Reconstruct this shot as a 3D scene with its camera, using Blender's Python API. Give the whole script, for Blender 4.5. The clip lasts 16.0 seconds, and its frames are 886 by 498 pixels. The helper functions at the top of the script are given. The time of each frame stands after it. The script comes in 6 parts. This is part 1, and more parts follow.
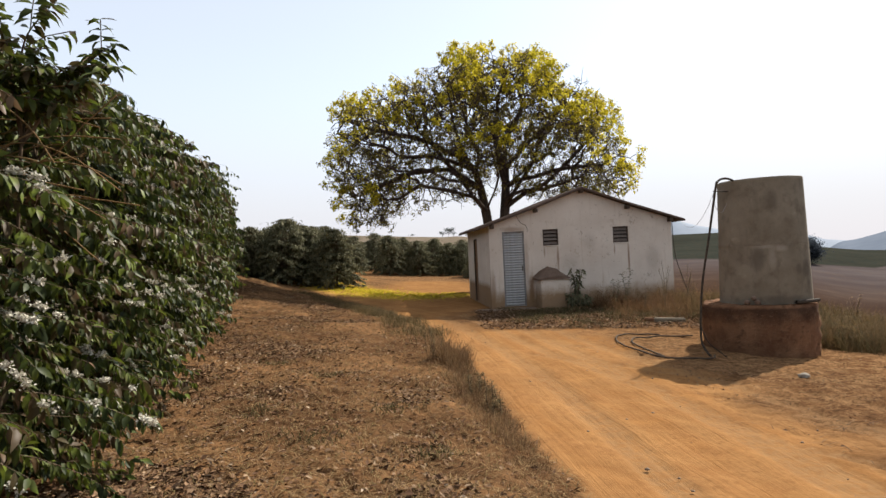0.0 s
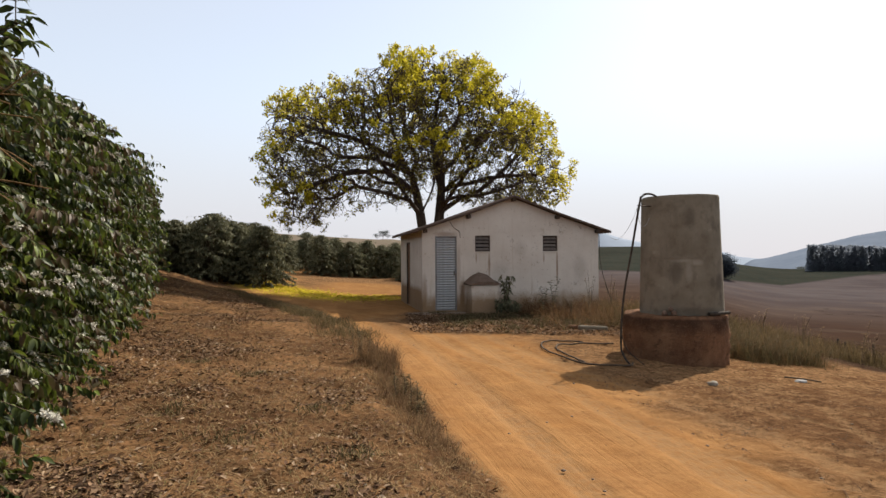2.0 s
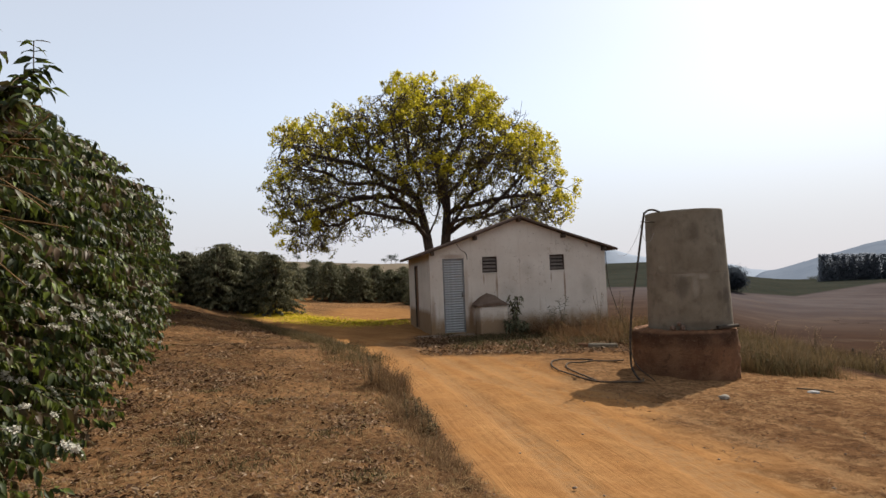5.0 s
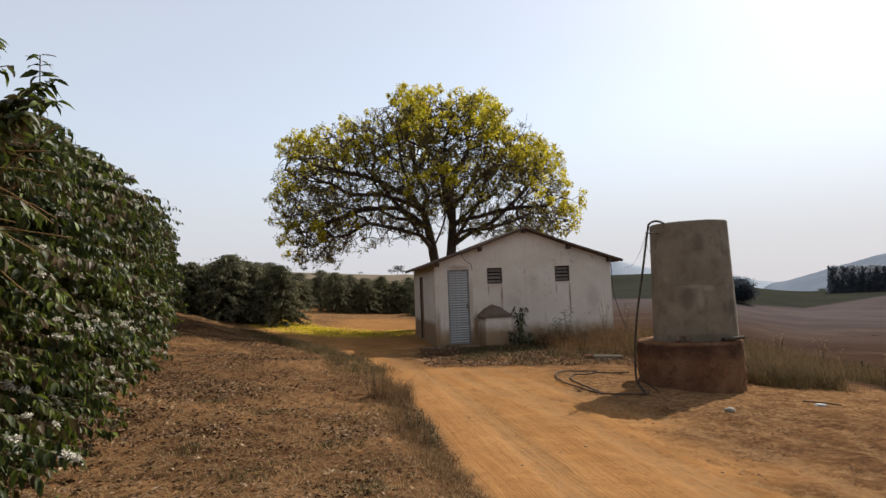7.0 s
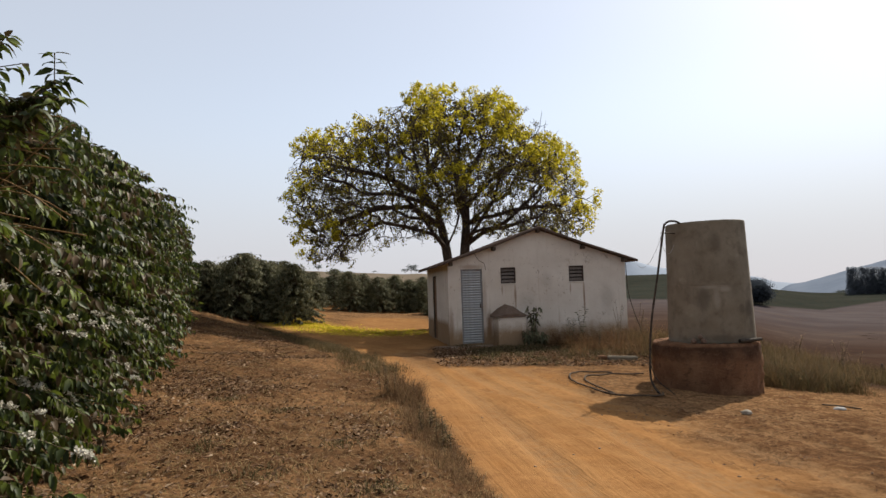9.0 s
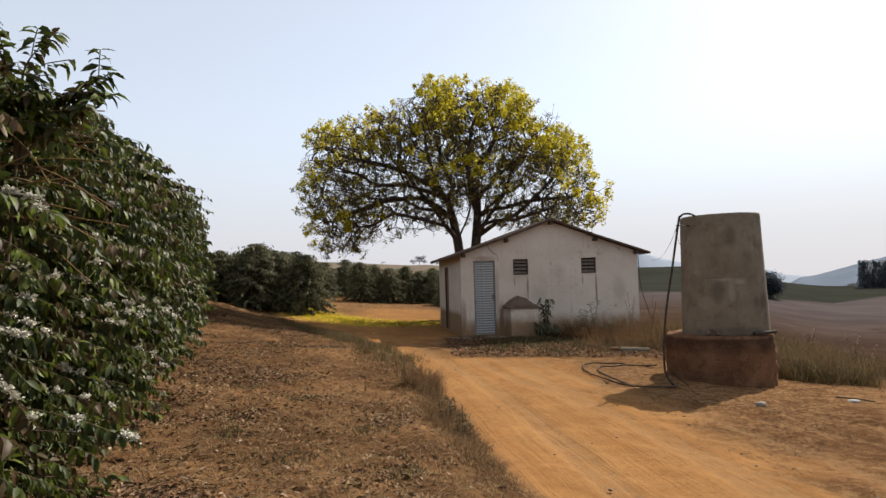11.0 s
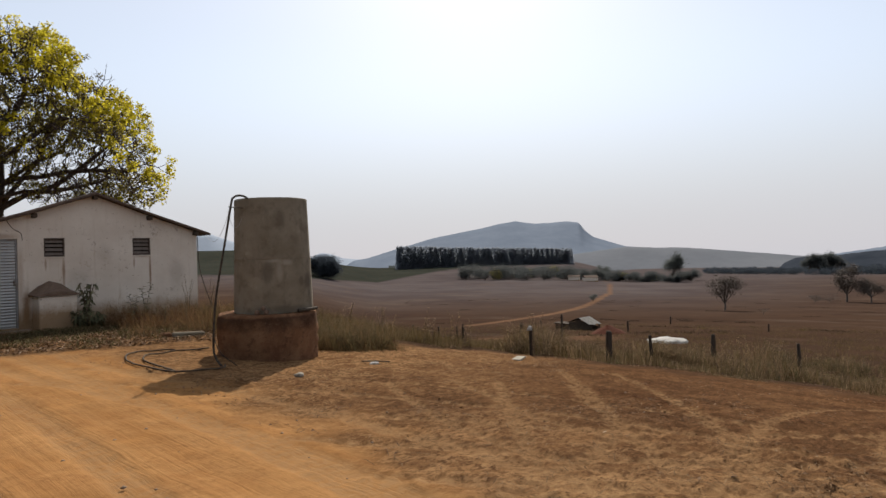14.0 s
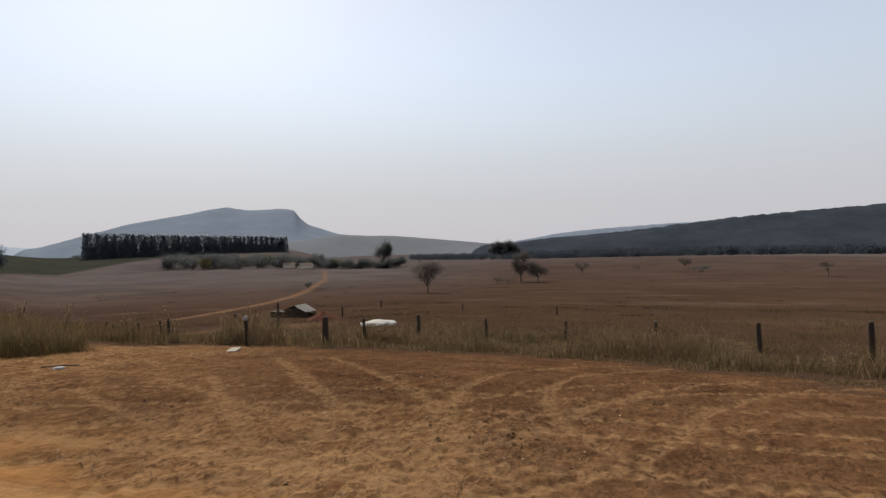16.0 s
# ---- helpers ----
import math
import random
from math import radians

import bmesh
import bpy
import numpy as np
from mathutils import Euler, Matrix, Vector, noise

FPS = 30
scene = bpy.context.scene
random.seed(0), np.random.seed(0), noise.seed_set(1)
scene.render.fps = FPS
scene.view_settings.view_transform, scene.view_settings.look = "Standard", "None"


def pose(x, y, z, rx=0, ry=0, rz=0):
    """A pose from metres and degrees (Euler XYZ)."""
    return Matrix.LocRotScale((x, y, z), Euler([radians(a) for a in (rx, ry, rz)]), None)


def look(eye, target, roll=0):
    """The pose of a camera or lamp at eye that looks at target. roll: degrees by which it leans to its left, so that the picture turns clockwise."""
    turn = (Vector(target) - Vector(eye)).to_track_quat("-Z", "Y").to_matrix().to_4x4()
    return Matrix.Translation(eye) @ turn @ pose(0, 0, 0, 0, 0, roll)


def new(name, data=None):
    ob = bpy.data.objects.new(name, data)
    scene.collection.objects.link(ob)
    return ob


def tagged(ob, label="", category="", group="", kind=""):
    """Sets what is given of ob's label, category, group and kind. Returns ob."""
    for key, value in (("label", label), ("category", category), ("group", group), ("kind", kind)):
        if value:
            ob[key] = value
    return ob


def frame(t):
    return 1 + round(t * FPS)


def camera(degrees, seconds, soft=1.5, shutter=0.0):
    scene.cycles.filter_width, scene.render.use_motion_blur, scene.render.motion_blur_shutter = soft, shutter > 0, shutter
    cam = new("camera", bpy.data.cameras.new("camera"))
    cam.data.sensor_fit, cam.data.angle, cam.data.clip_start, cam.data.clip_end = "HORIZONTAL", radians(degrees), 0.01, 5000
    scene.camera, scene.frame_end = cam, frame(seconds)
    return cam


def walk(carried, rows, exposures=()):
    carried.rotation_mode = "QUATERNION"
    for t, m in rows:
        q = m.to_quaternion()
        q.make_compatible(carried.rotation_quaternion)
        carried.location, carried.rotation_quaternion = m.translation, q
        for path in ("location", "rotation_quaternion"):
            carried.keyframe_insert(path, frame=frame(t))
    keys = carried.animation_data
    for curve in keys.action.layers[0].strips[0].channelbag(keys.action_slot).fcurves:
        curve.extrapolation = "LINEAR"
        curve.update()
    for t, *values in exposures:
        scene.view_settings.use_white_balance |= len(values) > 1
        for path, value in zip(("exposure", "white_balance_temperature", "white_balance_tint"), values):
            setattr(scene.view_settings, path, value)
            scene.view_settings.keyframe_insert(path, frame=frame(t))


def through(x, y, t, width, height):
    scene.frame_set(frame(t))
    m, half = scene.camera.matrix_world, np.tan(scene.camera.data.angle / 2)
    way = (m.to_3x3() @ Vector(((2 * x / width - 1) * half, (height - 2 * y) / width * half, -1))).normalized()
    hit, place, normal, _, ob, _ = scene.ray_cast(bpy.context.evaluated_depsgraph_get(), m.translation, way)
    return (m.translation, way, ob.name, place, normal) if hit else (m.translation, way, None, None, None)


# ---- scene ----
cam = camera(71.50, 16.0)
PATH = [
    (0, pose(-0.000, 0.000, 1.650, 90.612, 2.630, -0.000)),
    (0.5, pose(0.007, -0.005, 1.647, 90.724, 2.069, -2.971)),
    (1, pose(0.011, -0.007, 1.644, 90.899, 1.965, -3.913)),
    (1.5, pose(0.022, -0.012, 1.641, 90.946, 2.027, -4.772)),
    (2, pose(0.030, -0.021, 1.629, 90.807, 0.382, -6.173)),
    (2.5, pose(-0.025, -0.036, 1.642, 90.607, 1.813, -5.915)),
    (3, pose(-0.119, -0.022, 1.653, 90.909, 2.391, -4.438)),
    (3.5, pose(-0.107, -0.027, 1.653, 91.534, 2.554, -4.591)),
    (6, pose(0.116, -0.182, 1.621, 93.238, 2.470, -6.157)),
    (6.5, pose(0.113, -0.166, 1.625, 93.321, 3.101, -6.811)),
    (7, pose(0.091, -0.157, 1.629, 93.961, 2.211, -4.755)),
    (7.5, pose(0.105, -0.171, 1.630, 94.304, 0.959, -3.993)),
    (8, pose(0.115, -0.140, 1.610, 94.152, 0.664, -6.731)),
    (8.5, pose(0.111, -0.118, 1.620, 93.839, 1.835, -5.965)),
    (9, pose(0.100, -0.121, 1.628, 93.949, 1.883, -3.507)),
    (9.5, pose(0.045, -0.147, 1.633, 94.291, 1.707, -2.192)),
    (12, pose(-0.049, -0.267, 1.617, 91.701, 1.196, -4.876)),
    (12.5, pose(0.015, -0.296, 1.601, 90.678, -0.241, -16.919)),
    (13, pose(0.143, -0.256, 1.586, 89.627, -0.362, -26.762)),
    (13.5, pose(0.249, -0.239, 1.588, 89.525, 0.367, -34.471)),
    (14, pose(0.324, -0.237, 1.578, 90.494, 1.686, -41.080)),
    (14.5, pose(0.323, -0.251, 1.560, 91.146, 1.115, -47.828)),
    (15, pose(0.281, -0.228, 1.565, 90.909, 1.034, -54.790)),
    (15.5, pose(0.250, -0.229, 1.569, 89.317, 1.880, -61.173)),
    (16, pose(0.233, -0.240, 1.569, 88.617, 1.540, -67.146)),
]
EXPO = [(0.0, 1.06), (1.5, 0.95), (6.0, 0.78), (7.5, 0.72), (9.5, 0.72), (12.0, 0.93), (12.5, 0.86), (13.5, 0.70), (14.5, 0.54), (15.0, 0.485), (16.0, 0.49)]
walk(cam, PATH, EXPO)

# ---------------------------------------------------------------- light
SUN_AZ, SUN_EL = -45.0, 40.6          # degrees: to the right of straight ahead, above the horizon
world = bpy.data.worlds.new("hazy_sky")
scene.world = world
world.use_nodes = True
wn, wl = world.node_tree.nodes, world.node_tree.links
wn.clear()
sky = wn.new("ShaderNodeTexSky")
sky.sky_type, sky.sun_disc = "NISHITA", False
sky.sun_elevation, sky.sun_rotation = radians(SUN_EL), radians(-SUN_AZ)
sky.altitude, sky.air_density, sky.dust_density, sky.ozone_density = 400, 1.0, 1.0, 1.0
haze = wn.new("ShaderNodeMix")
haze.data_type = "RGBA"
haze.inputs[0].default_value = 0.31
haze.inputs[7].default_value = (11.2, 10.9, 10.3, 1)
bg = wn.new("ShaderNodeBackground")
bg.inputs[1].default_value = 0.077
wout = wn.new("ShaderNodeOutputWorld")
wl.new(sky.outputs[0], haze.inputs[6])
wl.new(haze.outputs[2], bg.inputs[0])
wl.new(bg.outputs[0], wout.inputs[0])

sun = new("sun", bpy.data.lights.new("sun", "SUN"))
sun.data.energy, sun.data.angle, sun.data.color = 5.2, radians(0.8), (1.0, 0.93, 0.82)
sa, se = radians(SUN_AZ), radians(SUN_EL)
SUN_DIR = Vector((-math.sin(sa) * math.cos(se), math.cos(sa) * math.cos(se), math.sin(se)))
sun.matrix_world = look(SUN_DIR * 60, (0, 0, 0))


# ---------------------------------------------------------------- materials
class Mat:
    """A short way to wire a principled material."""

    def __init__(self, name, rough=0.8, metal=0.0):
        self.m = bpy.data.materials.new(name)
        self.m.use_nodes = True
        self.n, self.l = self.m.node_tree.nodes, self.m.node_tree.links
        self.b = self.n["Principled BSDF"]
        self.b.inputs["Roughness"].default_value = rough
        self.b.inputs["Metallic"].default_value = metal
        self.b.inputs["Specular IOR Level"].default_value = 0.5 if rough < 0.7 else 0.06
        self.pos = self.n.new("ShaderNodeNewGeometry").outputs["Position"]

    def local(self):
        self.pos = self.n.new("ShaderNodeTexCoord").outputs["Object"]
        return self

    def along(self, across):
        """A place given by a distance across and the world's y."""
        sep, com = self.n.new("ShaderNodeSeparateXYZ"), self.n.new("ShaderNodeCombineXYZ")
        self.l.new(self.pos, sep.inputs[0])
        self.l.new(across, com.inputs[0])
        self.l.new(sep.outputs[1], com.inputs[1])
        return com.outputs[0]

    def noise(self, scale, detail=4.0, rough=0.55, stretch=None, dist=0.0, src=None):
        t = self.n.new("ShaderNodeTexNoise")
        t.inputs["Scale"].default_value = scale
        t.inputs["Detail"].default_value = detail
        t.inputs["Roughness"].default_value = rough
        t.inputs["Distortion"].default_value = dist
        src = src or self.pos
        if stretch:
            mp = self.n.new("ShaderNodeMapping")
            mp.inputs["Scale"].default_value = stretch
            self.l.new(src, mp.inputs[0])
            src = mp.outputs[0]
        self.l.new(src, t.inputs["Vector"])
        return t.outputs[0]

    def ramp(self, fac, *stops):
        r = self.n.new("ShaderNodeValToRGB")
        e = r.color_ramp.elements
        while len(e) < len(stops):
            e.new(0.5)
        for k, (p, c) in zip(e, stops):
            k.position = p
            k.color = (c, c, c, 1) if isinstance(c, (int, float)) else (*c, 1)
        self.l.new(fac, r.inputs[0])
        return r.outputs[0]

    def mix(self, fac, a, b, mode="MIX"):
        x = self.n.new("ShaderNodeMix")
        x.data_type, x.blend_type = "RGBA", mode
        for sock, v in ((x.inputs[0], fac), (x.inputs[6], a), (x.inputs[7], b)):
            if isinstance(v, (int, float)):
                sock.default_value = v
            elif isinstance(v, tuple):
                sock.default_value = (*v, 1)
            else:
                self.l.new(v, sock)
        return x.outputs[2]

    def math(self, op, a, b=0.0):
        x = self.n.new("ShaderNodeMath")
        x.operation = op
        x.use_clamp = True
        for sock, v in ((x.inputs[0], a), (x.inputs[1], b)):
            if isinstance(v, (int, float)):
                sock.default_value = v
            else:
                self.l.new(v, sock)
        return x.outputs[0]

    def stain(self, cx, cz, rx, rz, ragged=0.5):
        """A ragged stain centred at x, z of the thing's own place, fading at its rim."""
        sub, mul, ln = (self.n.new("ShaderNodeVectorMath") for _ in range(3))
        sub.operation, mul.operation, ln.operation = "SUBTRACT", "MULTIPLY", "LENGTH"
        self.l.new(self.pos, sub.inputs[0])
        sub.inputs[1].default_value = (cx, 0, cz)
        self.l.new(sub.outputs[0], mul.inputs[0])
        mul.inputs[1].default_value = (1 / rx, 0, 1 / rz)
        self.l.new(mul.outputs[0], ln.inputs[0])
        rag = self.math("MULTIPLY", self.noise(0.9 / min(rx, rz) ** 0.5, 6, 0.75), ragged * 2)
        far = self.n.new("ShaderNodeMath")
        far.operation = "ADD"
        self.l.new(ln.outputs["Value"], far.inputs[0])
        self.l.new(rag, far.inputs[1])
        shift = self.n.new("ShaderNodeMath")
        shift.operation = "SUBTRACT"
        self.l.new(far.outputs[0], shift.inputs[0])
        shift.inputs[1].default_value = ragged
        return self.ramp(shift.outputs[0], (0.35, 1.0), (1.0, 0.0))

    def attr(self, name):
        a = self.n.new("ShaderNodeAttribute")
        a.attribute_name = name
        return a.outputs["Fac"]

    def island(self):
        return self.n.new("ShaderNodeNewGeometry").outputs["Random Per Island"]

    def height(self):
        s = self.n.new("ShaderNodeSeparateXYZ")
        self.l.new(self.pos, s.inputs[0])
        return s.outputs[2]

    def color(self, c):
        if isinstance(c, tuple):
            self.b.inputs["Base Color"].default_value = (*c, 1)
        else:
            self.l.new(c, self.b.inputs["Base Color"])
        return self

    def bump(self, h, strength=0.4, dist=0.02):
        b = self.n.new("ShaderNodeBump")
        if isinstance(strength, (int, float)):
            b.inputs["Strength"].default_value = strength
        else:
            self.l.new(strength, b.inputs["Strength"])
        b.inputs["Distance"].default_value = dist
        self.l.new(h, b.inputs["Height"])
        self.l.new(b.outputs[0], self.b.inputs["Normal"])
        return self

    def thin(self, amount, tint):
        """Light that comes through a leaf."""
        tr = self.n.new("ShaderNodeBsdfTranslucent")
        if isinstance(tint, tuple):
            tr.inputs[0].default_value = (*tint, 1)
        else:
            self.l.new(tint, tr.inputs[0])
        mx = self.n.new("ShaderNodeMixShader")
        mx.inputs[0].default_value = amount
        out = self.n["Material Output"]
        self.l.new(self.b.outputs[0], mx.inputs[1])
        self.l.new(tr.outputs[0], mx.inputs[2])
        self.l.new(mx.outputs[0], out.inputs[0])
        return self


def ground_material():
    m = Mat("dry_earth", 1.0)
    m.b.inputs["Specular IOR Level"].default_value = 0.0
    m.b.inputs["Diffuse Roughness"].default_value = 0.35
    big, mid, fine = m.noise(0.35, 5), m.noise(2.2, 6, 0.6), m.noise(26, 5, 0.65)
    vfine = m.noise(90, 3, 0.6)
    speck = m.noise(11, 6, 0.75)
    straw = m.noise(5.0, 6, 0.8, dist=2.5)
    lane = m.along(m.attr("lane"))
    streak = m.noise(1.0, 6, 0.6, stretch=(3.2, 0.22, 1), dist=0.25, src=lane)
    scrape = m.noise(1.0, 4, 0.7, stretch=(17.0, 0.5, 1), dist=0.5, src=lane)
    road = m.mix(m.ramp(mid, (0.3, 0.0), (0.7, 1.0)), (0.3011, 0.1406, 0.0476), (0.3582, 0.1757, 0.0626))
    road = m.mix(m.ramp(streak, (0.36, 0.0), (0.62, 0.65)), road, (0.4154, 0.2236, 0.0899))
    road = m.mix(m.ramp(scrape, (0.52, 0.0), (0.66, 0.34)), road, (0.2554, 0.1125, 0.0374))
    road = m.mix(m.ramp(m.noise(1.7, 6, 0.72, dist=0.7), (0.50, 0.0), (0.64, 0.6)), road, (0.2750, 0.1230, 0.0420))
    road = m.mix(m.ramp(speck, (0.57, 0.0), (0.70, 0.45)), road, (0.2287, 0.1005, 0.0340))
    road = m.mix(m.ramp(vfine, (0.60, 0.0), (0.74, 0.35)), road, (0.4573, 0.2601, 0.1089))
    patch = m.noise(1.3, 7, 0.74, stretch=(0.6, 1.3, 1), dist=0.8)
    crumb = m.noise(15.0, 5, 0.72, stretch=(0.8, 1.3, 1), dist=0.3)
    flat_ = m.noise(4.6, 6, 0.74, stretch=(0.7, 1.4, 1), dist=0.45)
    sand = m.mix(m.ramp(patch, (0.40, 0.0), (0.58, 1.0)), (0.1197, 0.0570, 0.0251), (0.2679, 0.1516, 0.0707))
    sand = m.mix(m.ramp(flat_, (0.49, 0.0), (0.56, 0.8)), sand, (0.3762, 0.2280, 0.1117))
    sand = m.mix(m.ramp(crumb, (0.49, 0.0), (0.57, 0.9)), sand, (0.0752, 0.0376, 0.0194))
    red = m.mix(m.ramp(patch, (0.40, 0.0), (0.58, 1.0)), (0.0330, 0.0138, 0.0074), (0.0720, 0.0322, 0.0161))
    red = m.mix(m.ramp(flat_, (0.49, 0.0), (0.56, 0.8)), red, (0.1180, 0.0589, 0.0299))
    red = m.mix(m.ramp(crumb, (0.49, 0.0), (0.57, 0.9)), red, (0.0220, 0.0099, 0.0061))
    yard = m.mix(m.attr("sandy"), red, sand)
    yard = m.mix(m.ramp(straw, (0.54, 0.0), (0.62, 0.5)), yard, (0.0561, 0.0340, 0.0195))
    yard = m.mix(m.ramp(vfine, (0.60, 0.0), (0.72, 0.4)), yard, (0.1360, 0.0799, 0.0425))
    blotch = m.noise(0.8, 5, 0.65)
    litter = m.mix(m.ramp(blotch, (0.42, 0.0), (0.60, 1.0)), (0.0666, 0.0342, 0.0163), (0.2236, 0.1197, 0.0537))
    litter = m.mix(m.ramp(straw, (0.46, 0.0), (0.58, 0.70)), litter, (0.1144, 0.0608, 0.0290))
    litter = m.mix(m.ramp(speck, (0.47, 0.0), (0.62, 0.85)), litter, (0.0447, 0.0238, 0.0123))
    litter = m.mix(m.ramp(fine, (0.55, 0.0), (0.68, 0.7)), litter, (0.1664, 0.0931, 0.0475))
    litter = m.mix(m.ramp(vfine, (0.58, 0.0), (0.70, 0.6)), litter, (0.2236, 0.1311, 0.0704))
    past = m.noise(0.035, 6, 0.62)
    past2 = m.noise(0.25, 6, 0.7)
    pasture = m.mix(m.ramp(past, (0.36, 0.0), (0.66, 1.0)), (0.0353, 0.0210, 0.0154), (0.0524, 0.0320, 0.0217))
    pasture = m.mix(m.ramp(past2, (0.5, 0.0), (0.75, 0.6)), pasture, (0.0228, 0.0171, 0.0125))
    crop = m.mix(m.ramp(m.noise(0.02, 5, 0.6), (0.4, 0.0), (0.6, 1.0)), (0.0200, 0.0265, 0.0225), (0.0280, 0.0350, 0.0290))
    c = m.mix(m.attr("road"), yard, road)
    edge = m.math("ADD", m.attr("litter"), 0.0)
    jit = m.ramp(m.noise(1.6, 6, 0.7), (0.35, 0.0), (0.65, 1.0))
    lit = m.ramp(m.math("MULTIPLY_ADD", edge, 1.0), (0.0, 0.0), (1.0, 1.0))
    lit = m.mix(lit, (0.0, 0.0, 0.0), m.mix(lit, jit, (1.0, 1.0, 1.0)))
    c = m.mix(lit, c, litter)
    c = m.mix(m.attr("pasture"), c, pasture)
    # Distance haze painted into the far hill and plain: greyer, paler ground colours.
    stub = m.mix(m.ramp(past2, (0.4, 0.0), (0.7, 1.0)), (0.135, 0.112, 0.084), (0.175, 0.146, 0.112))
    c = m.mix(m.attr("hill_haze"), c, stub)
    hazed_plain = m.mix(m.ramp(past, (0.4, 0.0), (0.62, 1.0)), (0.0640, 0.0545, 0.0560), (0.0870, 0.0750, 0.0745))
    c = m.mix(m.attr("plain"), c, hazed_plain)
    c = m.mix(m.math("MULTIPLY", m.attr("pasture"), m.ramp(m.noise(0.045, 6, 0.72, stretch=(1.5, 0.8, 1)), (0.56, 0.0), (0.66, 0.35))), c, (0.110, 0.082, 0.062))
    c = m.mix(m.attr("crop"), c, crop)
    c = m.mix(m.math("MULTIPLY", m.attr("track"), m.ramp(m.noise(0.3, 5, 0.7), (0.32, 0.35), (0.6, 1.0))), c, (0.155, 0.088, 0.052))
    c = m.mix(m.math("MULTIPLY", m.attr("tyre"), m.ramp(m.noise(14, 3, 0.6), (0.40, 0.12), (0.56, 0.75))), c, (0.245, 0.146, 0.072))
    petal = m.ramp(m.noise(34, 3, 0.7), (0.46, 0.0), (0.56, 1.0))
    c = m.mix(m.math("MULTIPLY", m.attr("petals"), petal), c, (0.62, 0.47, 0.03))
    c = m.mix(m.ramp(big, (0.3, 0.0), (0.75, 0.25)), c, (0.10, 0.055, 0.03))
    m.color(c)
    hgt = m.mix(0.45, mid, m.mix(0.5, speck, m.mix(0.5, fine, vfine)))
    hgt = m.mix(0.4, hgt, m.mix(0.5, crumb, flat_))
    rough_ = m.math("SUBTRACT", 0.95, m.math("MULTIPLY", m.attr("road"), 0.50))
    m.bump(m.mix(m.math("MULTIPLY", m.attr("road"), 0.5), hgt, scrape), rough_, 0.08)
    return m.m


def leaf_material(name, stops, through=0.3, rough=0.45, scale=None, gloss=0.08):
    m = Mat(name, rough)
    m.b.inputs["Specular IOR Level"].default_value = gloss
    v = m.island()
    if scale:
        v = m.math("ADD", m.math("MULTIPLY", v, 0.5), m.math("MULTIPLY", m.ramp(m.noise(scale, 3), (0.36, 0.0), (0.64, 1.0)), 0.5))
    c = m.ramp(v, *stops)
    m.color(m.mix(0.35, c, m.ramp(m.noise(9, 3), (0.3, 0.35), (0.7, 1.0)), "MULTIPLY"))
    m.thin(through, c)
    return m.m


def plaster(name="old_whitewash", rise=1.05, soak=0.68, stains=()):
    m = Mat(name, 0.9).local()
    a, b, f = m.noise(0.9, 6, 0.6), m.noise(5, 6, 0.7), m.noise(40, 3)
    drip = m.noise(1.0, 6, 0.65, stretch=(7, 7, 0.5))
    c = m.mix(m.ramp(a, (0.35, 0.0), (0.7, 1.0)), (0.5022, 0.4352, 0.3641), (0.6110, 0.5524, 0.4813))
    c = m.mix(m.ramp(drip, (0.56, 0.0), (0.72, 0.5)), c, (0.3683, 0.2888, 0.2093))
    c = m.mix(m.ramp(b, (0.60, 0.0), (0.70, 0.6)), c, (0.3432, 0.2678, 0.1967))
    c = m.mix(m.ramp(m.noise(2.3, 5, 0.75), (0.60, 0.0), (0.70, 0.55)), c, (0.3013, 0.2260, 0.1590))
    c = m.mix(m.ramp(m.noise(13, 4, 0.7), (0.63, 0.0), (0.69, 0.8)), c, (0.1841, 0.1339, 0.0963))
    for cx, cz, rx, rz, amount, col in stains:
        c = m.mix(m.math("MULTIPLY", m.stain(cx, cz, rx, rz), amount), c, col)
    flake = m.mix(0.5, m.noise(6.5, 5, 0.8, dist=0.6), m.noise(1.4, 4, 0.6))
    c = m.mix(m.ramp(flake, (0.585, 0.0), (0.615, 0.75)), c, (0.3069, 0.2604, 0.2185))
    z = m.height()
    soil = m.math("SUBTRACT", m.ramp(z, (0.0, 1.0), (rise * 0.4, soak), (rise, 0.0)), m.math("MULTIPLY", m.mix(0.5, drip, m.noise(4.5, 6, 0.8)), 0.80))
    c = m.mix(m.ramp(soil, (0.0, 0.0), (0.42, 0.9)), c, (0.215, 0.130, 0.064))
    m.color(c).bump(m.mix(0.4, b, f), 0.45, 0.014)
    return m.m


def simple(name, c1, c2, scale=6.0, rough=0.8, metal=0.0, bump=0.3, stretch=None, dist=0.01, local=True, c3=None):
    m = Mat(name, rough, metal)
    if local:
        m.local()
    n1, n2 = m.noise(scale, 6, 0.6, stretch), m.noise(scale * 6, 4, 0.6, stretch)
    c = m.mix(m.ramp(n1, (0.34, 0.0), (0.68, 1.0)), c1, c2)
    if c3:
        c = m.mix(m.ramp(m.noise(scale * 0.4, 5, 0.7), (0.52, 0.0), (0.66, 0.8)), c, c3)
    c = m.mix(m.ramp(n2, (0.4, 0.0), (0.8, 0.35)), c, tuple(v * 0.55 for v in c1))
    m.color(c).bump(m.mix(0.5, n1, n2), bump, dist)
    return m.m


def varied(name, stops, rough=0.85, through=0.0):
    m = Mat(name, rough)
    c = m.ramp(m.island(), *stops)
    m.color(c)
    if through:
        m.thin(through, c)
    return m.m


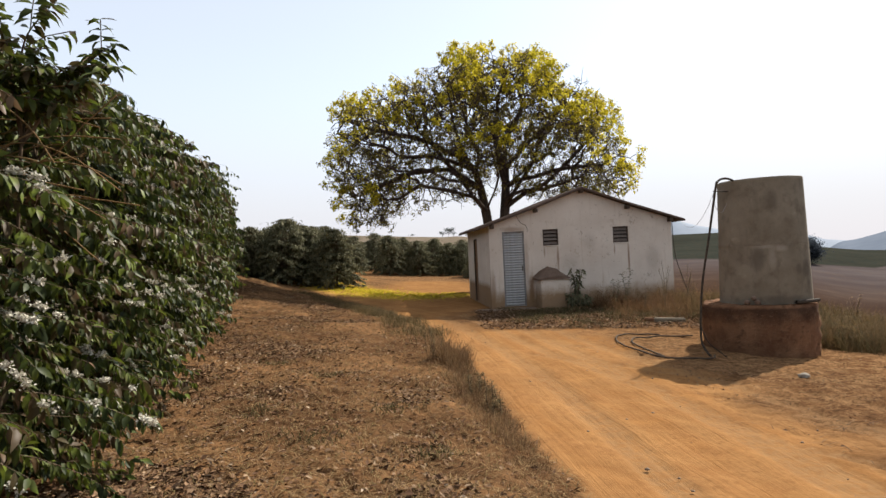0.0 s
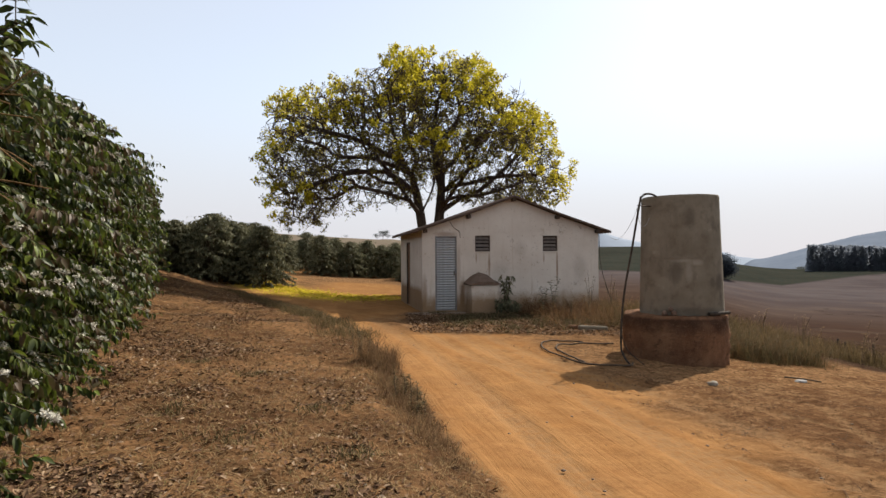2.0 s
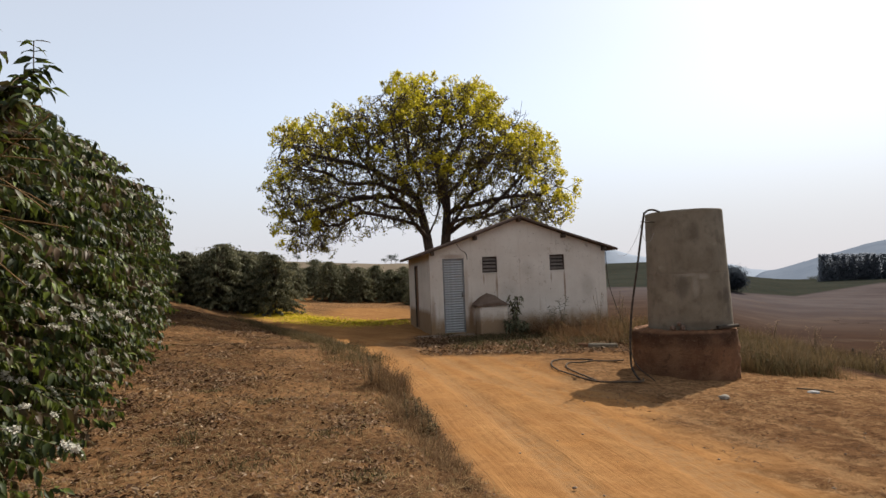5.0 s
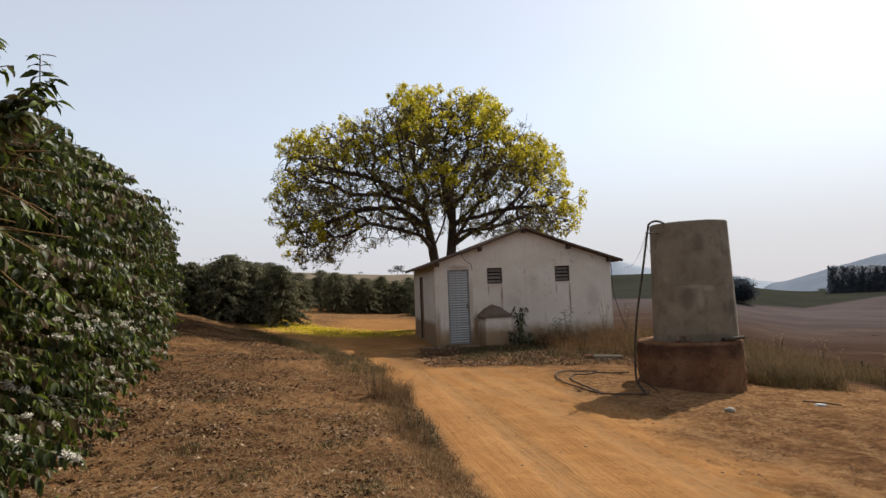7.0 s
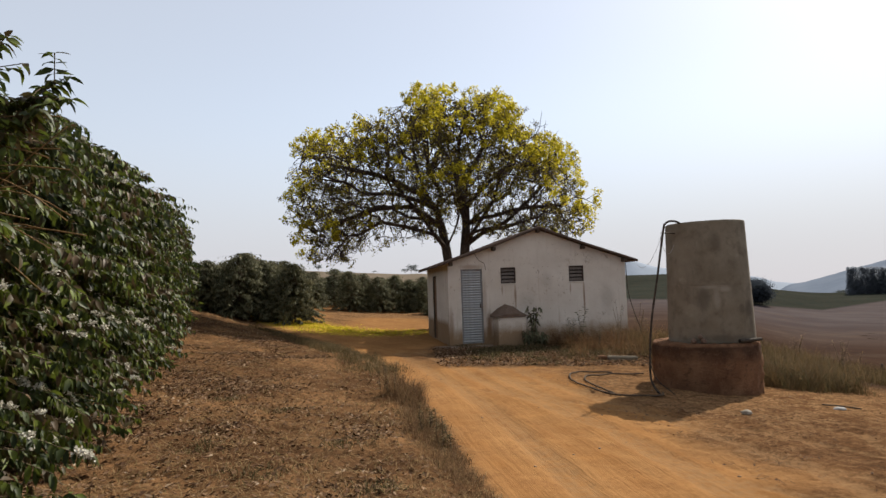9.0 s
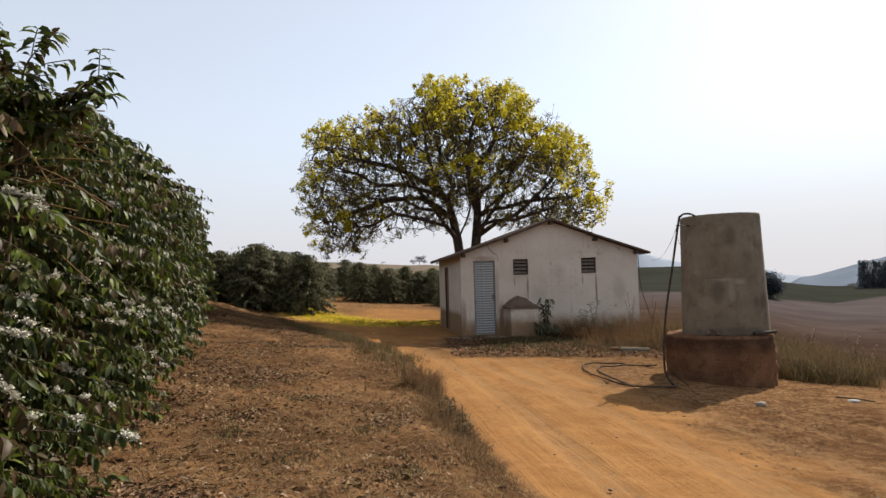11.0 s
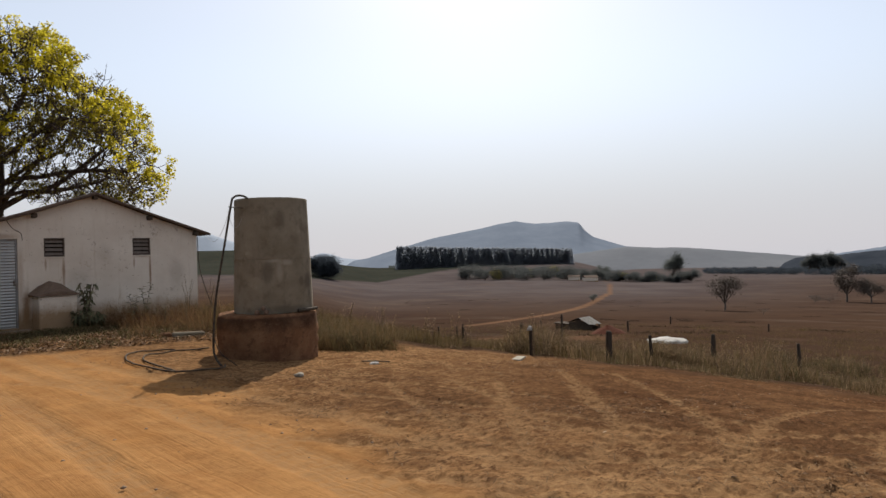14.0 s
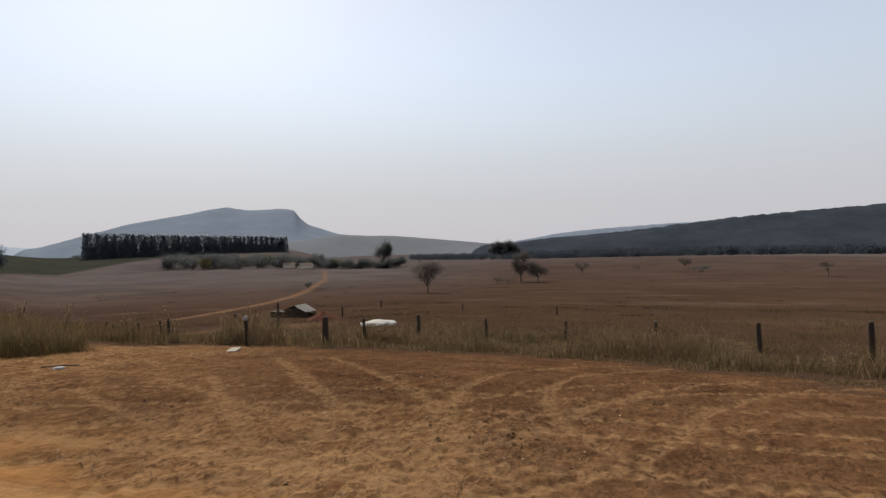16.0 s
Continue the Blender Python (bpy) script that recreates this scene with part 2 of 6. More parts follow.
M_GROUND = ground_material()
M_PLASTER = plaster()
RUST, GREY_DIRT = (0.190, 0.110, 0.062), (0.30, 0.25, 0.205)
M_PLASTER_FRONT = plaster("stained_front_whitewash", 1.10, 0.70, (
    (1.955, 1.38, 0.045, 0.52, 0.75, RUST), (4.03, 1.32, 0.042, 0.60, 0.85, RUST), (1.57, 1.62, 0.030, 0.20, 0.6, RUST), (3.62, 1.60, 0.030, 0.22, 0.6, RUST), (1.16, 0.55, 0.11, 0.60, 0.85, RUST),
    (0.06, 0.55, 0.10, 0.80, 0.6, RUST), (0.68, 2.30, 0.42, 0.10, 0.5, RUST), (1.05, 1.30, 0.08, 0.80, 0.35, RUST), (4.75, 1.25, 0.30, 0.55, 0.42, GREY_DIRT), (2.9, 1.9, 0.25, 0.30, 0.25, GREY_DIRT), (2.3, 1.25, 0.35, 0.35, 0.35, GREY_DIRT)))
M_PLASTER_BOX = plaster("splashed_whitewash", 1.05, 0.80)
# Side wall: browner towards its foot, and higher up, than the other walls.
M_PLASTER_SIDE = plaster("brown_footed_whitewash", 1.6, 0.84)
M_COFFEE = leaf_material("coffee_leaf", ((0.0, (0.0141, 0.0185, 0.0064)), (0.30, (0.0276, 0.0396, 0.0101)), (0.46, (0.0530, 0.0663, 0.0137)), (0.56, (0.1142, 0.1465, 0.0200)), (0.64, (0.0551, 0.0463, 0.0171)),
                                         (0.80, (0.0619, 0.0417, 0.0206)), (0.93, (0.1003, 0.0634, 0.0335)), (1.0, (0.1630, 0.1081, 0.0625))), 0.26, 0.50, 2.6, 0.13)
# Paler, greyer copy of the coffee leaf, distance haze put into its colour.
M_COFFEE_FAR = leaf_material("coffee_leaf_hazed", ((0.0, (0.0702, 0.0727, 0.0426)), (0.6, (0.1320, 0.1312, 0.0746)), (1.0, (0.2106, 0.1911, 0.1109))), 0.28, 0.65)
M_BLOSSOM = varied("coffee_blossom", ((0.0, (0.36, 0.34, 0.28)), (1.0, (0.60, 0.57, 0.49))), 0.8, 0.2)
M_TWIG = simple("grey_twig", (0.060, 0.044, 0.030), (0.125, 0.092, 0.062), 12, 0.9)
M_BARK = simple("dark_bark", (0.040, 0.029, 0.023), (0.085, 0.063, 0.049), 5, 0.95, bump=0.8, stretch=(3, 3, 0.7), dist=0.04)
M_TWIG_GREY = simple("dull_grey_twig", (0.052, 0.043, 0.038), (0.098, 0.083, 0.074), 9, 0.9)
M_YELLOW = leaf_material("yellow_flower", ((0.0, (0.22, 0.180, 0.014)), (0.5, (0.45, 0.380, 0.022)), (1.0, (0.66, 0.58, 0.05))), 0.48, 0.8)
M_OLIVE = leaf_material("olive_leaf", ((0.0, (0.062, 0.050, 0.018)), (0.5, (0.130, 0.108, 0.030)), (1.0, (0.250, 0.205, 0.046))), 0.46, 0.8)
M_STRAW = varied("dry_grass", ((0.0, (0.105, 0.064, 0.030)), (0.5, (0.20, 0.128, 0.062)), (0.85, (0.30, 0.205, 0.105)), (1.0, (0.12, 0.105, 0.042))), 0.85, 0.45)
M_RUST_GRASS = varied("rusty_dry_grass", ((0.0, (0.070, 0.040, 0.023)), (0.5, (0.165, 0.105, 0.060)), (1.0, (0.30, 0.215, 0.130))), 0.85, 0.4)
M_HOUSE_GRASS = varied("tawny_dry_grass", ((0.0, (0.0672, 0.0348, 0.0162)), (0.5, (0.1319, 0.0715, 0.0339)), (0.85, (0.1965, 0.1177, 0.0604)), (1.0, (0.0775, 0.0565, 0.0232))), 0.9, 0.5)
M_TUSSOCK = varied("dark_tussock", ((0.0, (0.034, 0.023, 0.016)), (1.0, (0.070, 0.049, 0.032))), 0.95, 0.2)
M_GRASS = varied("fading_grass", ((0.0, (0.0449, 0.0306, 0.0153)), (0.4, (0.0857, 0.0581, 0.0275)), (0.8, (0.1479, 0.1020, 0.0500)), (1.0, (0.0612, 0.0530, 0.0214))), 0.9, 0.35)
M_FOOT = varied("drab_grass", ((0.0, (0.0600, 0.0480, 0.0225)), (0.6, (0.1125, 0.0840, 0.0405)), (1.0, (0.1800, 0.1230, 0.0630))), 0.9, 0.3)
M_GREENISH = varied("dull_green_grass", ((0.0, (0.042, 0.037, 0.018)), (0.5, (0.078, 0.066, 0.030)), (1.0, (0.140, 0.105, 0.052))), 0.9, 0.35)
M_TANK_GRASS = varied("yellowing_grass", ((0.0, (0.0663, 0.0406, 0.0187)), (0.5, (0.1287, 0.0803, 0.0367)), (0.85, (0.1911, 0.1264, 0.0624)), (1.0, (0.0819, 0.0624, 0.0250))), 0.9, 0.40)
M_VERGE = varied("rusty_verge_grass", ((0.0, (0.085, 0.048, 0.025)), (0.5, (0.150, 0.090, 0.046)), (0.9, (0.240, 0.155, 0.082)), (1.0, (0.085, 0.070, 0.030))), 0.9, 0.35)
M_DEADLEAF = varied("dead_leaf", ((0.0, (0.070, 0.038, 0.022)), (0.50, (0.125, 0.072, 0.040)), (0.88, (0.190, 0.120, 0.072)), (0.97, (0.260, 0.185, 0.120)), (1.0, (0.36, 0.28, 0.20))), 0.9)
M_CHAFF = varied("trodden_chaff", ((0.0, (0.045, 0.026, 0.014)), (0.6, (0.100, 0.058, 0.029)), (1.0, (0.175, 0.110, 0.058))), 0.95)
M_STONE = simple("pebble", (0.14, 0.10, 0.07), (0.26, 0.20, 0.15), 20, 0.9)
def tank_concrete():
    m = Mat("weathered_concrete", 0.95).local()
    big, mid, fine = m.noise(1.3, 5, 0.6), m.noise(4.5, 6, 0.65), m.noise(45, 4, 0.7)
    drip = m.noise(2.2, 6, 0.7, stretch=(2.6, 2.6, 0.35))
    c = m.mix(m.ramp(big, (0.35, 0.0), (0.65, 1.0)), (0.1366, 0.1142, 0.0829), (0.1994, 0.1725, 0.1322))
    c = m.mix(m.ramp(mid, (0.50, 0.0), (0.66, 0.7)), c, (0.1098, 0.0896, 0.0650))
    c = m.mix(m.ramp(drip, (0.54, 0.0), (0.70, 0.40)), c, (0.1030, 0.0874, 0.0672))
    c = m.mix(m.ramp(m.noise(2.8, 5, 0.75), (0.62, 0.0), (0.70, 0.7)), c, (0.2408, 0.2128, 0.1680))
    c = m.mix(m.ramp(fine, (0.55, 0.0), (0.72, 0.4)), c, (0.0840, 0.0694, 0.0538))
    pale, dark_mark = (0.250, 0.224, 0.184), (0.070, 0.060, 0.048)
    for cx, cz, rx, rz, amount, col in ((-0.30, 1.86, 0.26, 0.05, 0.7, pale), (-0.06, 1.82, 0.13, 0.07, 0.7, pale), (-0.20, 1.66, 0.07, 0.24, 0.6, pale), (-0.40, 1.66, 0.11, 0.26, 0.55, dark_mark), (0.42, 1.45, 0.12, 0.20, 0.65, dark_mark),
                                        (0.24, 1.46, 0.07, 0.10, 0.55, dark_mark), (0.44, 1.22, 0.07, 0.10, 0.6, dark_mark), (-0.16, 2.60, 0.14, 0.24, 0.45, dark_mark), (0.60, 1.15, 0.06, 0.5, 0.5, pale), (-0.1, 0.95, 0.7, 0.10, 0.6, dark_mark)):
        c = m.mix(m.math("MULTIPLY", m.stain(cx, cz, rx, rz, 0.8), amount), c, col)
    m.color(c).bump(m.mix(0.6, mid, fine), 0.45, 0.02)
    return m.m


M_CONCRETE = tank_concrete()
M_CONCRETE_PALE = simple("pale_mortar", (0.190, 0.168, 0.134), (0.260, 0.232, 0.190), 8, 0.95)
def plinth_masonry():
    """Earth-splashed render with a ragged dark band under the rim."""
    m = Mat("earth_stained_masonry", 1.0).local()
    big, mid, fine = m.noise(2.2, 6, 0.65), m.noise(7.0, 6, 0.7, stretch=(1, 1, 1.6)), m.noise(32, 4, 0.7)
    c = m.mix(m.ramp(big, (0.36, 0.0), (0.64, 1.0)), (0.1118, 0.0550, 0.0301), (0.1849, 0.1015, 0.0568))
    dark_mark = m.math("SUBTRACT", m.ramp(m.height(), (0.36, 0.0), (0.62, 0.75), (0.80, 0.95), (0.86, 0.3)), m.math("MULTIPLY", m.noise(2.6, 6, 0.75, stretch=(1, 1, 0.8)), 0.95))
    c = m.mix(m.ramp(dark_mark, (0.0, 0.0), (0.45, 0.9)), c, (0.0499, 0.0292, 0.0189))
    c = m.mix(m.ramp(mid, (0.54, 0.0), (0.66, 0.7)), c, (0.0671, 0.0361, 0.0215))
    c = m.mix(m.ramp(fine, (0.58, 0.0), (0.70, 0.5)), c, (0.2064, 0.1290, 0.0791))
    m.color(c).bump(m.mix(0.5, mid, fine), 0.9, 0.05)
    return m.m


M_PLINTH = plinth_masonry()
M_ROOF = simple("dark_roof_sheet", (0.060, 0.042, 0.034), (0.115, 0.080, 0.060), 3, 0.9)
M_WOOD_DARK = simple("weathered_dark_wood", (0.055, 0.042, 0.033), (0.11, 0.085, 0.065), 4, 0.9, stretch=(6, 6, 0.6))
M_POST = simple("dark_post_wood", (0.030, 0.023, 0.018), (0.062, 0.048, 0.037), 4, 0.95, stretch=(6, 6, 0.6))
M_WOOD_BROWN = simple("brown_door_wood", (0.14, 0.080, 0.045), (0.22, 0.135, 0.08), 4, 0.8, stretch=(6, 6, 0.5))
M_STEEL = simple("grey_painted_steel", (0.29, 0.295, 0.295), (0.37, 0.375, 0.37), 3, 0.6, 0.1, bump=0.1, c3=(0.24, 0.22, 0.20))
M_FRAME = simple("rusty_dark_frame", (0.075, 0.055, 0.045), (0.13, 0.10, 0.085), 10, 0.8, 0.2)
M_DOOR_FRAME = simple("dull_steel_frame", (0.185, 0.185, 0.185), (0.26, 0.255, 0.25), 6, 0.7, 0.1, c3=(0.15, 0.095, 0.06))
M_APRON = simple("earthy_screed", (0.150, 0.108, 0.078), (0.215, 0.160, 0.120), 5, 0.95, bump=0.6, dist=0.02)
M_GLASS_SLAT = simple("brown_louvre_blade", (0.105, 0.080, 0.066), (0.170, 0.136, 0.112), 9, 0.6)
M_HOSE = simple("black_polythene", (0.022, 0.019, 0.016), (0.085, 0.066, 0.050), 20, 0.85, bump=0.1)
M_HOSE_DUSTY = simple("dusty_polythene", (0.045, 0.034, 0.026), (0.115, 0.082, 0.056), 14, 0.9, bump=0.1)
M_WIRE = simple("thin_grey_wire", (0.20, 0.19, 0.18), (0.28, 0.27, 0.26), 20, 0.5, 0.6, bump=0.0)
# Near-black paint for the lack of light inside the house.
M_DARK = simple("unlit_room_dark", (0.03, 0.027, 0.025), (0.045, 0.04, 0.036), 3, 0.95)
M_MUD = simple("dried_mud_cap", (0.115, 0.078, 0.058), (0.17, 0.12, 0.09), 6, 0.95, bump=0.7, dist=0.02)
M_TARP = simple("white_plastic_cover", (0.225, 0.215, 0.200), (0.300, 0.290, 0.272), 3, 0.75, bump=0.5, dist=0.05)
M_SHEET = simple("pale_metal_sheet", (0.10, 0.095, 0.09), (0.19, 0.18, 0.165), 3, 0.85, 0.0)
M_REDSOIL = simple("red_soil", (0.0479, 0.0122, 0.0052), (0.0697, 0.0201, 0.0091), 1.5, 1.0, bump=0.8, dist=0.1)
# Far leaves and bark: distance haze is mixed into their greyed, bluish colours.
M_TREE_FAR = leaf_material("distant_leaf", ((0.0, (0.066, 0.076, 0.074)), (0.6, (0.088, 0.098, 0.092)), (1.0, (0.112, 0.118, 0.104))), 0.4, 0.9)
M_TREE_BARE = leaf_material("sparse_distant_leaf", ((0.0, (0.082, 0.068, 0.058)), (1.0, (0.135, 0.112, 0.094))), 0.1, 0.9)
M_BARK_FAR = simple("hazed_far_bark", (0.075, 0.064, 0.056), (0.11, 0.095, 0.082), 1, 0.95)
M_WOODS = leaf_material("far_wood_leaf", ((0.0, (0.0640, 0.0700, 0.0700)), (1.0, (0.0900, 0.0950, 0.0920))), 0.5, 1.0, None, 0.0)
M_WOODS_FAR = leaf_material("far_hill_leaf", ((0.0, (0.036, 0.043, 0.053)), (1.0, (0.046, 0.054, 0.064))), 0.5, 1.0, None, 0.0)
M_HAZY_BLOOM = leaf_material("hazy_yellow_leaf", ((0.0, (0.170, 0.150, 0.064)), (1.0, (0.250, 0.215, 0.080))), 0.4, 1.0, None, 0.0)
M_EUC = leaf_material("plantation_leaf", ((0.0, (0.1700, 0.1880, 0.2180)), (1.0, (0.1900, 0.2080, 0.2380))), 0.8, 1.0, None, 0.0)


# Far hills: blue distance haze is put into the base colour.
def far_material(name, c1, c2, scale):
    m = Mat(name, 1.0)
    m.b.inputs["Specular IOR Level"].default_value = 0.0
    a, b = m.noise(scale, 6, 0.65), m.noise(scale * 7, 5, 0.7)
    c = m.mix(m.ramp(a, (0.35, 0.0), (0.65, 1.0)), c1, c2)
    m.color(m.mix(m.ramp(b, (0.4, 0.0), (0.7, 0.3)), c, tuple(v * 0.8 for v in c1)))
    return m.m


M_MOUNTAIN = far_material("haze_blue_hill", (0.1040, 0.1240, 0.1580), (0.1290, 0.1500, 0.1860), 0.006)
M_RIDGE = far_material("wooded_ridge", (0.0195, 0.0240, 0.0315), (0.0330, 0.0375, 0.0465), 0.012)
M_PALE = far_material("hazed_far_hill", (0.2106, 0.2418, 0.2886), (0.2418, 0.2730, 0.3198), 0.003)
M_FIELD = far_material("hazed_far_field", (0.1000, 0.1060, 0.1190), (0.1180, 0.1230, 0.1350), 0.004)


# ---------------------------------------------------------------- builders
def mesh_of(name, verts, faces, mat, smooth=False):
    """A mesh from arrays: faces all with the same number of corners, or a plain list."""
    me = bpy.data.meshes.new(name)
    if isinstance(faces, np.ndarray):
        k = faces.shape[1]
        me.vertices.add(len(verts))
        me.vertices.foreach_set("co", np.asarray(verts, np.float32).ravel())
        me.loops.add(faces.size)
        me.loops.foreach_set("vertex_index", faces.astype(np.int32).ravel())
        me.polygons.add(len(faces))
        me.polygons.foreach_set("loop_start", np.arange(0, faces.size, k, dtype=np.int32))
        me.update(calc_edges=True)
    else:
        me.from_pydata([tuple(v) for v in verts], [], faces)
        me.update()
    if smooth:
        me.polygons.foreach_set("use_smooth", np.ones(len(me.polygons), bool))
    me.materials.append(mat)
    return me


def part(name, data, material=None, parent=None, label="", smooth=False):
    """Link a bmesh or a mesh as one object under a thing or part."""
    if isinstance(data, bmesh.types.BMesh):
        me = bpy.data.meshes.new(name)
        data.to_mesh(me)
        data.free()
        if smooth:
            me.polygons.foreach_set("use_smooth", np.ones(len(me.polygons), bool))
    else:
        me = data
    if material and not me.materials:
        me.materials.append(material)
    ob = new(name, me)
    if parent:
        ob.parent = parent
    return tagged(ob, label)


def thing(name, m, label, category, group="", kind=""):
    ob = new(name)
    ob.matrix_world = m if isinstance(m, Matrix) else Matrix.Translation(m)
    return tagged(ob, label, category, group, kind)


def box(bm, x0, y0, z0, x1, y1, z1, bevel=0.0):
    g = bmesh.ops.create_cube(bm, size=1.0)
    for v in g["verts"]:
        v.co = Vector(((x0 + x1) / 2 + v.co.x * (x1 - x0), (y0 + y1) / 2 + v.co.y * (y1 - y0), (z0 + z1) / 2 + v.co.z * (z1 - z0)))
    if bevel:
        es = list({e for v in g["verts"] for e in v.link_edges})
        bmesh.ops.bevel(bm, geom=es, offset=bevel, segments=1, affect="EDGES")
    return bm


def boxes(*rows, bevel=0.0):
    bm = bmesh.new()
    for r in rows:
        box(bm, *r, bevel=bevel)
    return bm


def tube_arrays(paths, radii, sides=5):
    """Tapered tubes along paths; arrays of points, arrays of radii."""
    V, F, base = [], [], 0
    ang = np.arange(sides) * 2 * math.pi / sides
    for P, Rr in zip(paths, radii):
        P = np.asarray(P, float)
        T = np.gradient(P, axis=0)
        T /= np.linalg.norm(T, axis=1, keepdims=True) + 1e-9
        ref = np.array([0.0, 0, 1]) if abs(T[0][2]) < 0.9 else np.array([1.0, 0, 0])
        A = np.cross(T, ref)
        A /= np.linalg.norm(A, axis=1, keepdims=True) + 1e-9
        B = np.cross(T, A)
        Rr = np.broadcast_to(np.asarray(Rr, float), (len(P),))
        ring = P[:, None, :] + Rr[:, None, None] * (np.cos(ang)[None, :, None] * A[:, None, :] + np.sin(ang)[None, :, None] * B[:, None, :])
        V.append(ring.reshape(-1, 3))
        i = np.arange(len(P) - 1)[:, None] * sides
        j = np.arange(sides)[None, :]
        jn = (j + 1) % sides
        F.append(np.stack([base + i + j, base + i + jn, base + i + sides + jn, base + i + sides + j], -1).reshape(-1, 4))
        base += len(P) * sides
    return np.concatenate(V), np.concatenate(F)


def tube(name, path, radius, mat, parent=None, sides=6, label=""):
    V, F = tube_arrays([path], [radius], sides)
    return part(name, mesh_of(name, V, F, mat, True), None, parent, label)


def spline(points, per=8):
    """A smooth curve through a few points."""
    P = np.asarray(points, float)
    P = np.vstack([2 * P[0] - P[1], P, 2 * P[-1] - P[-2]])
    out = []
    for i in range(1, len(P) - 2):
        for s in np.linspace(0, 1, per, endpoint=False):
            a, b, c, d = P[i - 1:i + 3]
            out.append(0.5 * (2 * b + (c - a) * s + (2 * a - 5 * b + 4 * c - d) * s * s + (3 * b - a - 3 * c + d) * s ** 3))
    out.append(P[-2])
    return np.array(out)


def unit(a):
    return a / (np.linalg.norm(a, axis=-1, keepdims=True) + 1e-9)


def leaf_arrays(rng, at, way, length, width, fold=0.25, droop=0.2):
    """Folded leaves: five corners, two quads each."""
    n = len(at)
    way = unit(way)
    side = unit(np.cross(way, rng.normal(size=(n, 3)) * 0.35 + np.array([0, 0, 1.0])))
    up = np.cross(side, way)
    length, width = np.broadcast_to(length, (n,))[:, None], np.broadcast_to(width, (n,))[:, None]
    mid = at + way * length * 0.48
    tip = at + way * length - up * length * droop
    V = np.stack([at, mid + side * width * 0.5 + up * width * fold, tip, mid - side * width * 0.5 + up * width * fold, mid], 1).reshape(-1, 3)
    b = np.arange(n)[:, None] * 5
    F = np.concatenate([b + np.array([[0, 4, 2, 1]]), b + np.array([[0, 3, 2, 4]])], 0)
    return V, F


def fine_leaf_arrays(rng, at, way, length, width, fold=0.12, droop=0.3):
    """Pointed oval leaves with a bent midrib: eight corners, eight triangles each."""
    n = len(at)
    way = unit(way)
    side = unit(np.cross(way, rng.normal(size=(n, 3)) * 0.45 + np.array([0, 0, 1.0])))
    up = np.cross(side, way)
    length, width = np.broadcast_to(length, (n,))[:, None], np.broadcast_to(width, (n,))[:, None]
    bend = droop * rng.uniform(0.3, 1.6, (n, 1))
    m1 = at + way * length * 0.33 - up * length * bend * 0.08
    m2 = at + way * length * 0.68 - up * length * bend * 0.42
    tip = at + way * length * 0.98 - up * length * bend
    V = np.stack([at, m1 + side * width * 0.46 + up * width * fold, m2 + side * width * 0.36 + up * width * fold * 0.6, tip,
                  m2 - side * width * 0.36 + up * width * fold * 0.6, m1 - side * width * 0.46 + up * width * fold, m1, m2], 1).reshape(-1, 3)
    b = np.arange(n)[:, None] * 8
    F = np.concatenate([b + np.array([t]) for t in ((0, 6, 1), (6, 2, 1), (6, 7, 2), (7, 3, 2), (0, 5, 6), (5, 4, 6), (6, 4, 7), (7, 4, 3))], 0)
    return V, F


def blade_arrays(rng, roots, height, lean, width):
    """Grass blades: bent strips that end in a point."""
    n = len(roots)
    a = rng.uniform(0, 2 * math.pi, n)
    out = np.stack([np.cos(a), np.sin(a), np.zeros(n)], 1)
    side = np.stack([-np.sin(a + 0.7), np.cos(a + 0.7), np.zeros(n)], 1)
    h, w, l = height[:, None], np.broadcast_to(width, (n,))[:, None], np.broadcast_to(lean, (n,))[:, None]
    zz = np.array([0, 0, 1.0])
    mid = roots + zz * h * 0.6 + out * h * l * 0.35
    tip = roots + zz * h * (1 - 0.25 * l) + out * h * l
    V = np.stack([roots - side * w / 2, roots + side * w / 2, mid + side * w * 0.4, mid - side * w * 0.4, tip + side * w * 0.06, tip - side * w * 0.06], 1).reshape(-1, 3)
    b = np.arange(n)[:, None] * 6
    F = np.concatenate([b + np.array([[0, 1, 2, 3]]), b + np.array([[3, 2, 4, 5]])], 0)
    return V, F


# ---------------------------------------------------------------- the lie of the land
def sstep(a, b, v):
    s = np.clip((v - a) / (b - a), 0, 1)
    return s * s * (3 - 2 * s)


def wobble(x, y, s, seed=0.0):
    """Cheap smooth unevenness, about -1 to 1."""
    return (np.sin(x * s + 1.3 * np.sin(y * s * 0.7 + seed) + seed) + np.sin(y * s * 1.13 + 1.1 * np.sin(x * s * 0.83 - seed) + 2.1 * seed)) * 0.5


def road_edge(y):
    """The left edge of the bare track, as x for each y."""
    return np.interp(y, (-6, 2, 4, 6.5, 9.5, 13, 17.5, 21, 30), (2.2, 1.15, 0.82, 0.55, 0.24, -0.25, -2.0, -3.6, -7.6))


LOGR = np.log([30.0, 60, 140, 300, 420, 610, 720, 1000, 2000, 4600])
VALLEY = (-2.9, -5.8, -11.2, -15.5, -18.5, -25.5, -29.0, -38.0, -60.0, -150.0)
GROVE = (-2.9, -5.8, -11.0, -14.5, -16.0, -11.5, -10.5, -30.0, -70.0, -160.0)
MIDDLE = (-1.5, -3.0, -5.5, -6.0, -1.0, 12.0, 8.0, -30.0, -120.0, -400.0)
LEFT = (0.3, 0.8, 2.0, 8.0, 14.0, 10.0, 0.0, -30.0, -200.0, -500.0)


